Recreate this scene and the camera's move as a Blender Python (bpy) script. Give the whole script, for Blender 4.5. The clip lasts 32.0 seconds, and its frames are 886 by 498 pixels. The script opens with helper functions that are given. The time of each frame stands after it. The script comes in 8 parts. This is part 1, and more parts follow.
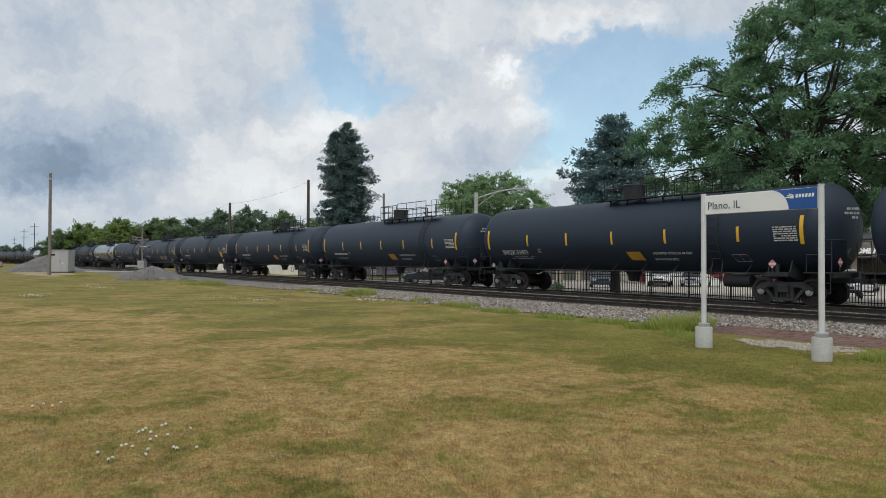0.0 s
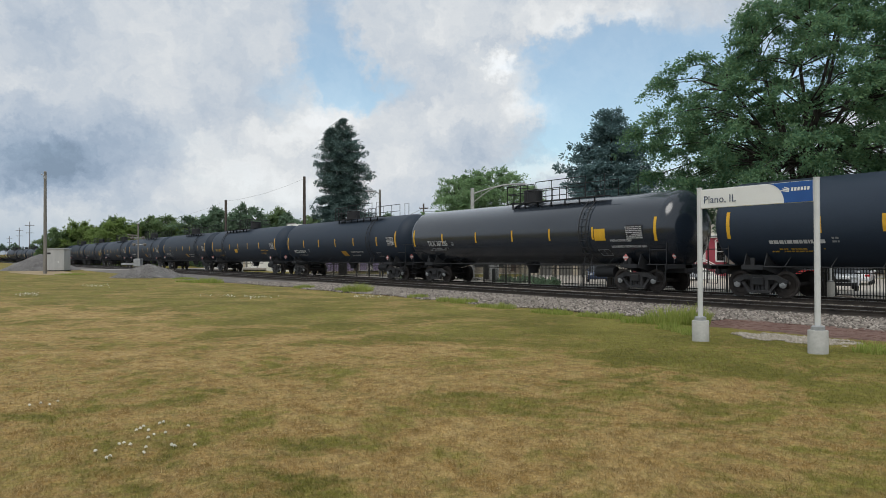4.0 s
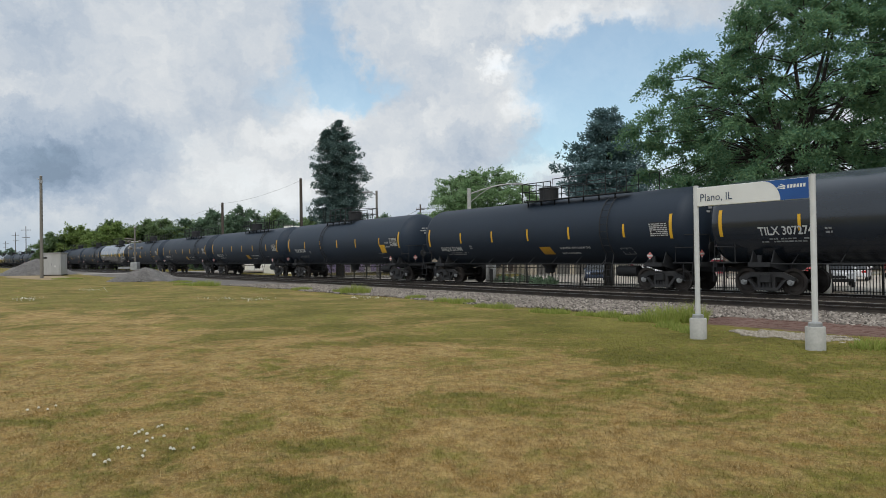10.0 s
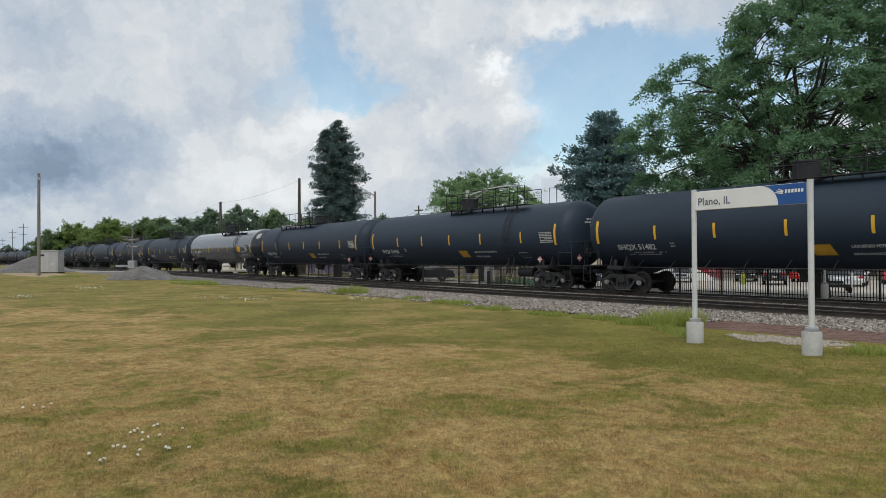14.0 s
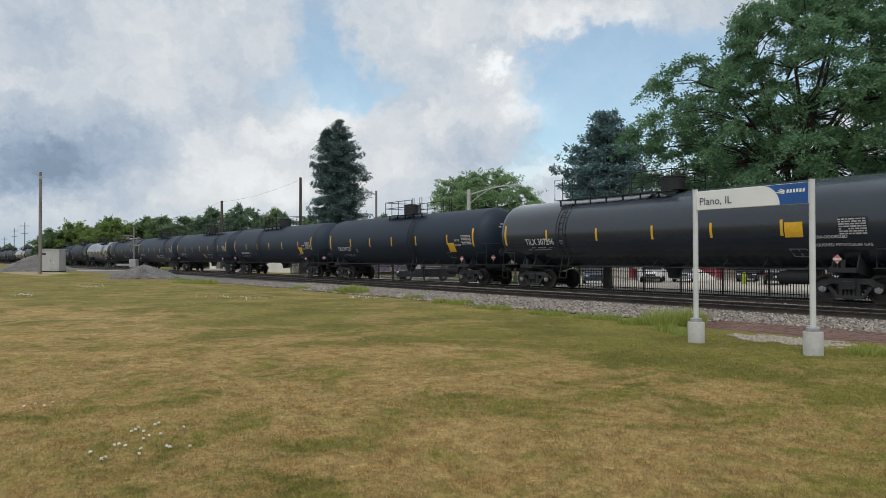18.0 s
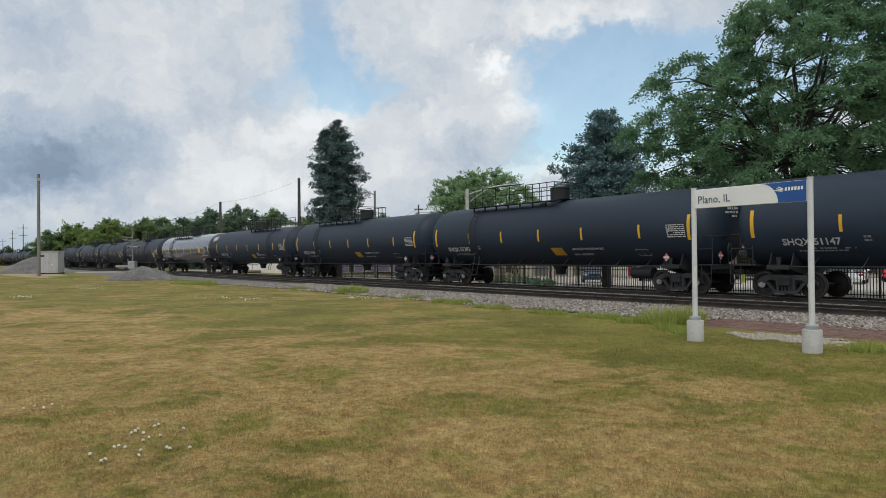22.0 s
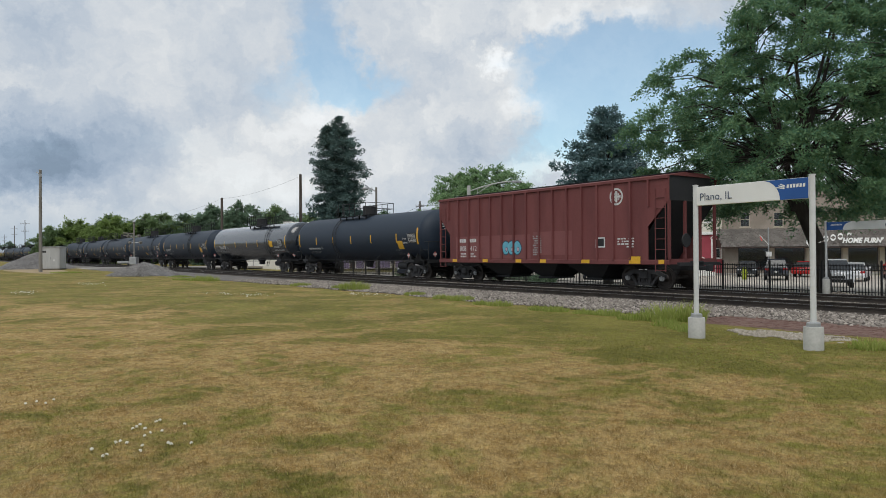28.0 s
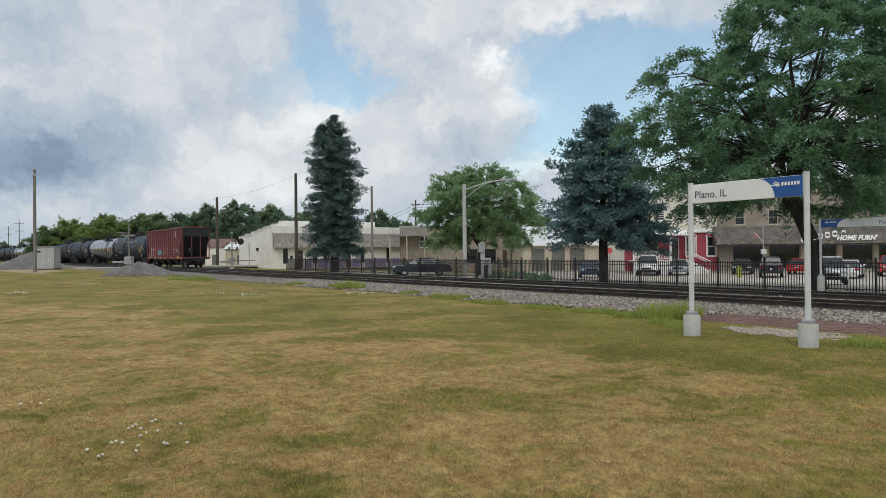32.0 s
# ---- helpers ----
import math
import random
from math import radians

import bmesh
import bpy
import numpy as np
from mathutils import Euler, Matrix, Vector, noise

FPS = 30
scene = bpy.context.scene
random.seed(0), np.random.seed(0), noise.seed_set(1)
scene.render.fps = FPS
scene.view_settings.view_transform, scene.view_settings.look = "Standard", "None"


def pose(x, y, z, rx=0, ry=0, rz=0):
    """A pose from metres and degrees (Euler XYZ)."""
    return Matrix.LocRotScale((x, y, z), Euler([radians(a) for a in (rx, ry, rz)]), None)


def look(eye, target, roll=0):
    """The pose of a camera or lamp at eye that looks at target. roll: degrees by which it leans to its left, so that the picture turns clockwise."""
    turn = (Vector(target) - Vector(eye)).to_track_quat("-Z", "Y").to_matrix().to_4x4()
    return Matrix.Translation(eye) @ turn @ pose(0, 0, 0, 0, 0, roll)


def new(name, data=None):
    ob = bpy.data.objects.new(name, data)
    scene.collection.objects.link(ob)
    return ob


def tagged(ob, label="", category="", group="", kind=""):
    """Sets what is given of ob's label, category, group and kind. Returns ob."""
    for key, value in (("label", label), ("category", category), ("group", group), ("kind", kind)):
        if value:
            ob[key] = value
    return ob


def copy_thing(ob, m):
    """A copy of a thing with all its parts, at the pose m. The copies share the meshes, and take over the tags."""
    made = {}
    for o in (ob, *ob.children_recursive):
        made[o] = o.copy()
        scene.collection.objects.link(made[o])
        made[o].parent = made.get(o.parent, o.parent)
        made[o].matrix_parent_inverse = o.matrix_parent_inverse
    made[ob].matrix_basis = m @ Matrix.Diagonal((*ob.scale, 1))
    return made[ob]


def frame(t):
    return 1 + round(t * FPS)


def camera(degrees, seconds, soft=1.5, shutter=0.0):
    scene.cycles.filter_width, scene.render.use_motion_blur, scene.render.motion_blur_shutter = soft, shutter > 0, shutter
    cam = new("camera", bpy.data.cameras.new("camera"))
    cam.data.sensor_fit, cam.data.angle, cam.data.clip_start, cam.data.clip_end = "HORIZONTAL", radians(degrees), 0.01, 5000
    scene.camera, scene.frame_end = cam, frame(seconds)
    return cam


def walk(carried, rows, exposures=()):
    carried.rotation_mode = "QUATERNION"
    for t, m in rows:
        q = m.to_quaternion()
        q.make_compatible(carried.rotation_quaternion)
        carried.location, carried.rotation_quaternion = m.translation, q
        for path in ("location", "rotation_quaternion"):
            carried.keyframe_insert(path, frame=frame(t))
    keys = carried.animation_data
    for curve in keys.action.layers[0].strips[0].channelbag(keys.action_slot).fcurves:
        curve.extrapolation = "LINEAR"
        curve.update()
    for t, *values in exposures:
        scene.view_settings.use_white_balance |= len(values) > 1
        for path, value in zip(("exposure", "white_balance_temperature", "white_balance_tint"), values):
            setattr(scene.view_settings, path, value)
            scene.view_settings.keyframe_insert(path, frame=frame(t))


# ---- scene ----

# The camera stands on the lawn, held by hand: one place, small turns (seconds, heading, tilt, lean in degrees).
EYE = (0.0, 0.0, 1.53)
PATH = [
    (0, 55.87, 0.89, 0.18), (0.5, 55.94, 0.86, 0.06), (1, 55.97, 0.84, 0.04), (1.5, 55.88, 0.76, -0.08), (2, 55.88, 0.62, -0.17),
    (2.5, 55.84, 0.56, -0.22), (3, 55.78, 0.58, -0.20), (3.5, 55.67, 0.56, -0.23), (5.5, 55.52, 0.56, -0.23), (6, 55.54, 0.54, -0.33),
    (6.5, 55.35, 0.58, -0.31), (7, 55.21, 0.58, -0.20), (7.5, 55.15, 0.60, -0.35), (8, 55.18, 0.61, -0.42), (8.5, 55.21, 0.57, -0.60),
    (9, 55.29, 0.56, -0.75), (9.5, 55.32, 0.54, -0.80), (10, 55.38, 0.59, -0.82), (10.5, 55.36, 0.66, -0.81), (11, 55.36, 0.69, -0.73),
    (11.5, 55.30, 0.68, -0.76), (12, 55.21, 0.67, -0.69), (12.5, 55.22, 0.70, -0.60), (13, 55.20, 0.67, -0.39), (13.5, 55.19, 0.67, -0.30),
    (14, 55.21, 0.70, -0.25), (14.5, 55.26, 0.62, -0.20), (16.5, 55.39, 0.68, -0.27), (17, 55.34, 0.69, -0.20), (17.5, 55.30, 0.70, -0.12),
    (18, 55.30, 0.65, -0.15), (18.5, 55.28, 0.61, -0.21), (19, 55.34, 0.59, -0.16), (19.5, 55.38, 0.57, -0.23), (20, 55.36, 0.53, -0.32),
    (20.5, 55.38, 0.56, -0.46), (21, 55.27, 0.57, -0.47), (21.5, 55.25, 0.60, -0.54), (22, 55.21, 0.63, -0.47), (22.5, 55.26, 0.61, -0.39),
    (23, 55.27, 0.62, -0.24), (23.5, 55.32, 0.63, -0.22), (24, 55.32, 0.58, -0.20), (24.5, 55.26, 0.53, -0.16), (25, 55.30, 0.44, -0.35),
    (25.5, 55.31, 0.40, -0.38), (27.5, 55.31, 0.28, -0.40), (28, 55.32, 0.36, -0.35), (28.5, 55.26, 0.33, -0.39), (29, 55.24, 0.31, -0.48),
    (29.5, 55.20, 0.31, -0.46), (30, 55.04, 0.31, -0.57), (30.5, 55.04, 0.30, -0.60), (31, 55.03, 0.23, -0.61), (31.5, 55.09, 0.23, -0.60),
    (32, 54.98, 0.25, -0.54),
]


def held(yaw, tilt, lean):
    turn = Matrix.Rotation(radians(yaw), 4, "Z") @ Matrix.Rotation(radians(90 + tilt), 4, "X") @ Matrix.Rotation(radians(lean), 4, "Z")
    return Matrix.Translation(EYE) @ turn


HEADING = 54.9                  # the bearing of the town's streets from the tracks
cam = camera(63.0, 32.0, soft=0.9)
walk(cam, [(t, held(y, p, r)) for t, y, p, r in PATH])

# ---- daylight: broken cloud, a veiled sun behind the camera ----
SUN_EL, SUN_AZ = radians(54), radians(313)      # azimuth of the sun, counter-clockwise from +x
sun_dir = Vector((math.cos(SUN_EL) * math.cos(SUN_AZ), math.cos(SUN_EL) * math.sin(SUN_AZ), math.sin(SUN_EL)))
sun_data = bpy.data.lights.new("sun", "SUN")
sun_data.energy, sun_data.angle, sun_data.color = 1.5, radians(34), (1.0, 0.972, 0.925)
sun = new("sun", sun_data)
sun.matrix_world = look((0, 0, 60), Vector((0, 0, 60)) - sun_dir)


class Tree:
    """Short hand for building a node tree."""

    def __init__(self, tree):
        self.t = tree
        tree.nodes.clear()

    def n(self, kind, inputs=None, **attrs):
        nd = self.t.nodes.new(kind)
        if "operation" in attrs:
            nd.operation = attrs["operation"]
        if "use_clamp" in attrs:
            nd.use_clamp = attrs["use_clamp"]
        if "data_type" in attrs:
            nd.data_type = attrs["data_type"]
        if "blend_type" in attrs:
            nd.blend_type = attrs["blend_type"]
        if "interpolation_type" in attrs:
            nd.interpolation_type = attrs["interpolation_type"]
        if "gradient_type" in attrs:
            nd.gradient_type = attrs["gradient_type"]
        if "sky_type" in attrs:
            nd.sky_type = attrs["sky_type"]
        if "sun_disc" in attrs:
            nd.sun_disc = attrs["sun_disc"]
        if "sun_elevation" in attrs:
            nd.sun_elevation = attrs["sun_elevation"]
        if "sun_rotation" in attrs:
            nd.sun_rotation = attrs["sun_rotation"]
        if "air_density" in attrs:
            nd.air_density = attrs["air_density"]
        if "dust_density" in attrs:
            nd.dust_density = attrs["dust_density"]
        if "ozone_density" in attrs:
            nd.ozone_density = attrs["ozone_density"]
        for key, value in (inputs or {}).items():
            self.to(value, nd.inputs[key])
        return nd

    def to(self, value, socket):
        if isinstance(value, bpy.types.NodeSocket):
            self.t.links.new(value, socket)
        else:
            socket.default_value = value

    def m(self, op, a, b=0.0, c=0.0, clamp=False):
        nd = self.n("ShaderNodeMath", {0: a, 1: b, 2: c}, operation=op, use_clamp=clamp)
        return nd.outputs[0]

    def v(self, op, a, b=(0, 0, 0)):
        nd = self.n("ShaderNodeVectorMath", {0: a, 1: b}, operation=op)
        return nd.outputs[0]

    def noise(self, vec, scale, detail=4.0, rough=0.55, distort=0.0):
        return self.n("ShaderNodeTexNoise", {"Vector": vec, "Scale": scale, "Detail": detail, "Roughness": rough, "Distortion": distort}).outputs[0]

    def ramp(self, value, lo, hi, a=0.0, b=1.0, smooth=True):
        nd = self.n("ShaderNodeMapRange", {"Value": value, "From Min": lo, "From Max": hi, "To Min": a, "To Max": b},
                    interpolation_type="SMOOTHSTEP" if smooth else "LINEAR")
        return nd.outputs[0]

    def mix(self, fac, a, b, mode="MIX"):
        nd = self.n("ShaderNodeMix", data_type="RGBA", blend_type=mode)
        self.to(fac, nd.inputs[0])
        for value, sock in ((a, nd.inputs[6]), (b, nd.inputs[7])):
            self.to((*value, 1) if isinstance(value, tuple) and len(value) == 3 else value, sock)
        return nd.outputs[2]


def build_sky():
    world = bpy.data.worlds.new("sky")
    world.use_nodes = True
    scene.world = world
    t = Tree(world.node_tree)
    way = t.n("ShaderNodeTexCoord").outputs["Generated"]
    sky = t.n("ShaderNodeTexSky", sky_type="NISHITA", sun_disc=False, sun_elevation=SUN_EL, sun_rotation=math.pi / 2 - SUN_AZ,
              air_density=1.0, dust_density=1.0, ozone_density=0.3).outputs[0]
    sky = t.mix(1.0, sky, (0.86, 1.04, 1.02), "MULTIPLY")
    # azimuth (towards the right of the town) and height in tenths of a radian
    xyz = t.n("ShaderNodeSeparateXYZ", {0: way})
    x, y, z = xyz.outputs
    fx, fy = -math.sin(radians(HEADING)), math.cos(radians(HEADING))
    fwd = t.m("ADD", t.m("MULTIPLY", x, fx), t.m("MULTIPLY", y, fy))
    side = t.m("ADD", t.m("MULTIPLY", x, fy), t.m("MULTIPLY", y, -fx))
    az = t.m("MULTIPLY", t.m("ARCTAN2", side, fwd), 10.0)
    el = t.m("MULTIPLY", t.m("ARCSINE", z), 10.0)
    flat = t.n("ShaderNodeCombineXYZ", {0: az, 1: el}).outputs[0]
    # billows bend the outlines of the clouds, small ones within the large
    billow = t.n("ShaderNodeTexNoise", {"Vector": flat, "Scale": 1.0, "Detail": 3.0, "Roughness": 0.5})
    curl = t.n("ShaderNodeTexNoise", {"Vector": flat, "Scale": 3.6, "Detail": 8.0, "Roughness": 0.66})
    bent = t.v("ADD", flat, t.v("MULTIPLY", t.v("SUBTRACT", billow.outputs["Color"], (0.5, 0.5, 0.5)), (0.8, 0.6, 0.0)))
    bent = t.v("ADD", bent, t.v("MULTIPLY", t.v("SUBTRACT", curl.outputs["Color"], (0.5, 0.5, 0.5)), (0.75, 0.75, 0.0)))

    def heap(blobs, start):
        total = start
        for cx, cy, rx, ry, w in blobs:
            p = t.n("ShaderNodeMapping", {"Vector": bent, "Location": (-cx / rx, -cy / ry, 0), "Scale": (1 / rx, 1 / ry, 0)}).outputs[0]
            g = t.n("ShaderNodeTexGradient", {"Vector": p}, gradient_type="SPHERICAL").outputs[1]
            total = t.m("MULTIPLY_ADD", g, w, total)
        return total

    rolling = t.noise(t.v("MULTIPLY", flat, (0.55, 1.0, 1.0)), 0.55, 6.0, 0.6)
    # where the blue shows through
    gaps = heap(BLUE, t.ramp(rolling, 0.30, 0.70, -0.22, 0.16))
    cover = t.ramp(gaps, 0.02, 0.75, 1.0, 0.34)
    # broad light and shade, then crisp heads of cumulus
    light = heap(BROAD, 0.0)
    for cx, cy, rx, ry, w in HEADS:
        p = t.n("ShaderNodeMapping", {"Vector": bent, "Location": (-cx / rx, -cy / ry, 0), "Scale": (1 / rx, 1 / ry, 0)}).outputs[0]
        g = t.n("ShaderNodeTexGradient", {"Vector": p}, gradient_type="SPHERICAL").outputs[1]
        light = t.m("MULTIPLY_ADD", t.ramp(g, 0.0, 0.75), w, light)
    fine = t.noise(bent, 2.2, 8.0, 0.62)
    value = t.m("ADD", t.m("ADD", 0.63, light), t.m("MULTIPLY", t.m("SUBTRACT", rolling, 0.5), 0.24))
    value = t.m("ADD", value, t.m("MULTIPLY", t.m("SUBTRACT", fine, 0.5), 0.42))
    value = t.ramp(value, 0.20, 1.04, 0.32, 0.95, False)
    tint = t.mix(t.ramp(value, 0.30, 0.80), (0.68, 0.90, 1.20), (0.955, 0.985, 1.005))
    cloud = t.mix(1.0, tint, t.n("ShaderNodeCombineColor", {0: value, 1: value, 2: value}).outputs[0], "MULTIPLY")
    low = t.ramp(z, 0.0, 0.09, 0.75, 0.0)
    cloud = t.mix(low, cloud, (0.41, 0.50, 0.585))
    blue = t.n("ShaderNodeBackground", {"Color": sky, "Strength": 0.15}).outputs[0]
    white = t.n("ShaderNodeBackground", {"Color": cloud, "Strength": 1.04}).outputs[0]
    both = t.n("ShaderNodeMixShader", {0: t.m("MAXIMUM", cover, low), 1: blue, 2: white}).outputs[0]
    t.n("ShaderNodeOutputWorld", {"Surface": both})


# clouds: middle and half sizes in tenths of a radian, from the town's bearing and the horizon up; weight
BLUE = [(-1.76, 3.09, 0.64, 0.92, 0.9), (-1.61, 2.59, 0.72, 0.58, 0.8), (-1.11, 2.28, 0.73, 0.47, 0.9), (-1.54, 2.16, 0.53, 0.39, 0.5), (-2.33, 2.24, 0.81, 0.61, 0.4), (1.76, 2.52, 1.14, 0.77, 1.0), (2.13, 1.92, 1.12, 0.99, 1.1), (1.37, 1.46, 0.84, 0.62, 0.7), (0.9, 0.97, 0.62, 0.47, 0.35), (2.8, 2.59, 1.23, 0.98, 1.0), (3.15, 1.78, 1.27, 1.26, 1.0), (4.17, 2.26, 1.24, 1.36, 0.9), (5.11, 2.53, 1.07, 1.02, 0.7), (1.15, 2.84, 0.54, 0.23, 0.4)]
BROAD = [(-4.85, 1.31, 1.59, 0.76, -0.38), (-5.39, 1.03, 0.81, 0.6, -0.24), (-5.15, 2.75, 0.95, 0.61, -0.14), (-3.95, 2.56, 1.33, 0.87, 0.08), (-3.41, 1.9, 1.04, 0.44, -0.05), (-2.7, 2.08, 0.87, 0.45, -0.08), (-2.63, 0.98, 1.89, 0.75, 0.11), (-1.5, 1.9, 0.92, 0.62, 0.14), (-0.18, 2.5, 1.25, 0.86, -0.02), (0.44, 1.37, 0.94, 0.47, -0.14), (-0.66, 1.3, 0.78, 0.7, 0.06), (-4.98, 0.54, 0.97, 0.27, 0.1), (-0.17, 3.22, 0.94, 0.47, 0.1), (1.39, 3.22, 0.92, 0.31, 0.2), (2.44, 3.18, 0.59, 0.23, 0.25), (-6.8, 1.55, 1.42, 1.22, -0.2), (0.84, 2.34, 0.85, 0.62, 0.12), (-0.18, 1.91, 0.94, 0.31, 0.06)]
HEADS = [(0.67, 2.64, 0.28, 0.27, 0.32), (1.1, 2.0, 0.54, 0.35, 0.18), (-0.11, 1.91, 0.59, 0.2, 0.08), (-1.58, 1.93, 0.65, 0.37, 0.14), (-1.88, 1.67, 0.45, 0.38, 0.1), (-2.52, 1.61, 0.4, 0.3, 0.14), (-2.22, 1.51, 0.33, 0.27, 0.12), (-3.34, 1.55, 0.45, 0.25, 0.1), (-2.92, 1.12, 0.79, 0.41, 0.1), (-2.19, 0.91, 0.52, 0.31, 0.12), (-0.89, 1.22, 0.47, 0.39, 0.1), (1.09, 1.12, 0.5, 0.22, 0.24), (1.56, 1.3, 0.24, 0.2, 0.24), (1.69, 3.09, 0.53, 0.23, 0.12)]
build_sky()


# ---- materials ----
def surface(name, a, b, scale=1.0, rough=0.7, metal=0.0, fine=40.0, grain=0.25, bump=0.15, depth=0.01, rough_to=None, dust_sheen=None, spec=0.5, stretch=(1, 1, 1), spread=0.0, coat=0.0, film_from=-0.2):
    """Two colours in patches, a fine grain, relief; a film on what looks up: settled dust, on the glossy tanks a
    painted sky sheen.
    """
    mt = bpy.data.materials.new(name)
    mt.use_nodes = True
    t = Tree(mt.node_tree)
    info = t.n("ShaderNodeObjectInfo")
    pos = t.n("ShaderNodeTexCoord").outputs["Object"]
    pos = t.v("MULTIPLY", t.v("ADD", pos, t.m("MULTIPLY", info.outputs["Random"], 37.0)), stretch)
    patch = t.noise(pos, scale, 5.0, 0.6)
    grains = t.noise(pos, fine, 3.0, 0.6)
    colour = t.mix(t.ramp(patch, 0.33, 0.67), a, b)
    shade = t.m("ADD", 1.0 - grain / 2, t.m("MULTIPLY", grains, grain))
    if spread:
        shade = t.m("MULTIPLY", shade, t.m("ADD", 1 - spread / 2, t.m("MULTIPLY", info.outputs["Random"], spread)))
    colour = t.mix(1.0, colour, t.n("ShaderNodeCombineColor", {0: shade, 1: shade, 2: shade}).outputs[0], "MULTIPLY")
    if dust_sheen:
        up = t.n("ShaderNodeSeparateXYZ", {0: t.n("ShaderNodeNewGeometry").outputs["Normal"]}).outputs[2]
        film = t.m("MULTIPLY", t.ramp(up, film_from, 1.0, 0.1, 1.0), t.ramp(patch, 0.25, 0.75, 0.3, 1.0))
        colour = t.mix(t.m("MULTIPLY", film, dust_sheen[3]), colour, dust_sheen[:3])
    r = t.ramp(patch, 0.3, 0.7, rough, rough if rough_to is None else rough_to)
    bsdf = t.n("ShaderNodeBsdfPrincipled", {"Base Color": colour, "Roughness": r, "Metallic": metal, "Specular IOR Level": spec, "Coat Weight": coat, "Coat Roughness": 0.2, "Coat IOR": 1.45})
    if bump:
        bp = t.n("ShaderNodeBump", {"Strength": bump, "Distance": depth, "Height": grains})
        t.to(bp.outputs[0], bsdf.inputs["Normal"])
    t.n("ShaderNodeOutputMaterial", {"Surface": bsdf.outputs[0]})
    return mt


def foliage(name, a, b, c, clump=0.6, through_=0.45, spread=0.7):
    """Leaves: two greens by clump, a third by single leaf; some light goes through."""
    mt = bpy.data.materials.new(name)
    mt.use_nodes = True
    t = Tree(mt.node_tree)
    pos = t.n("ShaderNodeTexCoord").outputs["Object"]
    geo = t.n("ShaderNodeNewGeometry")
    patch = t.noise(pos, clump, 3.0, 0.6)
    colour = t.mix(t.ramp(patch, 0.35, 0.65), a, b)
    colour = t.mix(t.m("MULTIPLY", geo.outputs["Random Per Island"], spread), colour, c)
    body = t.n("ShaderNodeBsdfPrincipled", {"Base Color": colour, "Roughness": 0.7, "Specular IOR Level": 0.12})
    thin = t.n("ShaderNodeBsdfTranslucent", {"Color": colour})
    both = t.n("ShaderNodeMixShader", {0: through_, 1: body.outputs[0], 2: thin.outputs[0]})
    t.n("ShaderNodeOutputMaterial", {"Surface": both.outputs[0]})
    return mt


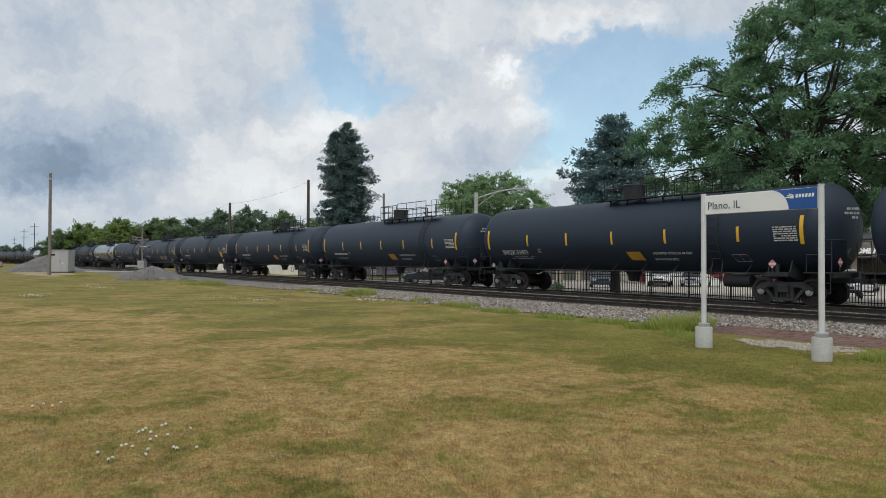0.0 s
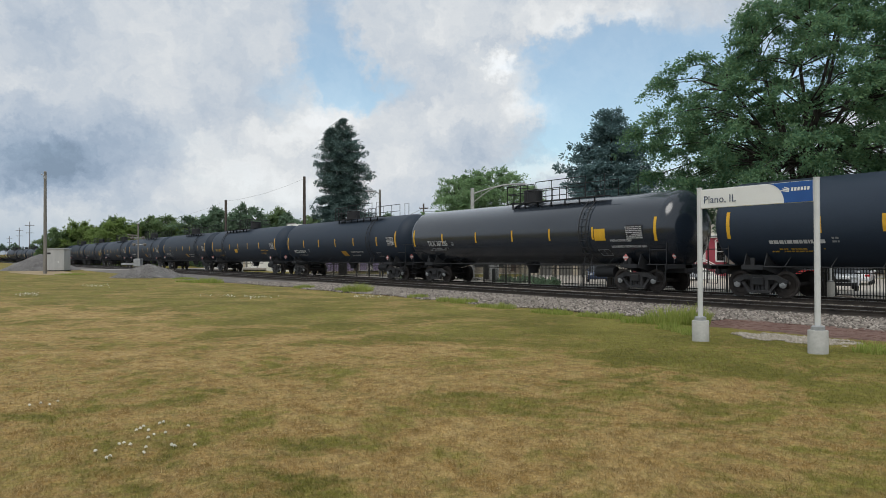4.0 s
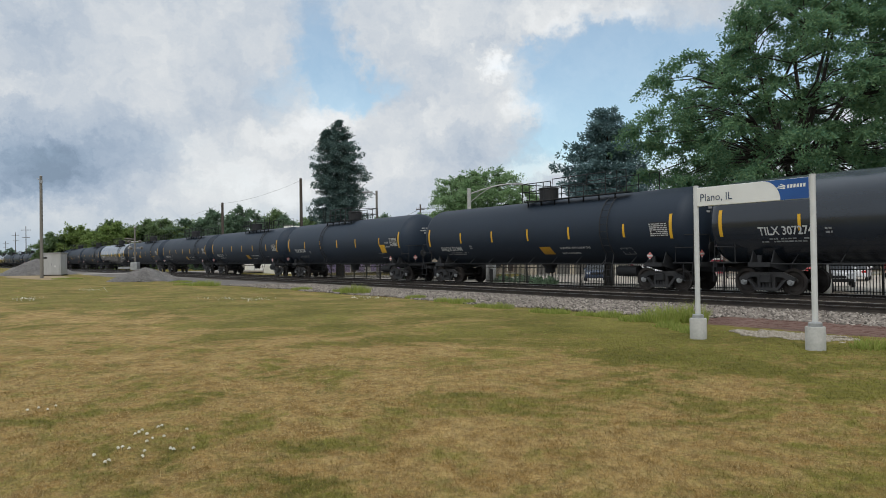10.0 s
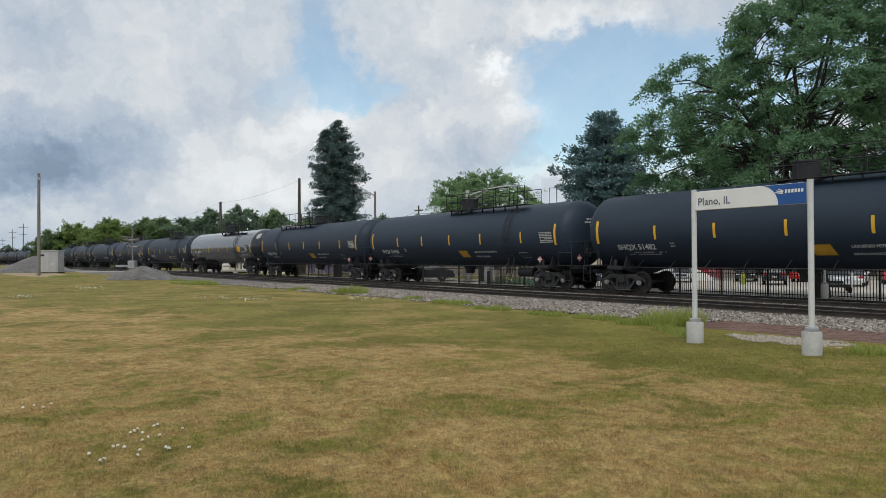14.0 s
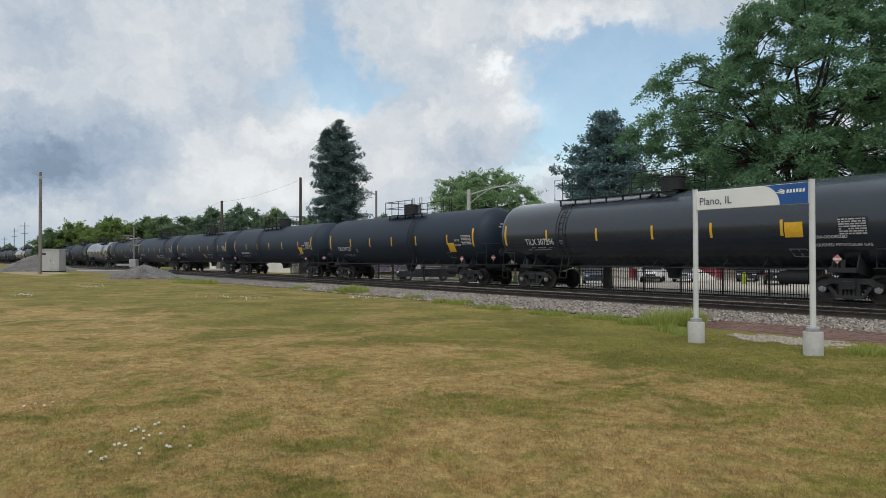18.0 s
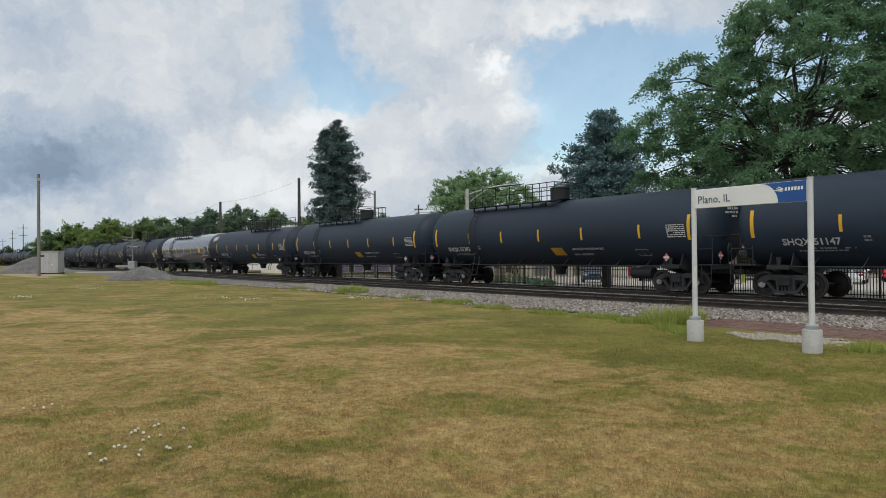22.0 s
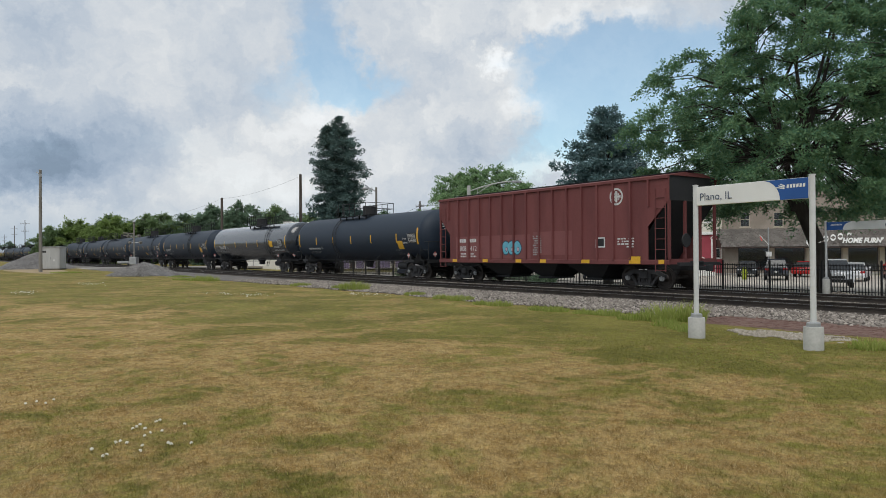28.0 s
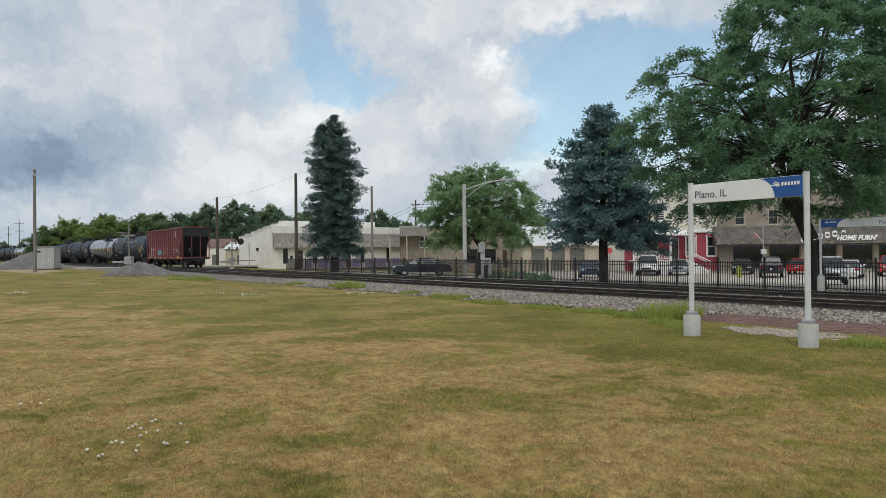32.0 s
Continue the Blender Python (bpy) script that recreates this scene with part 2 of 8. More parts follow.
def lawn_material(name, blades):
    """Dry summer lawn: straw with olive patches, greener and longer by the tracks."""
    mt = bpy.data.materials.new(name)
    mt.use_nodes = True
    t = Tree(mt.node_tree)
    pos = t.n("ShaderNodeTexCoord").outputs["Object"]
    x, y, z = t.n("ShaderNodeSeparateXYZ", {0: pos}).outputs
    broad = t.noise(t.v("MULTIPLY", pos, (0.55, 1.0, 1.0)), 0.22, 5.0, 0.62)
    mid = t.noise(pos, 0.75, 6.0, 0.70, 0.6)
    clump = t.noise(pos, 3.2, 5.0, 0.72, 0.4)
    fine = t.noise(pos, 14.0, 4.0, 0.7)
    # the lawn is greener away from where it is walked on, most of all towards the tracks
    fx, fy = -math.sin(radians(HEADING)), math.cos(radians(HEADING))
    ahead = t.m("ADD", t.m("MULTIPLY", x, fx), t.m("MULTIPLY", y, fy))
    right = t.m("ADD", t.m("MULTIPLY", x, fy), t.m("MULTIPLY", y, -fx))
    edge = t.m("ADD", t.m("ADD", ahead, t.m("MULTIPLY", right, 0.90)), t.m("MULTIPLY", t.m("SUBTRACT", broad, 0.5), 15.0))
    edge = t.m("ADD", edge, t.m("MULTIPLY", t.m("SUBTRACT", mid, 0.5), 5.0))
    strip = t.ramp(edge, 8.0, 13.0)
    near = t.ramp(t.m("SUBTRACT", ahead, t.m("MULTIPLY", right, 0.2)), 5.5, 2.8)
    green = t.m("ADD", t.m("MULTIPLY", strip, 0.80), t.m("ADD", t.m("MULTIPLY", near, 0.18), t.ramp(right, -2.0, 4.0, 0.02, 0.34)))
    green = t.m("ADD", green, t.ramp(broad, 0.40, 0.66, -0.20, 0.28))
    green = t.m("ADD", green, t.ramp(mid, 0.40, 0.60, -0.42, 0.52))
    green = t.m("ADD", green, t.ramp(clump, 0.40, 0.60, -0.34, 0.40))
    green = t.m("ADD", green, t.ramp(fine, 0.3, 0.7, -0.14, 0.16), clamp=True)
    straw = t.mix(t.ramp(clump, 0.34, 0.66), (0.300, 0.190, 0.062), (0.53, 0.378, 0.162))
    grass = t.mix(t.ramp(t.noise(pos, 0.5, 3.0), 0.35, 0.65), (0.140, 0.131, 0.023), (0.225, 0.205, 0.045))
    colour = t.mix(green, straw, grass)
    sward = t.ramp(t.noise(pos, 7.0, 5.0, 0.75, 0.5), 0.32, 0.68, 0.70, 1.26)
    colour = t.mix(1.0, colour, t.n("ShaderNodeCombineColor", {0: sward, 1: sward, 2: sward}).outputs[0], "MULTIPLY")
    if blades:
        rnd = t.n("ShaderNodeNewGeometry").outputs["Random Per Island"]
        pale = t.mix(green, (0.66, 0.53, 0.29), (0.36, 0.36, 0.10))
        colour = t.mix(t.m("MULTIPLY", t.ramp(rnd, 0.55, 1.0), 0.90), colour, pale)
        colour = t.mix(t.m("MULTIPLY", t.ramp(rnd, 0.45, 0.0), 0.36), colour, (0.10, 0.10, 0.025))
    else:
        soil = t.ramp(t.noise(pos, 26.0, 4.0, 0.7), 0.42, 0.62)
        colour = t.mix(t.m("MULTIPLY", soil, 0.5), colour, (0.11, 0.08, 0.035))
    bsdf = t.n("ShaderNodeBsdfPrincipled", {"Base Color": colour, "Roughness": 0.85, "Specular IOR Level": 0.15})
    if not blades:
        bp = t.n("ShaderNodeBump", {"Strength": 0.8, "Distance": 0.03, "Height": t.noise(pos, 18.0, 5.0, 0.7)})
        t.to(bp.outputs[0], bsdf.inputs["Normal"])
    out = bsdf.outputs[0]
    if blades:
        thin = t.n("ShaderNodeBsdfTranslucent", {"Color": colour})
        out = t.n("ShaderNodeMixShader", {0: 0.4, 1: out, 2: thin.outputs[0]}).outputs[0]
    t.n("ShaderNodeOutputMaterial", {"Surface": out})
    return mt


LAWN = lawn_material("dry_lawn", False)
BLADES = lawn_material("grass_blades", True)
TALL = foliage("tall_grass", (0.21, 0.29, 0.050), (0.31, 0.38, 0.085), (0.46, 0.46, 0.17), 1.2)
TANK_MATTE = surface("dusty_black_paint", (0.0165, 0.0265, 0.0425), (0.0230, 0.0350, 0.0535), 0.5, 0.50, 0, 25, 0.3, 0.05, 0.004, 0.60, (0.042, 0.056, 0.076, 0.28), 0.30, (0.35, 1, 1), 0.25)
# the pale blue-grey film paints the sky's sheen into the upward faces
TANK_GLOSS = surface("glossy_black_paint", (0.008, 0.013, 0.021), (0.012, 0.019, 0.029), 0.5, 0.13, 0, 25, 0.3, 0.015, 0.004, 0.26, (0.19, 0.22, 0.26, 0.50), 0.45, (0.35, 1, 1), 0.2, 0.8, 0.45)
UNDER = surface("grimy_black_iron", (0.011, 0.0125, 0.015), (0.021, 0.022, 0.024), 2.0, 0.65, 0, 30, 0.5, 0.2, 0.01, 0.85, (0.07, 0.07, 0.07, 0.3))
TRUCK_IRON = surface("dusty_cast_iron", (0.020, 0.021, 0.023), (0.038, 0.038, 0.039), 2.0, 0.75, 0, 30, 0.5, 0.2, 0.01, 0.9, (0.11, 0.105, 0.10, 0.4))
WHEEL = surface("worn_wheel_steel", (0.028, 0.024, 0.022), (0.050, 0.042, 0.037), 3.0, 0.55, 0.5, 30, 0.4, 0.15)
YELLOW = surface("yellow_reflective_tape", (0.66, 0.36, 0.015), (0.75, 0.43, 0.03), 4.0, 0.45, 0, 60, 0.2, 0.03)
ORANGE = surface("orange_yellow_panel", (0.42, 0.22, 0.015), (0.52, 0.28, 0.02), 3.0, 0.5, 0, 60, 0.3, 0.03)
PAINT_W = surface("white_stencil_paint", (0.50, 0.51, 0.50), (0.66, 0.66, 0.64), 6.0, 0.6, 0, 60, 0.3, 0.02)
GREY_STENCIL = surface("grey_stencil_panel", (0.24, 0.25, 0.25), (0.33, 0.34, 0.34), 6.0, 0.6, 0, 60, 0.3, 0.02)
PAINT_Y = surface("yellow_stencil_paint", (0.45, 0.27, 0.02), (0.55, 0.33, 0.03), 6.0, 0.6, 0, 60, 0.3, 0.02)
PINK_LABEL = surface("faded_pink_label", (0.30, 0.19, 0.18), (0.38, 0.25, 0.24), 6.0, 0.5, 0, 60, 0.3, 0.02)
PLACARD = surface("faded_red_placard", (0.48, 0.13, 0.12), (0.60, 0.20, 0.18), 6.0, 0.5, 0, 60, 0.2, 0.02)
PAINT_R = surface("red_placard", (0.45, 0.05, 0.04), (0.60, 0.09, 0.07), 6.0, 0.5, 0, 60, 0.2, 0.02)
OXIDE = surface("oxide_red_paint", (0.130, 0.036, 0.036), (0.180, 0.055, 0.053), 0.7, 0.62, 0, 18, 0.35, 0.10, 0.006, 0.75, (0.20, 0.12, 0.10, 0.25), 0.4, (1.6, 1, 0.35))
OXIDE_NEW = surface("patched_red_paint", (0.185, 0.060, 0.058), (0.215, 0.074, 0.070), 0.9, 0.6, 0, 18, 0.25, 0.08, 0.006, 0.7)
RAIL = surface("rusty_rail_side", (0.030, 0.025, 0.022), (0.055, 0.044, 0.036), 2.0, 0.75, 0.2, 40, 0.5, 0.2)
RAIL_TOP = surface("polished_rail_head", (0.33, 0.33, 0.33), (0.45, 0.45, 0.44), 2.0, 0.28, 0.9, 40, 0.2, 0.05)
TIE = surface("creosoted_tie", (0.035, 0.028, 0.022), (0.085, 0.07, 0.055), 2.5, 0.9, 0, 30, 0.6, 0.4, 0.01, None, None, 0.3, (0.4, 3, 3))
STONE_A = surface("crushed_stone_bed", (0.125, 0.113, 0.102), (0.21, 0.193, 0.175), 0.9, 0.95, 0, 24, 1.1, 1.0, 0.05)


# ---- mesh helpers ----
class Geo:
    """Vertices and faces of one part."""

    def __init__(self):
        self.v, self.f = [], []

    def add(self, verts, faces, m=None):
        k = len(self.v)
        self.v += [tuple(m @ Vector(p)) for p in verts] if m is not None else [tuple(p) for p in verts]
        self.f += [tuple(i + k for i in face) for face in faces]
        return self

    def box(self, x0, x1, y0, y1, z0, z1, m=None):
        v = [(x, y, z) for z in (z0, z1) for y in (y0, y1) for x in (x0, x1)]
        return self.add(v, [(0, 2, 3, 1), (4, 5, 7, 6), (0, 1, 5, 4), (2, 6, 7, 3), (0, 4, 6, 2), (1, 3, 7, 5)], m)

    def cbox(self, x0, x1, y0, y1, z0, z1, c=0.01, m=None):
        """A box with chamfered edges."""
        bm = bmesh.new()
        bmesh.ops.create_cube(bm, size=1.0)
        for p in bm.verts:
            p.co = ((x0 + x1) / 2 + p.co.x * (x1 - x0), (y0 + y1) / 2 + p.co.y * (y1 - y0), (z0 + z1) / 2 + p.co.z * (z1 - z0))
        bmesh.ops.bevel(bm, geom=list(bm.edges), offset=c, segments=1, affect="EDGES")
        bm.verts.index_update()
        self.add([p.co.copy() for p in bm.verts], [[p.index for p in f.verts] for f in bm.faces], m)
        bm.free()
        return self

    def tube(self, a, b, r, n=8, r2=None, caps=True):
        a, b = Vector(a), Vector(b)
        q = (b - a).to_track_quat("Z", "Y").to_matrix()
        r2 = r if r2 is None else r2
        v = []
        for p, s in ((a, r), (b, r2)):
            v += [p + q @ Vector((s * math.cos(2 * math.pi * i / n), s * math.sin(2 * math.pi * i / n), 0)) for i in range(n)]
        f = [(i, (i + 1) % n, n + (i + 1) % n, n + i) for i in range(n)]
        if caps:
            f += [tuple(range(n - 1, -1, -1)), tuple(range(n, 2 * n))]
        return self.add(v, f)

    def pipe(self, pts, r, n=6):
        pts = [Vector(p) for p in pts]
        v, f = [], []
        for i, p in enumerate(pts):
            way = (pts[min(i + 1, len(pts) - 1)] - pts[max(i - 1, 0)]).normalized()
            side = way.cross(Vector((0.31, 0.17, 0.93)) if abs(way.z) < 0.9 else Vector((1, 0.2, 0))).normalized()
            up = side.cross(way)
            v += [p + side * (r * math.cos(2 * math.pi * k / n)) + up * (r * math.sin(2 * math.pi * k / n)) for k in range(n)]
        for i in range(len(pts) - 1):
            f += [(i * n + k, i * n + (k + 1) % n, (i + 1) * n + (k + 1) % n, (i + 1) * n + k) for k in range(n)]
        f += [tuple(range(n - 1, -1, -1)), tuple(range((len(pts) - 1) * n, len(pts) * n))]
        return self.add(v, f)

    def spin(self, profile, n=24, m=None):
        """A profile of (height, radius) turned about z."""
        v, f = [], []
        for h, r in profile:
            v += [(r * math.cos(2 * math.pi * i / n), r * math.sin(2 * math.pi * i / n), h) for i in range(n)]
        for k in range(len(profile) - 1):
            f += [(k * n + i, k * n + (i + 1) % n, (k + 1) * n + (i + 1) % n, (k + 1) * n + i) for i in range(n)]
        f += [tuple(range(n - 1, -1, -1)), tuple(range((len(profile) - 1) * n, len(profile) * n))]
        return self.add(v, f, m)

    def prism(self, outline, y0, y1, m=None):
        """An outline of (x, z) drawn out along y."""
        n = len(outline)
        v = [(x, y0, z) for x, z in outline] + [(x, y1, z) for x, z in outline]
        f = [(i, (i + 1) % n, n + (i + 1) % n, n + i) for i in range(n)] + [tuple(range(n - 1, -1, -1)), tuple(range(n, 2 * n))]
        return self.add(v, f, m)

    def mesh(self, name, material, smooth=False):
        me = bpy.data.meshes.new(name)
        me.from_pydata(self.v, [], self.f)
        if smooth:
            me.polygons.foreach_set("use_smooth", [True] * len(me.polygons))
        me.materials.append(material)
        bm = bmesh.new()
        bm.from_mesh(me)
        bmesh.ops.recalc_face_normals(bm, faces=bm.faces)
        bm.to_mesh(me)
        bm.free()
        if smooth:
            me.set_sharp_from_angle(angle=radians(38))
        return me


def part(name, geo, material, parent, label="", smooth=False, at=None):
    """One mesh under a thing or a part; geo may be a mesh that is shared."""
    me = geo if isinstance(geo, bpy.types.Mesh) else geo.mesh(name, material, smooth)
    ob = new(name, me)
    ob.parent = parent
    if at is not None:
        ob.matrix_local = at
    return tagged(ob, label) if label else ob


def thing(name, label, category, group="", kind="", at=None, mesh=None):
    ob = new(name, mesh)
    if at is not None:
        ob.matrix_world = at
    return tagged(ob, label, category, group, kind)


def bulk(name, verts, faces_n, material, label, category, parent=None):
    """One object of many loose pieces: verts as an array, faces_n corners each."""
    verts = np.asarray(verts, dtype=np.float32).reshape(-1, 3)
    me = bpy.data.meshes.new(name)
    n = len(verts) // faces_n
    me.vertices.add(len(verts))
    me.vertices.foreach_set("co", verts.ravel())
    me.loops.add(len(verts))
    me.loops.foreach_set("vertex_index", np.arange(len(verts), dtype=np.int32))
    me.polygons.add(n)
    me.polygons.foreach_set("loop_start", np.arange(0, n * faces_n, faces_n, dtype=np.int32))
    me.update(calc_edges=True)
    me.materials.append(material)
    ob = new(name, me)
    ob.parent = parent
    return tagged(ob, label, category if parent is None else "", "", "stuff")


def bulk_mesh(name, verts, faces, material):
    """A mesh from arrays: faces of equal length."""
    me = bpy.data.meshes.new(name)
    faces = np.asarray(faces, dtype=np.int32)
    me.vertices.add(len(verts))
    me.vertices.foreach_set("co", np.asarray(verts, dtype=np.float32).ravel())
    me.loops.add(faces.size)
    me.loops.foreach_set("vertex_index", faces.ravel())
    me.polygons.add(len(faces))
    me.polygons.foreach_set("loop_start", np.arange(0, faces.size, faces.shape[1], dtype=np.int32))
    me.update(calc_edges=True)
    me.materials.append(material)
    return me


def letters(text, size, material, align="LEFT", shear=0.0, stretch=1.0, bold=0.0):
    """A flat mesh of words in the x-z plane, facing -y."""
    cu = bpy.data.curves.new("words", "FONT")
    cu.body, cu.size, cu.align_x, cu.shear, cu.offset = text, size, align, shear, bold
    cu.resolution_u = 2
    ob = bpy.data.objects.new("words", cu)
    scene.collection.objects.link(ob)
    bpy.context.view_layer.update()
    me = bpy.data.meshes.new_from_object(ob.evaluated_get(bpy.context.evaluated_depsgraph_get()))
    bpy.data.objects.remove(ob)
    me.transform(Matrix.Rotation(radians(90), 4, "X") @ Matrix.Diagonal((stretch, 1, 1, 1)))
    me.materials.clear()
    me.materials.append(material)
    return me


# ---- ground: one sheet to the horizon, lawn level with the rails, a little lower beyond them ----
TRACK_Y = (20.95, 25.1)         # middles of the near track and of the far one, on which the train runs
CURVE, RADIUS = -200.0, 1500.0   # where the far curve begins, and its radius
BEND, PIVOT = 0.0118, -40.0     # the rails run a little askew to the platform and the fence


def on_line(x, y, z=0.0):
    """A pose on a track, x metres along it; far off the line swings round to the camera's side."""
    d = max(0.0, CURVE - x)
    return pose(x, y + BEND * (x - PIVOT) + sway(x), z, 0, 0, math.degrees(math.atan(BEND + d / RADIUS)))


def sway(x):
    return -max(0.0, CURVE - x) ** 2 / (2 * RADIUS)


def ground_z(x, y):
    z = 0.0
    if y > 13.0:
        z -= 0.06 * min(1.0, (y - 13.0) / 1.5)
    if y > 15.5:
        z -= 0.34 * min(1.0, (y - 15.5) / 2.0)
    if y > 34.0:
        right = math.cos(radians(HEADING)) * x + math.sin(radians(HEADING)) * y
        z -= (0.25 + 0.22 * min(1.0, max(0.0, (right + 14.0) / 6.0))) * min(1.0, (y - 34.0) / 16.0)
    return z


def build_ground():
    xs = [-2500, -900, -400, -220] + list(np.arange(-150, -30, 6.0)) + list(np.arange(-30, 24, 1.5)) + [30, 45, 80, 200, 600, 2500]
    ys = [-1500, -300, -90, -30] + list(np.arange(-12, 20, 1.0)) + [20, 24, 27, 28.5, 30, 32, 34, 37, 40, 43, 46, 50, 54, 59, 75, 110, 200, 420, 900, 2600]
    g = Geo()
    for y in ys:
        for x in xs:
            dip = 0.05 * (noise.noise(Vector((x * 0.12, y * 0.12, 0.3)))) if -60 < x < 24 and -12 < y < 12.5 else 0
            g.v.append((x, y, ground_z(x, y) + dip))
    n = len(xs)
    g.f = [(j * n + i, j * n + i + 1, (j + 1) * n + i + 1, (j + 1) * n + i) for j in range(len(ys) - 1) for i in range(n - 1)]
    return tagged(new("ground", g.mesh("ground", LAWN, True)), "dry straw-coloured lawn with olive green patches", "ground", "", "structure")


ground = build_ground()


# ---- tracks ----
def build_tracks():
    bed = Geo()
    far_cuts = list(range(-800, -199, 40))
    spans = far_cuts + [-60, 30, 500]
    for x0, x1 in zip(spans, spans[1:]):
        bed.add([(x, y + sway(x), z) for x in (x0, x1) for y, z in ((14.2, -0.10), (15.6, -0.045), (18.4, -0.15), (19.3, -0.165), (26.9, -0.165), (28.4, -0.2), (30.6, -0.42))],
                [(i, i + 1, i + 8, i + 7) for i in range(6)])
    tagged(new("ballast_bed", bed.mesh("ballast_bed", STONE_A)), "grey crushed stone ballast under both tracks", "ballast", "", "structure")
    prof = [(-0.075, -0.17), (0.075, -0.17), (0.075, -0.155), (0.012, -0.135), (0.010, -0.045), (0.036, -0.035), (0.036, -0.003), (-0.036, -0.003), (-0.036, -0.035), (-0.010, -0.045), (-0.012, -0.135), (-0.075, -0.155)]
    tie = Geo().cbox(-0.115, 0.115, -1.3, 1.3, -0.30, -0.145, 0.012).mesh("tie", TIE)
    plate = Geo().box(-0.1, 0.1, -0.17, 0.17, -0.145, -0.132)
    plate_me = plate.mesh("tie_plate", RAIL)
    for yc, words in zip(TRACK_Y, ("empty near track of rusty steel rails on wooden ties", "far track of steel rails carrying the train")):
        track = thing("railway_track", words, "railway track", "tracks", at=on_line(0, yc))
        for s in (-1, 1):
            r = Geo()
            n = len(prof)
            cuts = far_cuts + [-80, -40, 0, 40, 500]
            for x in cuts:
                r.v += [(x, s * 0.7525 + y + sway(x), z) for y, z in prof]
            for k in range(len(cuts) - 1):
                r.f += [(k * n + i, k * n + (i + 1) % n, (k + 1) * n + (i + 1) % n, (k + 1) * n + i) for i in range(n)]
            rail = part("rail", r, RAIL, track)
            head = Geo()
            for x in cuts:
                head.v += [(x, s * 0.7525 + y + sway(x), z) for y, z in ((-0.028, -0.004), (0.028, -0.004), (0.028, 0.0), (-0.028, 0.0))]
            head.f = [(k * 4 + i, k * 4 + (i + 1) % 4, k * 4 + 4 + (i + 1) % 4, k * 4 + 4 + i) for k in range(len(cuts) - 1) for i in range(4)]
            part("rail_head", head, RAIL_TOP, rail, "polished running surface")
        for i in range(140):
            part("tie", tie, TIE, track, at=pose(-66 + i * 0.53, random.uniform(-0.06, 0.06), 0, 0, 0, random.uniform(-1.2, 1.2)))


build_tracks()


# ---- the train ----
PITCH, SPEED = 20.0, 16.55      # metres from car to car, metres a second
R, ZC, HALF = 1.60, 2.66, 8.72  # tank radius, height of its axis, half of the straight shell


def on_tank(z, lift=0.006):
    """The place on the near side of the shell at height z: (y, lean in degrees)."""
    s = (z - ZC) / R
    return -(R + lift) * math.sqrt(1 - s * s), -math.degrees(math.asin(s))


def strip_on_tank(x0, x1, z0, z1, skew=0.0, lift=0.006, n=6):
    """A curved patch that lies on the near side of the shell."""
    g = Geo()
    a0, a1 = math.asin((z0 - ZC) / R), math.asin((z1 - ZC) / R)
    for i in range(n + 1):
        a = a0 + (a1 - a0) * i / n
        dx = skew * (1 - i / n)
        for x in (x0 + dx, x1 + dx):
            g.v.append((x, -(R + lift) * math.cos(a), ZC + (R + lift) * math.sin(a)))
    g.f = [(2 * i, 2 * i + 1, 2 * i + 3, 2 * i + 2) for i in range(n)]
    return g


def lay(x, z, lift=0.012):
    y, lean = on_tank(z, lift)
    return pose(x, y, z, lean)


def tank_shell(half=HALF):
    prof = []
    for i in range(9):
        a = math.pi / 2 * i / 8
        prof.append((-half - 0.80 * math.cos(a), max(0.02, R * math.sin(a))))
    for x in (-half + 0.02, -4.4, 0.0, 4.4, half - 0.02):
        bulge = 0.0
        prof.append((x, R + bulge))
    for i in range(9):
        a = math.pi / 2 * (8 - i) / 8
        prof.append((half + 0.80 * math.cos(a), max(0.02, R * math.sin(a))))
    turn = Matrix.Translation((0, 0, ZC)) @ Matrix.Rotation(radians(90), 4, "Y")
    return Geo().spin(prof, 48, turn)


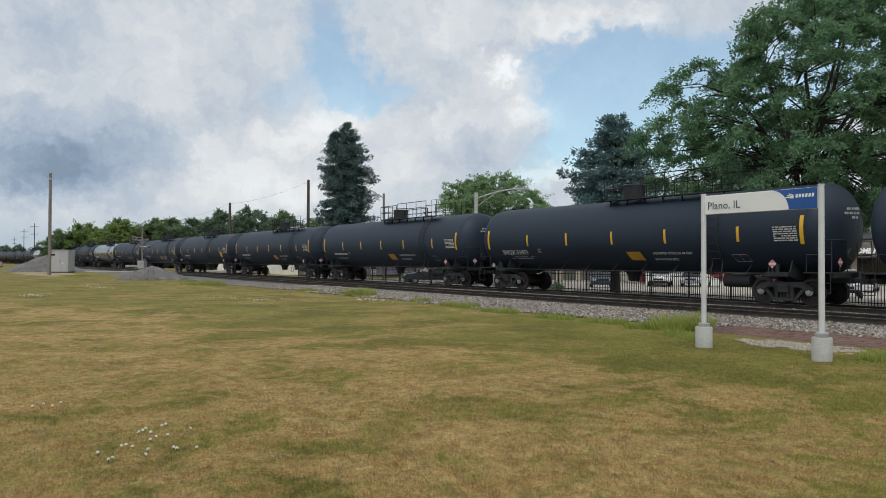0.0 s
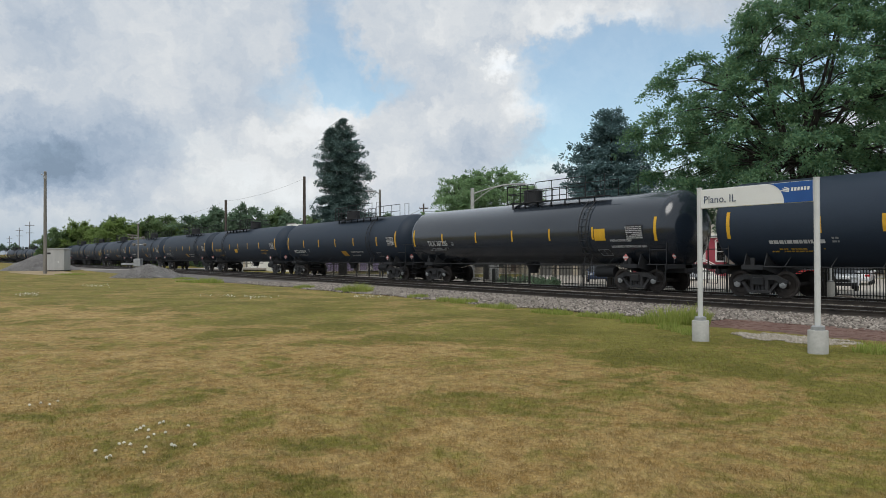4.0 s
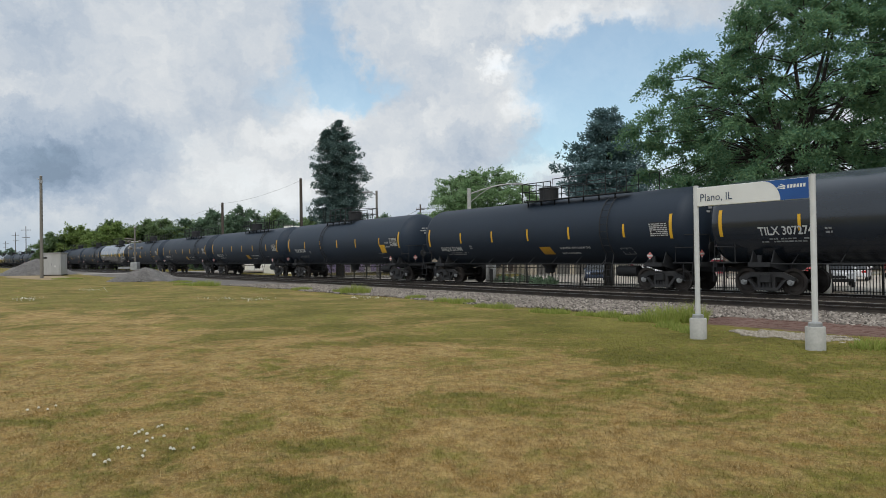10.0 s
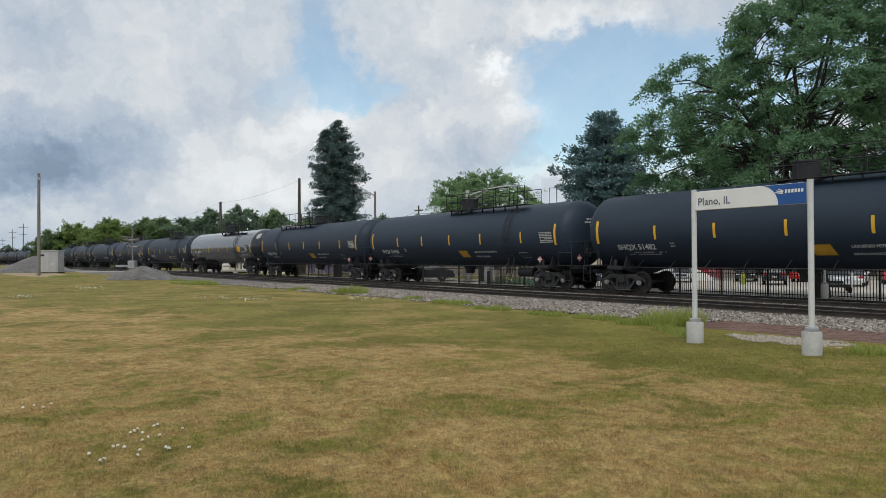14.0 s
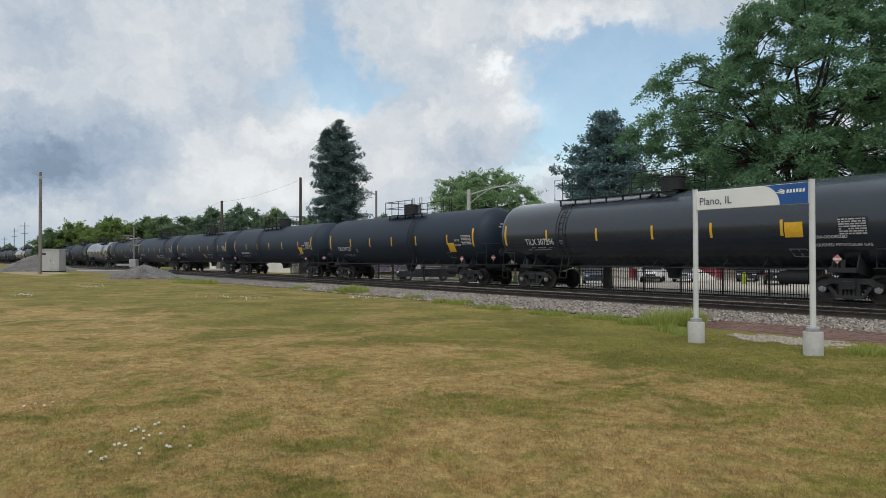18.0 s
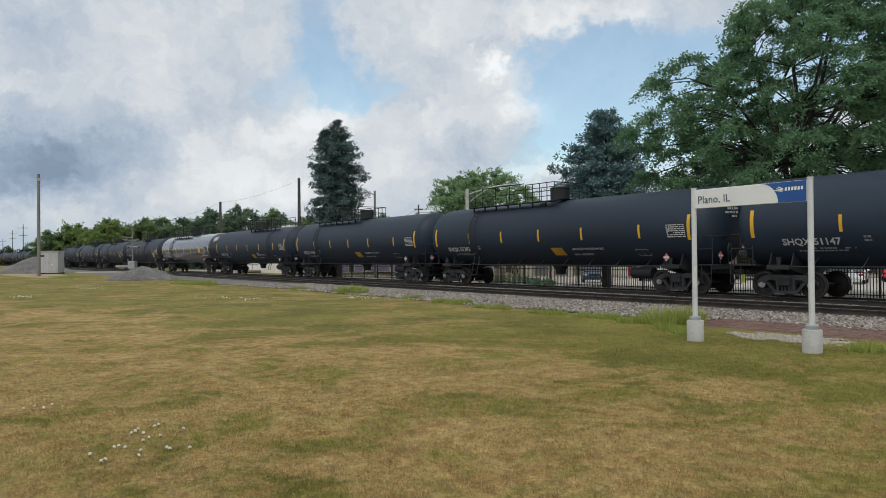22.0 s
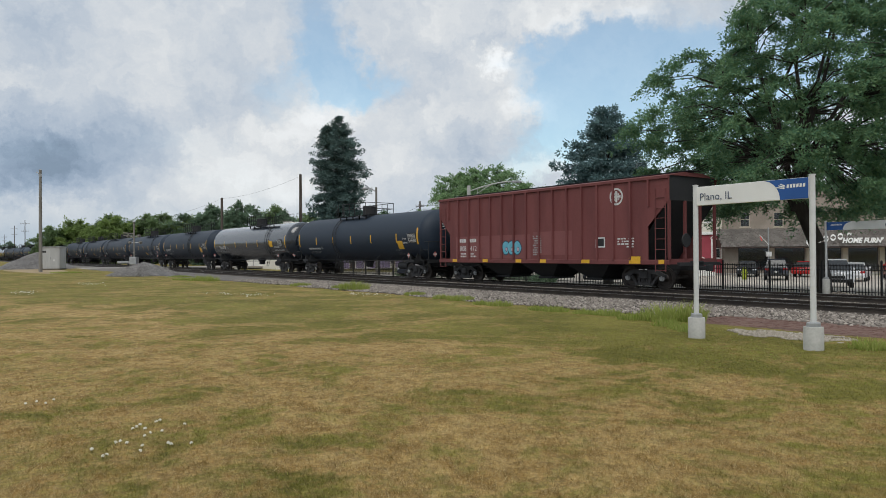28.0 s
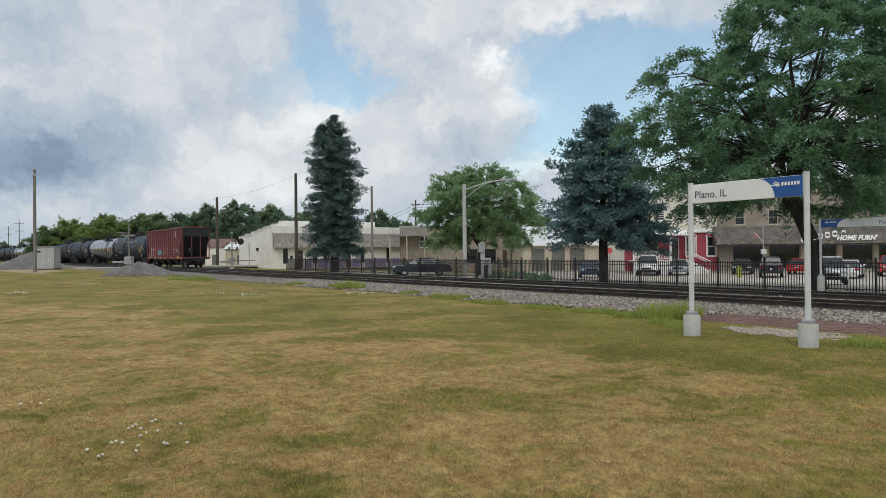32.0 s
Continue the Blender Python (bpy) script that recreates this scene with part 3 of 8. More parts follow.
def build_truck():
    """Meshes of a freight truck, its middle at the rail top: bolster, side frame, wheelset, bearing cap."""
    bolster = Geo().cbox(-0.20, 0.20, -1.15, 1.15, 0.42, 0.72, 0.03).spin([(0.70, 0.22), (0.80, 0.20)], 16)
    for s in (-1, 1):
        for dx in (-0.12, 0.0, 0.12):
            bolster.tube((dx, s * 1.0, 0.22), (dx, s * 1.0, 0.46), 0.055, 8)
    frame_g = Geo()
    upper = [(-1.06, 0.60), (-1.06, 0.50), (-0.78, 0.50), (-0.60, 0.62), (-0.30, 0.70), (-0.30, 0.40), (-0.62, 0.34), (-0.34, 0.14), (0.34, 0.14), (0.62, 0.34),
             (0.30, 0.40), (0.30, 0.70), (0.60, 0.62), (0.78, 0.50), (1.06, 0.50), (1.06, 0.60), (0.62, 0.80), (-0.62, 0.80)]
    quads = [(0, 1, 2, 17), (2, 3, 17), (3, 4, 17), (4, 11, 16, 17), (11, 12, 16), (12, 13, 16), (13, 14, 15, 16)]
    for y0, y1 in ((-0.06, 0.06),):
        v = [(x, y0, z) for x, z in upper] + [(x, y1, z) for x, z in upper]
        n = len(upper)
        frame_g.add(v, quads + [tuple(i + n for i in q) for q in quads])
    frame_g.prism([(-1.06, 0.50), (-0.78, 0.50), (-0.60, 0.62), (0.60, 0.62), (0.78, 0.50), (1.06, 0.50), (1.06, 0.60), (0.62, 0.80), (-0.62, 0.80), (-1.06, 0.60)], -0.065, 0.065)
    frame_g.prism([(-0.74, 0.52), (-0.42, 0.14), (-0.30, 0.14), (-0.62, 0.54)], -0.06, 0.06)
    frame_g.prism([(0.74, 0.52), (0.42, 0.14), (0.30, 0.14), (0.62, 0.54)], -0.06, 0.06)
    frame_g.prism([(-0.46, 0.14), (0.46, 0.14), (0.40, 0.24), (-0.40, 0.24)], -0.09, 0.09)
    frame_g.prism([(-0.34, 0.22), (-0.22, 0.22), (-0.22, 0.64), (-0.34, 0.64)], -0.06, 0.06)
    frame_g.prism([(0.34, 0.22), (0.22, 0.22), (0.22, 0.64), (0.34, 0.64)], -0.06, 0.06)
    ws = Geo()
    lie = Matrix.Translation((0, 0, 0)) @ Matrix.Rotation(radians(90), 4, "X")
    for s in (-1, 1):
        y = s * 0.745
        prof = [(-0.07, 0.10), (-0.07, 0.36), (-0.055, 0.38), (-0.055, 0.455), (0.045, 0.457), (0.052, 0.48), (0.075, 0.48), (0.075, 0.38), (0.03, 0.33), (0.02, 0.16), (0.07, 0.11)]
        prof = [(h * -s, r) for h, r in prof]
        if s > 0:
            prof = prof[::-1]
        ws.spin(prof, 28, Matrix.Translation((0, y, 0)) @ lie)
    ws.tube((0, -0.98, 0), (0, 0.98, 0), 0.085, 12)
    cap = Geo().spin([(0.0, 0.13), (0.05, 0.13), (0.06, 0.08), (0.09, 0.07)], 14, Matrix.Translation((0, -0.98, 0)) @ lie)
    cap.spin([(0.0, 0.13), (-0.05, 0.13), (-0.06, 0.08), (-0.09, 0.07)], 14, Matrix.Translation((0, 0.98, 0)) @ lie)
    for s in (-1, 1):
        for k in range(3):
            a = k * 2.094
            cap.tube((0.055 * math.cos(a), s * 1.06, 0.055 * math.sin(a)), (0.055 * math.cos(a), s * 1.085, 0.055 * math.sin(a)), 0.016, 6)
    return dict(bolster=bolster.mesh("truck", TRUCK_IRON), frame=frame_g.mesh("side_frame", TRUCK_IRON), wheelset=ws.mesh("wheelset", WHEEL, True), cap=cap.mesh("bearing_cap", GREY_STENCIL, True))


TRUCK = build_truck()


def add_truck(car, x):
    truck = part("truck", TRUCK["bolster"], UNDER, car, "cast iron freight truck", at=pose(x, 0, 0))
    for s in (-1, 1):
        part("side_frame", TRUCK["frame"], UNDER, truck, at=pose(0, s * 0.98, 0))
    for dx in (-0.89, 0.89):
        part("wheelset", TRUCK["wheelset"], WHEEL, truck, "worn steel wheels on an axle", at=pose(dx, 0, 0.457))
        part("bearing_cap", TRUCK["cap"], TRUCK_IRON, truck, at=pose(dx, 0, 0.457))


END_PARTS = ("stub_sill", "end_platform", "coupler", "end_railing", "end_railing", "step", "step")


def both_sides(g):
    """The pieces of g on the near side of the car, and those on the far side."""
    out = []
    for way in (-1, 1):
        h, index = Geo(), {}
        for face in g.f:
            if way * sum(g.v[i][1] for i in face) > 0:
                for i in face:
                    if i not in index:
                        index[i] = len(h.v)
                        h.v.append(g.v[i])
                h.f.append(tuple(index[i] for i in face))
        out.append(h)
    return out


def end_gear(x, s):
    """Stub sill, coupler, steps and railings of one end; s is the way out of the car."""
    sill = Geo().cbox(min(x - s * 1.9, x + s * 0.55), max(x - s * 1.9, x + s * 0.55), -0.24, 0.24, 0.78, 1.16, 0.02)
    sill.box(min(x + s * 0.42, x + s * 0.55), max(x + s * 0.42, x + s * 0.55), -1.35, 1.35, 0.98, 1.12)
    plate = Geo().box(min(x - s * 0.45, x + s * 0.55), max(x - s * 0.45, x + s * 0.55), -1.42, 1.42, 1.125, 1.16)
    coupler = Geo().cbox(min(x + s * 0.55, x + s * 0.98), max(x + s * 0.55, x + s * 0.98), -0.07, 0.07, 0.80, 0.96, 0.02)
    coupler.cbox(min(x + s * 0.86, x + s * 1.05), max(x + s * 0.86, x + s * 1.05), -0.15, 0.15, 0.76, 1.02, 0.03)
    xe = x + s * 0.5
    rails = Geo()
    for y in (-1.38, 1.38):
        rails.pipe([(xe, y, 1.15), (xe, y, 2.25), (x - s * 0.35, y, 2.25), (x - s * 0.35, y * 1.0, 1.15)], 0.02)
        rails.pipe([(xe, y, 1.75), (x - s * 0.35, y, 1.75)], 0.018)
    rails.pipe([(xe, -1.38, 2.25), (xe, -0.35, 2.25), (xe, -0.35, 1.15)], 0.02)
    rails.pipe([(xe, 1.38, 2.25), (xe, 0.35, 2.25), (xe, 0.35, 1.15)], 0.02)
    step = Geo()
    for y in (-1.46, 1.46):
        for z in (0.45, 0.80):
            step.box(min(xe - s * 0.42, xe), max(xe - s * 0.42, xe), y - 0.05, y + 0.05, z, z + 0.02)
        for dx in (0, 0.42):
            step.tube((xe - s * dx, y, 0.45), (xe - s * dx, y, 1.15), 0.016, 6)
    return [sill, plate, coupler] + both_sides(rails) + both_sides(step)


def saddle(x):
    """Bolster cradle that carries the tank over a truck."""
    g = Geo()
    for dx in (-0.42, 0.38):
        ang = [radians(222 + 9.6 * i) for i in range(11)]
        outline = [(1.575 * math.cos(a), ZC + 1.575 * math.sin(a)) for a in ang] + [(1.42, 1.02), (0.5, 0.80), (-0.5, 0.80), (-1.42, 1.02)][::1]
        n = len(outline)
        v = [(x + dx, y, z) for y, z in outline] + [(x + dx + 0.04, y, z) for y, z in outline]
        g.add(v, [(i, (i + 1) % n, n + (i + 1) % n, n + i) for i in range(n)] + [tuple(range(n)), tuple(range(2 * n - 1, n - 1, -1))])
    for y in (-1.45, 1.45):
        g.box(x - 0.42, x + 0.42, y - 0.05, y + 0.05, 1.00, 1.16)
        g.prism([(x - 0.06, 1.1), (x + 0.06, 1.1), (x + 0.08, 1.42), (x - 0.08, 1.42)], y * 0.985 - 0.03, y * 0.985 + 0.03)
    return g


def stencil_bars(w, h, rows, seed, skip=0.25):
    """Lines of writing too small to read."""
    rnd = random.Random(seed)
    g = Geo()
    for r in range(rows):
        z = h - (r + 0.8) * h / rows
        x = 0.0
        while x < w - 0.04:
            l = rnd.uniform(0.05, 0.2)
            if rnd.random() > skip:
                g.add([(x, 0, z), (min(x + l, w), 0, z), (min(x + l, w), 0, z + 0.55 * h / rows), (x, 0, z + 0.55 * h / rows)], [(0, 1, 2, 3)])
            x += l + 0.03
    return g


def diamond(size):
    g = Geo()
    s = size / 2
    return g.add([(0, -0.008, -s), (s, -0.008, 0), (0, -0.008, s), (-s, -0.008, 0), (0, 0.008, -s), (s, 0.008, 0), (0, 0.008, s), (-s, 0.008, 0)],
                 [(0, 1, 2, 3), (7, 6, 5, 4), (0, 4, 5, 1), (1, 5, 6, 2), (2, 6, 7, 3), (3, 7, 4, 0)])


STRIPES = (-8.50, -5.42, -2.70, 0.08, 2.90, 6.15, 8.55)
STRIPES_CLOSE = (-8.48, -5.10, -3.10, -0.65, 1.95, 4.85, 8.57)
STRIPES_LONG = (-9.05, -6.05, -2.90, 0.12, 2.85, 5.62, 9.05)


def build_shared():
    m = {}
    m["shell"] = tank_shell()
    m["stripe"] = {x: strip_on_tank(x - 0.055, x + 0.055, 2.24, 2.80).mesh("reflector_stripe", YELLOW) for x in STRIPES[1:-1] + STRIPES_LONG[1:-1] + STRIPES_CLOSE[1:-1]}
    for x in (STRIPES[0], STRIPES[-1], STRIPES_LONG[0], STRIPES_LONG[-1], STRIPES_CLOSE[0], STRIPES_CLOSE[-1]):
        m["stripe"][x] = strip_on_tank(x - 0.07, x + 0.07, 2.12, 3.10).mesh("reflector_stripe", YELLOW)
    m["saddle"] = {s: saddle(s * 7.6).mesh("saddle", UNDER) for s in (-1, 1)}
    m["ends"] = {}
    for s in (-1, 1):
        geos = end_gear(s * 8.95, s)
        m["ends"][s] = [g.mesh(n, UNDER) for g, n in zip(geos, END_PARTS)]
    side = Geo()
    side.pipe([(-7.4, -1.46, 1.10), (7.4, -1.46, 1.10)], 0.02)
    for x in np.arange(-6.4, 6.5, 1.6):
        side.pipe([(x, -1.46, 1.10), (x, -1.05, 1.42)], 0.014)
    m["side"] = side.mesh("side_handrail", UNDER)
    far = Geo()
    far.v, far.f = [(x, -y, z) for x, y, z in side.v], side.f
    m["side_far"] = far.mesh("side_handrail", UNDER)
    # manway housing with its lid
    m["housing"] = Geo().spin([(4.18, 0.46), (4.20, 0.52), (4.27, 0.52), (4.28, 0.48), (4.86, 0.48)], 24).mesh("manway_housing", UNDER, True)
    m["lid"] = Geo().spin([(4.86, 0.51), (4.90, 0.51), (4.93, 0.45)], 24).mesh("lid", UNDER, True)
    for d, long in ((1, True), (-1, True), (1, False), (-1, False)):
        # walkway from the housing to the ladder, with railings: a long one on most cars, a short one on some
        a0, a1 = (-0.75, 5.95) if long else (-1.4, 2.9)
        x0, x1 = min(a0 * d, a1 * d), max(a0 * d, a1 * d)
        lx = (5.1 if long else 2.35) * d
        wk = Geo()
        for y in (-0.92, 0.92):
            wk.box(x0, x1, y - 0.20, y + 0.20, 4.20, 4.225)
            for x in np.arange(x0 + 0.2, x1, 0.95):
                wk.box(x - 0.012, x + 0.012, y - 0.04, y + 0.04, 3.88, 4.20)
        for x in (a0 * d * 0.8, -0.75 * d, 0.75 * d):
            wk.box(x - 0.16, x + 0.16, -0.75, 0.75, 4.275, 4.295)
        m["walkway", d, long] = wk.mesh("walkway", UNDER)
        if long:
            m["toe", d] = Geo().box(x0, x1, -1.14, -1.122, 4.195, 4.230).mesh("toe_board", TRUCK_IRON)
        rl, gr = Geo(), Geo()
        b1 = 1.3 if long else 1.75
        for y in (-1.12, 1.12):
            for z in (4.70, 5.10):
                rl.pipe([(a0 * d, y, z), (b1 * d, y, z)], 0.022)
            for q in range(5):
                x = (a0 + (b1 - a0) * q / 4) * d
                rl.tube((x, y, 4.22), (x, y, 5.10), 0.022, 6)
            gr.pipe([((b1 + 0.12) * d, y, 4.22), ((b1 + 0.12) * d, y, 5.18), (lx - 0.32 * d, y, 5.18), (lx - 0.32 * d, y, 4.22)], 0.022)
            gr.pipe([(lx + 0.32 * d, y, 4.22), (lx + 0.32 * d, y, 5.18), (a1 * d, y, 5.18), (a1 * d, y, 4.22)], 0.022)
            gr.pipe([((b1 + 0.12) * d, y, 4.72), (lx - 0.32 * d, y, 4.72)], 0.018)
            if long:
                for q in (1, 2):
                    x = (b1 + 0.12 + (4.78 - b1 - 0.12) * q / 3) * d
                    gr.tube((x, y, 4.22), (x, y, 5.18), 0.018, 6)
        for z in (4.70, 5.10):
            rl.pipe([(a0 * d, -1.12, z), (a0 * d, 1.12, z)], 0.022)
        m["railing", d, long] = rl.mesh("railing", UNDER)
        m["grab", d, long] = [h.mesh("grab_railing", UNDER) for h in both_sides(gr)]
        ld = Geo()
        for side_y in (-1, 1):
            ang = [radians(a) for a in range(-42, 60, 8)]
            for dx in (-0.22, 0.22):
                pts = [(lx + dx, side_y * (R + 0.09) * math.cos(a), ZC + (R + 0.09) * math.sin(a)) for a in ang]
                ld.pipe([(lx + dx, side_y * 1.48, 0.55), pts[0]] + pts, 0.022)
            for z in (0.55, 0.85, 1.15):
                ld.tube((lx - 0.22, side_y * 1.48, z), (lx + 0.22, side_y * 1.48, z), 0.014, 6)
            for a in [radians(x) for x in range(-38, 58, 11)]:
                ld.tube((lx - 0.22, side_y * (R + 0.09) * math.cos(a), ZC + (R + 0.09) * math.sin(a)), (lx + 0.22, side_y * (R + 0.09) * math.cos(a), ZC + (R + 0.09) * math.sin(a)), 0.014, 6)
        m["ladder", d, long] = [h.mesh("ladder", UNDER) for h in both_sides(ld)]
    m["reservoir"] = Geo().tube((5.0, -0.55, 0.78), (6.1, -0.55, 0.78), 0.24, 14).mesh("air_reservoir", UNDER, True)
    m["outlet"] = Geo().spin([(0.62, 0.18), (0.66, 0.26), (0.86, 0.26), (1.08, 0.42)], 16).mesh("bottom_fitting", UNDER, True)
    m["brake_wheel"] = Geo().spin([(0.0, 0.20), (0.03, 0.22), (0.06, 0.20)], 18, pose(9.56, -0.40, 1.75, 0, 90, 0)).mesh("brake_wheel", UNDER, True)
    cap_panel = strip_on_tank(7.53, 8.42, 2.20, 2.80)
    m["data_panel"] = cap_panel.mesh("data_panel", UNDER)
    m["data_rows"] = stencil_bars(0.86, 0.56, 7, 4, 0.06).mesh("data_rows", PAINT_W)
    frame_box = Geo()
    for a, b in (((5.75, 1.78), (6.35, 1.78)), ((5.85, 1.52), (6.45, 1.52))):
        frame_box.v += strip_on_tank(a[0], b[0], a[1] - 0.012, a[1] + 0.012, n=1).v
    for x in (5.75, 6.05, 6.35):
        frame_box.v += strip_on_tank(x, x + 0.025, 1.52, 1.78, 0.10, n=1).v
    frame_box.f = [(4 * i, 4 * i + 1, 4 * i + 3, 4 * i + 2) for i in range(5)]
    m["test_box"] = frame_box.mesh("stencil_frame", GREY_STENCIL)
    m["placard"] = diamond(0.31).mesh("placard", PLACARD)
    m["placard_bar"] = Geo().box(-0.13, 0.13, -0.012, -0.009, -0.035, 0.035).add([(-0.05, -0.011, -0.14), (0.05, -0.011, -0.14), (0, -0.011, -0.09)], [(0, 1, 2)]).mesh("placard_band", PAINT_W)
    m["holder"] = Geo().box(-0.02, 0.02, 0.0, 0.03, -0.3, 0.05).mesh("placard_holder", UNDER)
    m["gas"] = letters("LIQUEFIED PETROLEUM GAS", 0.15, PAINT_W, "LEFT", 0.0, 1.0, 0.003)
    m["odor"] = letters("NON-ODORIZED", 0.15, PAINT_W, "LEFT", 0.0, 1.0, 0.003)
    m["gas_narrow"] = letters("LIQUEFIED PETROLEUM GAS", 0.15, PAINT_W, "LEFT", 0.0, 0.30, 0.002)
    m["odor_narrow"] = letters("NON-ODORIZED", 0.15, PAINT_W, "LEFT", 0.0, 0.40, 0.002)
    m["gas_y"] = letters("LIQUEFIED PETROLEUM GAS", 0.15, PAINT_Y, "LEFT", 0.0, 1.0, 0.003)
    m["odor_y"] = letters("NON-ODORIZED", 0.15, PAINT_Y, "LEFT", 0.0, 1.0, 0.003)
    m["small"] = stencil_bars(1.9, 0.22, 2, 7, 0.2).mesh("small_lettering", GREY_STENCIL)
    m["small_y"] = stencil_bars(1.9, 0.22, 2, 7, 0.2).mesh("small_lettering", PAINT_Y)
    m["head_mark"] = stencil_bars(0.95, 0.45, 3, 9, 0.2).mesh("head_lettering", GREY_STENCIL)
    m["class_box"] = stencil_bars(0.26, 0.26, 2, 3, 0.0).mesh("class_mark", GREY_STENCIL)
    m["mark_bars"] = stencil_bars(2.0, 0.26, 1, 5, 0.0).mesh("lettering", PAINT_W)
    m["skew_panel"] = strip_on_tank(0.75, 1.50, 1.56, 1.92, 0.16).mesh("yellow_panel", ORANGE)
    m["square_panel"] = strip_on_tank(5.72, 6.36, 2.18, 2.70).mesh("yellow_panel", YELLOW)
    m["wide_panel"] = strip_on_tank(-1.75, -0.95, 1.95, 2.27).mesh("yellow_panel", YELLOW)
    m["skirt_panel"] = strip_on_tank(6.20, 6.82, 1.83, 2.34).mesh("yellow_panel", YELLOW)
    m["red_label"] = {x: strip_on_tank(x, x + 0.56, 1.78, 2.06).mesh("pink_label", PINK_LABEL) for x in (2.08, 6.75)}
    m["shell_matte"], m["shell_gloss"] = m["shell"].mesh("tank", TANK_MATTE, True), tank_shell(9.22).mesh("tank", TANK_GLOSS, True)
    return m


SHARED = build_shared()


def tank_car(kind, side, mark="", red=0.0):
    """kind: dusty, gloss, square (dusty with a square panel), yellow (yellow lettering); side: which half has the ladder."""
    m = SHARED
    words = {"dusty": "dusty black tank car with orange panel and white lettering", "gloss": "glossy black tank car with square yellow panel",
             "square": "black tank car with yellow panel and white lettering", "yellow": "black tank car with yellow lettering and panel"}[kind]
    car = thing("tank_car", words, "tank car", "cars of the train")
    gloss = kind == "gloss"
    long = kind != "square"
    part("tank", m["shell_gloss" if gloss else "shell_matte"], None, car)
    part("manway_housing", m["housing"], None, car)
    part("lid", m["lid"], None, car)
    part("walkway", m["walkway", side, long], None, car)
    if long:
        part("toe_board", m["toe", side], None, car, "pale worn metal edge")
    part("railing", m["railing", side, long], None, car)
    for k in (0, 1):
        part("grab_railing", m["grab", side, long][k], None, car)
        part("ladder", m["ladder", side, long][k], None, car)
    for x in STRIPES_LONG if gloss else STRIPES_CLOSE if kind == "yellow" else STRIPES:
        part("reflector_stripe", m["stripe"][x], None, car)
    for s in (-1, 1):
        part("saddle", m["saddle"][s], None, car)
        for n, me in zip(END_PARTS, m["ends"][s]):
            part(n, me, None, car)
        add_truck(car, s * 7.6)
    part("side_handrail", m["side"], None, car)
    part("side_handrail", m["side_far"], None, car)
    part("air_reservoir", m["reservoir"], None, car)
    part("bottom_fitting", m["outlet"], None, car)
    part("brake_wheel", m["brake_wheel"], None, car)
    panel = part("data_panel", m["data_panel"], None, car, "black data panel with rows of pale stencilling")
    part("data_rows", m["data_rows"], None, panel, at=lay(7.55, 2.22))
    part("stencil_frame", m["test_box"], None, car, "white outlined test box")
    for at in (pose(7.45, -1.50, 1.44), pose(9.52, -0.95, 1.50, 0, 0, 90)):
        pl = part("placard", m["placard"], None, car, "red diamond placard", at=at)
        part("placard_band", m["placard_bar"], None, pl)
        part("placard_holder", m["holder"], None, pl)
    paint = PAINT_Y if kind == "yellow" else PAINT_W
    if mark:
        part("lettering", letters(mark, 0.36 if kind != "gloss" else 0.43, paint, "LEFT", 0.0, 0.86 if gloss else 1.0, 0.009), None, car, "car number", at=lay(-7.55, 2.12, 0.02) if gloss else lay(-7.35, 2.02, 0.02) if kind == "square" else lay(-7.5, 2.08, 0.02) if kind == "yellow" else lay(-7.45, 1.84, 0.02))
    else:
        part("lettering", m["mark_bars"], None, car, at=lay(-6.95, 1.86))
    part("small_lettering", m["small_y" if kind == "yellow" else "small"], None, car, at=lay(-7.5, 1.84) if gloss else lay(-6.95, 1.60))
    part("class_mark", m["class_box"], None, car, at=lay(-5.2, 2.10) if gloss else lay(-4.75, 1.90))
    if kind == "dusty":
        part("yellow_panel", m["skew_panel"], None, car, "faded orange-yellow panel")
        tx, tz = 2.15, 1.80
    elif kind == "yellow":
        part("yellow_panel", m["wide_panel"], None, car)
        tx, tz = 5.1, 2.05
    elif gloss:
        part("yellow_panel", m["square_panel"], None, car)
        tx, tz = 6.62, 2.06
    else:
        part("yellow_panel", m["skirt_panel"], None, car)
        tx, tz = 6.86, 2.36
    if kind == "yellow":
        part("cargo_lettering", m["gas_y"], None, car, at=lay(tx, tz))
        part("cargo_lettering", m["odor_y"], None, car, at=lay(tx, tz - 0.24))
    else:
        narrow = "_narrow" if kind == "square" else ""
        part("cargo_lettering", m["gas" + narrow], None, car, at=lay(tx, tz if kind == "dusty" else tz - 0.2))
        part("cargo_lettering", m["odor" + narrow], None, car, at=lay(tx, tz - 0.24 if kind == "dusty" else tz + 0.06))
    part("head_lettering", m["head_mark"], None, car, at=pose(9.16, -0.86, 2.95, -4, 0, 52))
    if red:
        part("pink_label", m["red_label"][red], None, car, "faded pink warning label")
    return car


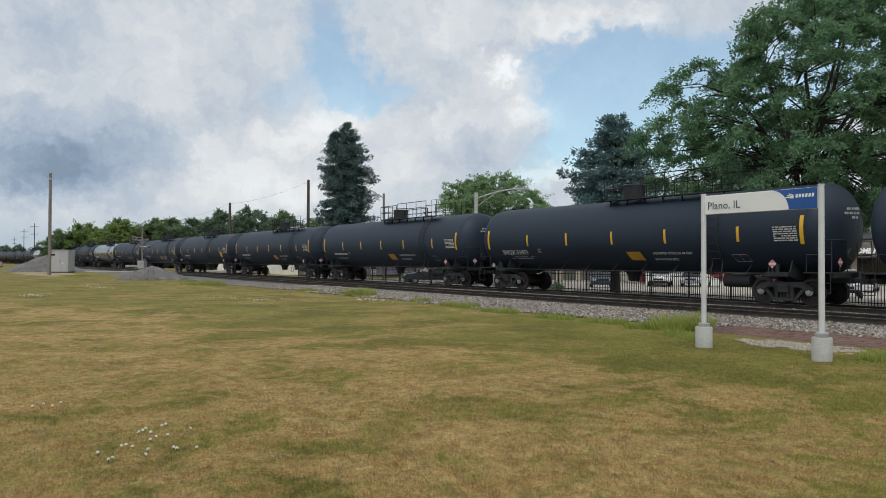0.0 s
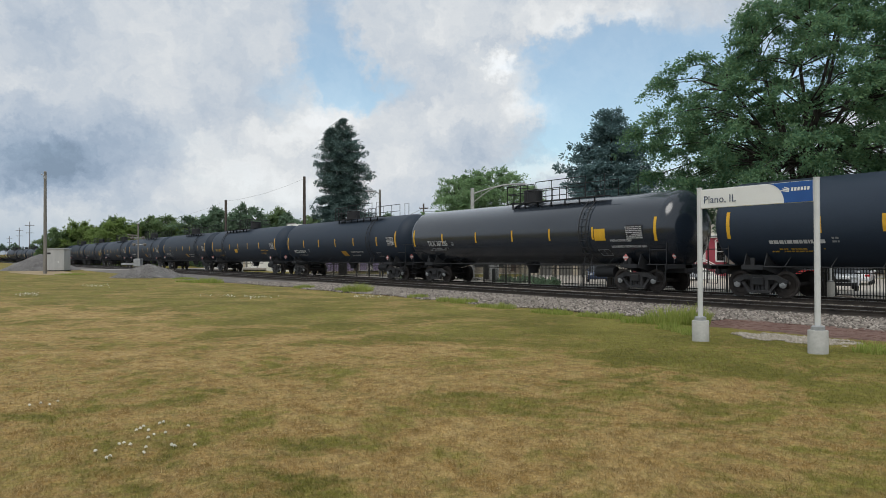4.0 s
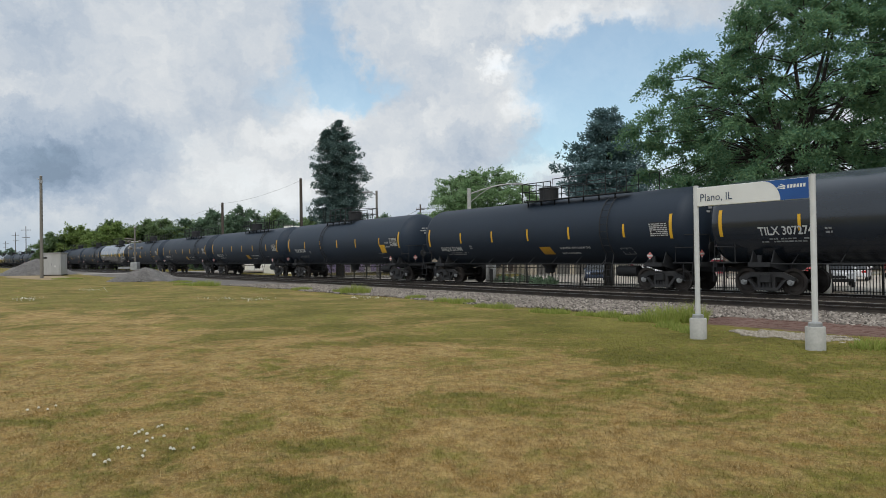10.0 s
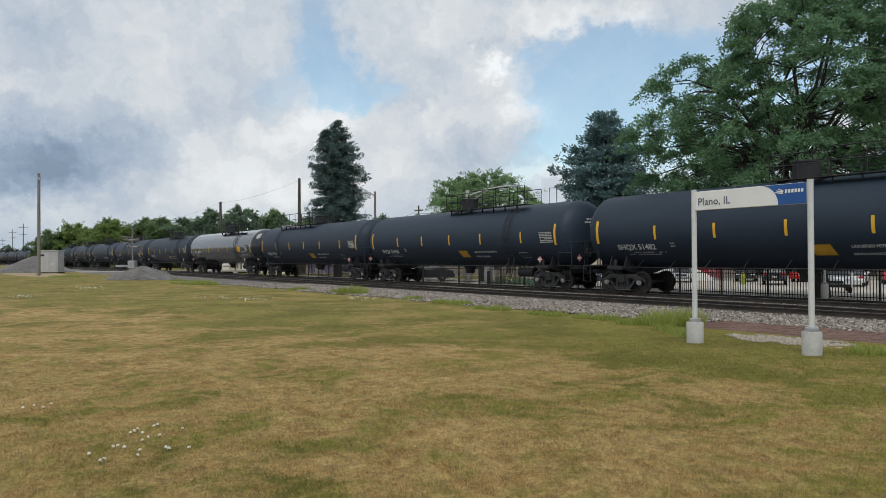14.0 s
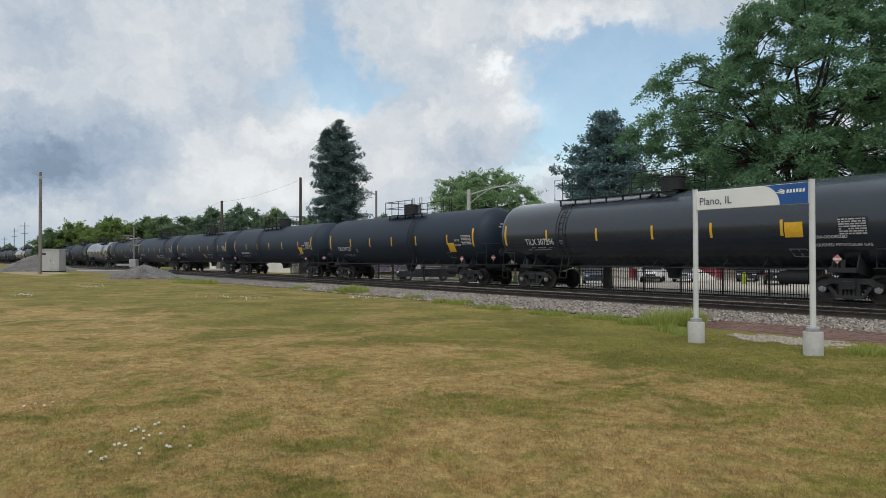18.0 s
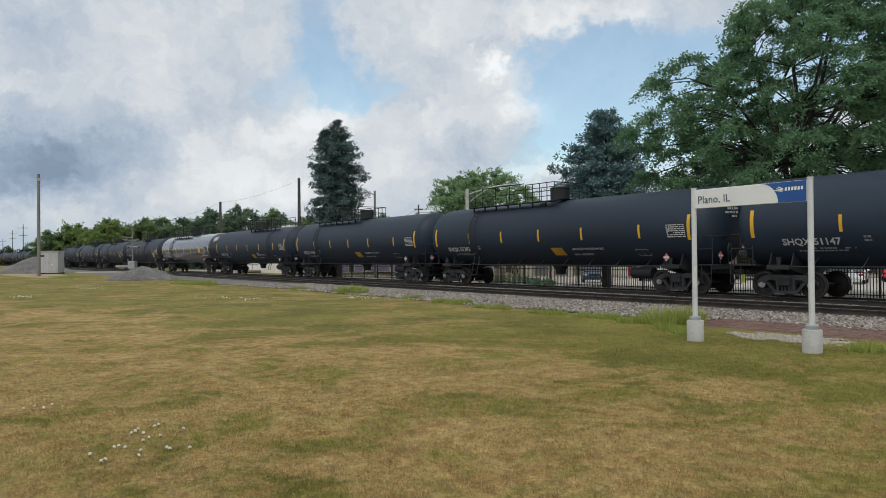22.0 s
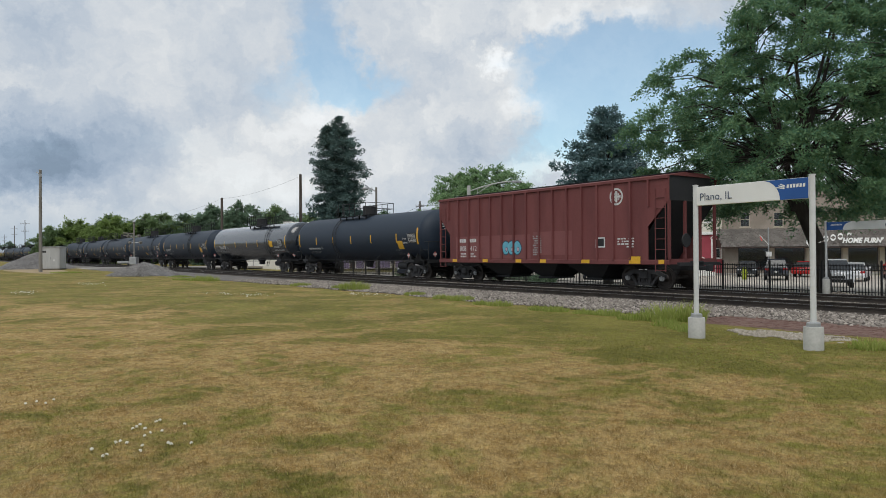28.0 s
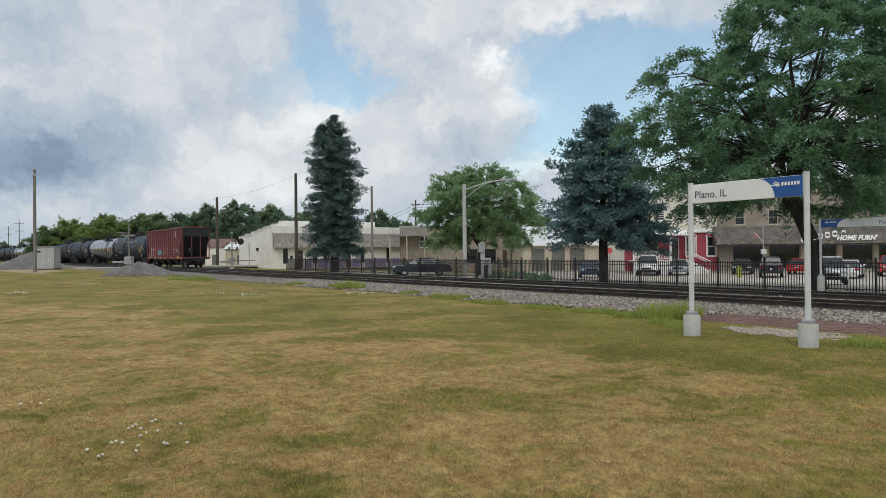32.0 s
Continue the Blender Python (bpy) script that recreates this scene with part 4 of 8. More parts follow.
# the cars in order, ahead of the hopper: kind, ladder half, number, where a pink label sits
CARS = [("dusty", 1, "SHQX 51471", 0), ("yellow", -1, "UTLX 957711", 0), ("dusty", 1, "MTZX 330599", 0), ("gloss", 1, "TILX 307285", 0),
        ("yellow", 1, "", 0), ("dusty", 1, "SHQX 51222", 0), ("dusty", 1, "SHQX 51177", 0), ("square", -1, "TILX 307208", 0),
        ("dusty", 1, "SHQX 51344", 0), ("gloss", 1, "TILX 307274", 0), ("dusty", -1, "SHQX 51329", 0), ("dusty", 1, "SHQX 51442", 0),
        ("dusty", 1, "SHQX 51482", 0), ("square", -1, "", 0), ("square", 1, "TILX 307233", 0), ("gloss", -1, "TILX 307296", 0),
        ("dusty", 1, "SHQX 51259", 2.08), ("dusty", -1, "SHQX 51384", 0), ("dusty", -1, "SHQX 51242", 0), ("dusty", 1, "SHQX 51147", 6.75),
        ("square", 1, "TILX 307117", 0), ("gloss", 1, "TILX 307259", 0), ("square", -1, "", 0)]
SLACK = [-22.04, -22.18, -22.12, -22.28, -21.43, -21.47, -21.78, -22.09, -21.56, -21.74, -21.21, -21.77, -22.06, -22.34, -21.94, -21.60, -21.1, -21.43, -22.03, -22.33, -22.91, -22.43, -21.94]   # each car's place in the row of couplings, at the start
AHEAD = ["dusty", "dusty", "square", "dusty", "dusty", "gloss", "dusty", "dusty", "square", "dusty", "gloss", "dusty"]


def build_train():
    train = []
    for k, (kind, side, mark, red) in enumerate(CARS):
        train.append((tank_car(kind, side, mark, red), SLACK[k] + PITCH * k))
    protos = {kind: tank_car(kind, 1) for kind in ("dusty", "square", "gloss")}
    used = set()
    for k in range(1, 25):
        kind = AHEAD[(k - 1) % len(AHEAD)]
        car = protos[kind] if kind not in used else copy_thing(protos[kind], pose(0, 0, 0))
        used.add(kind)
        train.append((car, -22.1 - PITCH * k))
    return train


TRAIN = build_train()


def hopper_car():
    """Oxide red covered hopper with sloped ends and ribbed sides."""
    car = thing("hopper_car", "oxide red hopper car with ribbed steel sides and graffiti", "hopper car", "cars of the train")
    L, B, T, W = 7.95, 1.14, 4.62, 1.56
    side_out = [(-L, T), (-L, 3.62), (-L + 1.05, 2.58), (-L + 1.05, B), (L - 1.05, B), (L - 1.05, 2.58), (L, 3.62), (L, T)]
    for s in (-1, 1):
        part("side_wall", Geo().prism(side_out, s * W - 0.02, s * W + 0.02), OXIDE, car)
    part("lower_panels", Geo().add([(-L + 1.6, -W - 0.024, B + 0.12), (-0.2, -W - 0.024, B + 0.12), (-0.2, -W - 0.024, 2.45), (-L + 1.6, -W - 0.024, 2.45)], [(0, 1, 2, 3)])
         .add([(0.0, -W - 0.024, B + 0.3), (2.6, -W - 0.024, B + 0.3), (2.6, -W - 0.024, 2.55), (0.0, -W - 0.024, 2.55)], [(0, 1, 2, 3)]), OXIDE_NEW, car, "repainted lighter red panels")
    rib = Geo().prism([(-0.045, B + 0.06), (0.045, B + 0.06), (0.045, T - 0.12), (-0.045, T - 0.12)], -W - 0.10, -W - 0.015).mesh("rib", OXIDE)
    short = Geo().prism([(-0.045, 3.4), (0.045, 3.4), (0.045, T - 0.12), (-0.045, T - 0.12)], -W - 0.10, -W - 0.015).mesh("rib", OXIDE)
    for i in range(16):
        x = -L + 0.95 + i * 0.93
        part("rib", rib if -L + 1.0 < x < L - 1.0 else short, None, car, at=pose(x, 0, 0))
        part("rib", rib if -L + 1.0 < x < L - 1.0 else short, None, car, at=pose(x, 2 * W + 0.12, 0))
    part("top_chord", Geo().cbox(-L, L, -W - 0.09, -W + 0.06, T - 0.14, T, 0.02).cbox(-L, L, W - 0.06, W + 0.09, T - 0.14, T, 0.02), OXIDE, car)
    part("side_sill", Geo().cbox(-L, L, -W - 0.06, -W + 0.08, B - 0.12, B + 0.08, 0.02).cbox(-L, L, W - 0.08, W + 0.06, B - 0.12, B + 0.08, 0.02), OXIDE, car)
    roof = Geo()
    roof.add([(-L, -W, T), (L, -W, T), (L, W, T), (-L, W, T), (-L, -0.6, T + 0.16), (L, -0.6, T + 0.16), (L, 0.6, T + 0.16), (-L, 0.6, T + 0.16)],
             [(0, 1, 5, 4), (4, 5, 6, 7), (7, 6, 2, 3), (0, 4, 7, 3), (1, 2, 6, 5), (0, 3, 2, 1)])
    part("roof", roof, OXIDE, car)
    part("running_board", Geo().box(-L - 0.1, L + 0.1, -0.35, 0.35, T + 0.22, T + 0.25), UNDER, car)
    # end slopes and end frames
    for s, run in ((-1, 1.05), (1, 1.05)):
        e = Geo()
        xa, xb = s * (L - 0.05), s * (L - run)
        zt = 3.62
        e.add([(xa, -W, zt), (xa, W, zt), (xb, W, 2.35), (xb, -W, 2.35), (s * (L - run - 0.9), W, B), (s * (L - run - 0.9), -W, B)], [(0, 1, 2, 3), (3, 2, 4, 5)])
        e.box(min(xa, xa - s * 0.05), max(xa, xa - s * 0.05), -W, W, zt, T)
        part("slope_sheet", e, UNDER, car, "dark end slope sheet")
        fr = Geo()
        for y in (-W + 0.05, -0.5, 0.5, W - 0.05):
            fr.box(min(s * (L - 0.1), s * L), max(s * (L - 0.1), s * L), y - 0.05, y + 0.05, B, zt)
        fr.box(min(s * (L - 0.1), s * L), max(s * (L - 0.1), s * L), -W, W, B - 0.1, B + 0.12)
        part("end_frame", fr, OXIDE, car)
        ld = Geo()
        for dx in (0.15, 0.65):
            ld.tube((s * (L - dx), -W - 0.05, 0.75), (s * (L - dx), -W - 0.05, 4.1), 0.02, 6)
        for z in np.arange(0.8, 4.1, 0.42):
            ld.tube((s * (L - 0.15), -W - 0.05, z), (s * (L - 0.65), -W - 0.05, z), 0.016, 6)
        part("ladder", ld, OXIDE, car)
        geos = end_gear(s * 7.72, s)
        part("stub_sill", geos[0], UNDER, car)
        part("coupler", geos[2], UNDER, car)
        add_truck(car, s * 6.25)
    part("brake_wheel", Geo().spin([(0.0, 0.27), (0.03, 0.29), (0.06, 0.27)], 18, pose(L + 0.12, -0.7, 2.0, 0, 90, 0)), UNDER, car, smooth=True)
    for i in range(3):
        x = -3.2 + 3.2 * i
        bay = Geo()
        bay.add([(x - 1.5, -1.35, B), (x + 1.5, -1.35, B), (x + 1.5, 1.35, B), (x - 1.5, 1.35, B), (x - 0.45, -0.7, 0.38), (x + 0.45, -0.7, 0.38), (x + 0.45, 0.7, 0.38), (x - 0.45, 0.7, 0.38)],
                [(0, 1, 5, 4), (1, 2, 6, 5), (2, 3, 7, 6), (3, 0, 4, 7), (4, 5, 6, 7)])
        part("hopper_bay", bay, UNDER, car)
        part("outlet_gate", Geo().cbox(x - 0.5, x + 0.5, -0.8, 0.8, 0.28, 0.38, 0.02), UNDER, car)
    part("centre_sill", Geo().cbox(-6.4, 6.4, -0.25, 0.25, 0.80, 1.12, 0.02), UNDER, car)
    yl = -W - 0.068
    for i, (x, w) in enumerate(((-6.4, 0.42), (-3.7, 0.42), (-1.05, 0.42), (0.73, 0.42), (3.47, 0.5), (6.25, 0.6), (7.6, 0.28))):
        h = 0.16 if i != 5 else 0.30
        part("reflector_plate", Geo().box(x - w / 2, x + w / 2, yl - 0.006, yl, B - 0.08, B - 0.08 + h), YELLOW, car)
    # lettering and marks
    yw = -W - 0.03
    for dx, t in ((-5.98, "808"), (-5.06, "412")):
        part("lettering", letters(t, 0.40, PAINT_W), None, car, "car number", at=pose(dx, yw, 1.66))
    for dx in (-5.98, -5.06):
        part("initials", stencil_bars(0.62, 0.34, 1, 31 + int(dx), 0.0).mesh("initials", PAINT_W), None, car, "white initials", at=pose(dx, yw, 2.06))
    part("small_lettering", stencil_bars(0.5, 0.28, 2, 8, 0.1), PAINT_W, car, at=pose(-5.9, yw, 1.30))
    part("small_lettering", stencil_bars(0.5, 0.28, 2, 9, 0.1), PAINT_W, car, at=pose(-5.0, yw, 1.30))
    part("data_lettering", stencil_bars(0.6, 1.0, 9, 18, 0.3), GREY_STENCIL, car, at=pose(-0.02, yw, 1.40))
    part("data_lettering", stencil_bars(0.9, 0.45, 4, 19, 0.2), PAINT_W, car, at=pose(5.7 - 0.4, yw, 1.72))
    part("stencil_box", Geo().box(4.05, 4.6, yw - 0.004, yw, 1.75, 2.2), PAINT_W, car, "white framed stencil box")
    part("stencil_box", Geo().box(4.11, 4.54, yw - 0.009, yw - 0.005, 1.81, 2.14), UNDER, car)
    ring = Geo()
    for i in range(28):
        a, b = 2 * math.pi * i / 28, 2 * math.pi * (i + 1) / 28
        ring.add([(r * math.cos(c), 0, r * math.sin(c)) for r, c in ((0.37, a), (0.37, b), (0.29, b), (0.29, a))], [(0, 1, 2, 3)])
    ring.box(-0.24, 0.24, -0.002, 0.002, -0.05, 0.05).box(-0.05, 0.05, -0.002, 0.002, -0.24, 0.24)
    for a in range(4):
        ring.add([(0.20 * math.cos(a * 1.5708 + 0.785 + d) * k, 0, 0.20 * math.sin(a * 1.5708 + 0.785 + d) * k) for d, k in ((-0.35, 1), (0.35, 1), (0, 0.5))], [(0, 1, 2)])
    part("round_emblem", ring, PAINT_W, car, "white ring with a cross", at=pose(5.25, yw - 0.002, 3.92))
    # graffiti: three rounded blue letters with dark outlines and pink middles
    for i, dx in enumerate((-2.05, -1.60, -1.16)):
        for r, ry, mt, lift in ((0.31, 0.38, GRAF_DARK, 0.004), (0.265, 0.33, GRAF_BLUE, 0.008), (0.10, 0.13, GRAF_DARK, 0.012), (0.075, 0.10, GRAF_PALE, 0.016)):
            b = Geo()
            n = 18
            cx = dx + (0.06 if r < 0.2 else 0)
            cz = 1.80 - (0.08 if r < 0.2 else 0)
            pts = [(cx + r * (1 + 0.10 * math.sin(3 * a + i)) * math.cos(a), yw - lift - 0.001 * i, cz + ry * math.sin(a)) for a in [2 * math.pi * k / n for k in range(n)]]
            b.add(pts, [tuple(range(n))])
            part("graffiti", b, mt, car, "light blue bubble graffiti" if mt is GRAF_BLUE else "")
    return car


GRAF_BLUE = surface("light_blue_spray", (0.10, 0.38, 0.50), (0.16, 0.45, 0.56), 3.0, 0.6, 0, 40, 0.2, 0.02)
GRAF_DARK = surface("dark_blue_spray", (0.01, 0.04, 0.08), (0.02, 0.06, 0.10), 3.0, 0.6, 0, 40, 0.2, 0.02)
GRAF_PALE = surface("pale_pink_spray", (0.40, 0.25, 0.35), (0.55, 0.45, 0.50), 3.0, 0.6, 0, 40, 0.2, 0.02)
TRAIN.append((hopper_car(), 436.9))

# ---- things by the lawn ----
POST = surface("white_painted_steel", (0.55, 0.56, 0.56), (0.63, 0.64, 0.63), 3.0, 0.42, 0, 50, 0.12, 0.03)
BOARD = surface("white_sign_face", (0.70, 0.71, 0.69), (0.76, 0.77, 0.75), 1.5, 0.45, 0, 50, 0.06, 0.02)
BLUE_SIGN = surface("blue_sign_face", (0.010, 0.075, 0.28), (0.014, 0.09, 0.32), 1.5, 0.4, 0, 50, 0.06, 0.02)
NAVY = surface("navy_lettering", (0.03, 0.05, 0.10), (0.04, 0.06, 0.12), 1.5, 0.5, 0, 50, 0.06, 0.02)
CONCRETE = surface("cast_concrete", (0.36, 0.36, 0.33), (0.48, 0.47, 0.44), 2.5, 0.9, 0, 30, 0.35, 0.3, 0.006)


def station_sign(at, facing=1, label="", W=2.09, blue_w=0.76):
    """Name board between two posts set in concrete, W wide and 2.7 m high. facing -1: the blue end on the other side."""
    sg = thing("station_sign", label, "station sign", "station signs", at=at)
    for s in (-1, 1):
        post = part("post", Geo().tube((s * W / 2, 0, 0.4), (s * W / 2, 0, 2.70), 0.045, 16).spin([(0, 0.05), (0.015, 0.05)], 16, pose(s * W / 2, 0, 2.70)), POST, sg, smooth=True)
        part("collar", Geo().spin([(0.372, 0.10), (0.43, 0.10), (0.445, 0.07)], 24, pose(s * W / 2, 0, 0)), GREY_STENCIL, post, "grey metal collar", smooth=True)
        part("footing", Geo().spin([(-0.5, 0.145), (0.362, 0.145), (0.375, 0.138)], 28, pose(s * W / 2, 0, 0)), CONCRETE, sg, "round concrete footing", smooth=True)
    x0, x1 = -W / 2 + 0.04, W / 2 - 0.04
    z0, z1 = 2.345, 2.675
    part("board", Geo().cbox(x0, x1, -0.025, 0.025, z0, z1, 0.006), BOARD, sg, "white name board")
    for side in (-1, 1):
        y = side * 0.029
        m = -side if facing > 0 else side
        # the blue end with its curved edge
        n = 10
        edge = [(x1 - blue_w + 0.39 * blue_w * math.sin(a), z1 - 0.004 - (z1 - z0 - 0.008) * (1 - math.cos(a))) for a in [math.pi / 2 * k / n for k in range(n + 1)]]
        pts = edge + [(x1 - 0.004, z0 + 0.004), (x1 - 0.004, z1 - 0.004)]
        flip = 1 if facing > 0 else -1
        g = Geo().add([(flip * x, y, z) for x, z in pts], [tuple(range(len(pts)))])
        blue = part("blue_end", g, BLUE_SIGN, sg, "blue end of the board")
        word = letters("Plano, IL", 0.185, NAVY, "LEFT", 0.0, 1.0, 0.0)
        if side < 0:
            wx = x0 + 0.06 if facing > 0 else x1 - 0.86
            part("lettering", word, None, sg, at=pose(wx, y - 0.003, 2.43))
        # the operator's mark: a slanted arrow and a bar
        mk = Geo()
        bx = flip * (x1 - 0.37 * blue_w) - 0.24
        zz = 2.53
        for k in range(3):
            mk.add([(bx + 0.03 * k, y * 1.12, zz + 0.012 + 0.025 * k), (bx + 0.13, y * 1.12, zz - 0.012 + 0.02 * k), (bx + 0.15, y * 1.12, zz + 0.004 + 0.02 * k), (bx + 0.03 * k, y * 1.12, zz + 0.026 + 0.025 * k)], [(0, 1, 2, 3)])
        for k in range(6):
            x = bx + 0.17 + 0.052 * k
            mk.add([(x, y * 1.12, zz), (x + 0.036, y * 1.12, zz), (x + 0.042, y * 1.12, zz + 0.055), (x + 0.006, y * 1.12, zz + 0.055)], [(0, 1, 2, 3)])
        part("mark", mk, BOARD, blue)
    return sg


station_sign(pose(-6.935, 10.97, 0, 0, 0, 0), 1, "white and blue station name sign on two posts in the grass")
station_sign(pose(-13.72, 29.5, 0.03, 0, 0, 0), -1, "white and blue station name sign beyond the tracks", 3.15, 1.05)

# brick platform beside the near track
BRICK_RED = surface("worn_red_paver", (0.112, 0.060, 0.048), (0.165, 0.092, 0.074), 1.3, 0.9, 0, 60, 0.4, 0.3, 0.004, None, (0.22, 0.18, 0.15, 0.25), 0.3, (1, 1, 1), 0.5)
KERB = surface("weathered_kerb_stone", (0.33, 0.28, 0.21), (0.44, 0.38, 0.30), 2.0, 0.9, 0, 40, 0.4, 0.3, 0.006)
SAND_BED = surface("sandy_joints", (0.12, 0.085, 0.065), (0.17, 0.12, 0.09), 2.0, 0.95, 0, 60, 0.4, 0.3)
GRAVEL_PALE = surface("pale_gravel", (0.26, 0.225, 0.18), (0.40, 0.36, 0.30), 3.5, 0.95, 0, 45, 1.0, 0.6, 0.03, None, None, 0.2)


def build_platform():
    plat = thing("platform", "worn red brick paver platform beside the near track", "platform", "", "structure", at=pose(0, 0, 0))
    part("paver_bed", Geo().box(-10.6, 16.0, 13.20, 15.95, -0.35, -0.045), SAND_BED, plat)
    part("edging", Geo().cbox(-10.6, 16.0, 13.08, 13.18, -0.3, -0.012, 0.01), KERB, plat, "pale edging strip")
    brick = Geo().cbox(-0.098, 0.098, -0.048, 0.048, -0.06, 0.0, 0.006).mesh("brick", BRICK_RED)
    rnd = random.Random(5)
    rest = Geo()
    count = 0
    for j in range(27):
        y = 13.25 + 0.1 * j
        off = 0.1 * (j % 2)
        for i in range(62):
            x = -10.45 + off + 0.2 * i
            z = -0.028 + rnd.uniform(-0.006, 0.006)
            if x > -8.6 and x < -3.2 and j < 11 and count < 300:
                part("brick", brick, None, plat, at=pose(x, y, z, rnd.uniform(-1, 1), rnd.uniform(-1, 1), rnd.uniform(-1, 1)))
                count += 1
            else:
                rest.box(x - 0.097, x + 0.097, y - 0.047, y + 0.047, z - 0.02, z)
    tagged(part("bricks", rest, BRICK_RED, plat), kind="stuff")


build_platform()


def stones(name, n, box_, size, material, label, seed, height=None):
    """Many loose stones, low in facets, spread over a stretch of the plan."""
    rng = np.random.default_rng(seed)
    x0, x1, y0, y1 = box_
    x, y = rng.uniform(x0, x1, n), rng.uniform(y0, y1, n)
    z = np.array([height(a, b) for a, b in zip(x, y)])
    base = np.array([(1, 0, 0), (-1, 0, 0), (0, 1, 0), (0, -1, 0), (0, 0, 1), (0, 0, -1)], dtype=float)
    v = base[None] * rng.uniform(0.55, 1.25, (n, 6, 1)) * (size * rng.uniform(0.6, 1.5, n))[:, None, None]
    ang = rng.uniform(0, 6.28, n)
    tilt = rng.uniform(-0.7, 0.7, n)
    c, s, ct, st = np.cos(ang), np.sin(ang), np.cos(tilt), np.sin(tilt)
    vy, vz = v[..., 1] * ct[:, None] - v[..., 2] * st[:, None], v[..., 1] * st[:, None] + v[..., 2] * ct[:, None]
    vx = v[..., 0] * c[:, None] - vy * s[:, None]
    vy2 = v[..., 0] * s[:, None] + vy * c[:, None]
    v = np.stack([vx + x[:, None], vy2 + y[:, None], vz * 0.8 + z[:, None]], -1)
    f = np.array([(0, 2, 4), (2, 1, 4), (1, 3, 4), (3, 0, 4), (2, 0, 5), (1, 2, 5), (3, 1, 5), (0, 3, 5)])
    faces = (f[None] + 6 * np.arange(n)[:, None, None]).reshape(-1, 3)
    return tagged(new(name, bulk_mesh(name, v.reshape(-1, 3), faces, material)), label, "gravel", "", "stuff")


def loose_stone(name, a, b, c):
    mt = bpy.data.materials.new(name)
    mt.use_nodes = True
    t = Tree(mt.node_tree)
    rnd = t.n("ShaderNodeNewGeometry").outputs["Random Per Island"]
    colour = t.mix(t.ramp(rnd, 0.0, 0.6), a, b)
    colour = t.mix(t.ramp(rnd, 0.7, 1.0), colour, c)
    grain = t.noise(t.n("ShaderNodeTexCoord").outputs["Object"], 55.0, 3.0)
    colour = t.mix(t.m("MULTIPLY", grain, 0.35), colour, (0.10, 0.09, 0.08))
    bsdf = t.n("ShaderNodeBsdfPrincipled", {"Base Color": colour, "Roughness": 0.9, "Specular IOR Level": 0.25})
    t.n("ShaderNodeOutputMaterial", {"Surface": bsdf.outputs[0]})
    return mt


BALLAST = loose_stone("grey_ballast_stone", (0.088, 0.075, 0.064), (0.295, 0.258, 0.222), (0.51, 0.455, 0.395))
HEAP_STONE = loose_stone("dark_crushed_stone", (0.13, 0.125, 0.12), (0.24, 0.23, 0.22), (0.32, 0.30, 0.28))


def ballast_top(x, y):
    edge = 15.6 if x > -10.6 else 14.3 + 0.9 * noise.noise(Vector((x * 0.3, 0, 7)))
    z = -0.03 - 0.12 * min(1, max(0, (y - 15.6) / 3))
    return z + (0.0 if y > edge else -0.2) + 0.02 * noise.noise(Vector((x, y, 3)))


stones("ballast_stones", 42000, (-44, 5, 14.1, 19.9), 0.052, BALLAST, "loose grey crushed stone beside the near rail", 3, ballast_top)
stones("ballast_stones", 12000, (-36, 4, 21.9, 24.2), 0.045, BALLAST, "loose grey crushed stone between the tracks", 4, lambda x, y: -0.15)
stones("pale_gravel", 3600, (-8.4, -6.1, 11.9, 13.05), 0.026, loose_stone("pale_loose_gravel", (0.27, 0.235, 0.18), (0.43, 0.38, 0.31), (0.54, 0.49, 0.42)), "pale loose gravel between lawn and platform", 5,
       lambda x, y: 0.008 + 0.02 * noise.noise(Vector((x * 0.9, y * 1.4, 1))) - (0.08 if ((x + 7.25) / 1.15) ** 2 + ((y - 12.6) / 0.62) ** 2 > 1 + 1.5 * noise.noise(Vector((x * 2.6, y * 3, 0))) else 0))


def gravel_bed():
    """A worn patch of pale fines between the lawn and the platform, with a ragged rim."""
    g = Geo()
    n = 48
    for k in range(n):
        a = 2 * math.pi * k / n
        w = 1 + 0.34 * noise.noise(Vector((math.cos(a) * 3.2, math.sin(a) * 3.2, 4.1)))
        g.v.append((-7.2 + 0.75 * w * math.cos(a), min(13.07, 12.65 + 0.36 * w * math.sin(a)), 0.006))
    g.v.append((-7.25, 12.6, 0.016))
    g.f = [(k, (k + 1) % n, n) for k in range(n)]
    tagged(new("gravel_bed", g.mesh("gravel_bed", GRAVEL_PALE, True)), "pale sandy gravel between the lawn and the platform", "gravel", "", "structure")


gravel_bed()


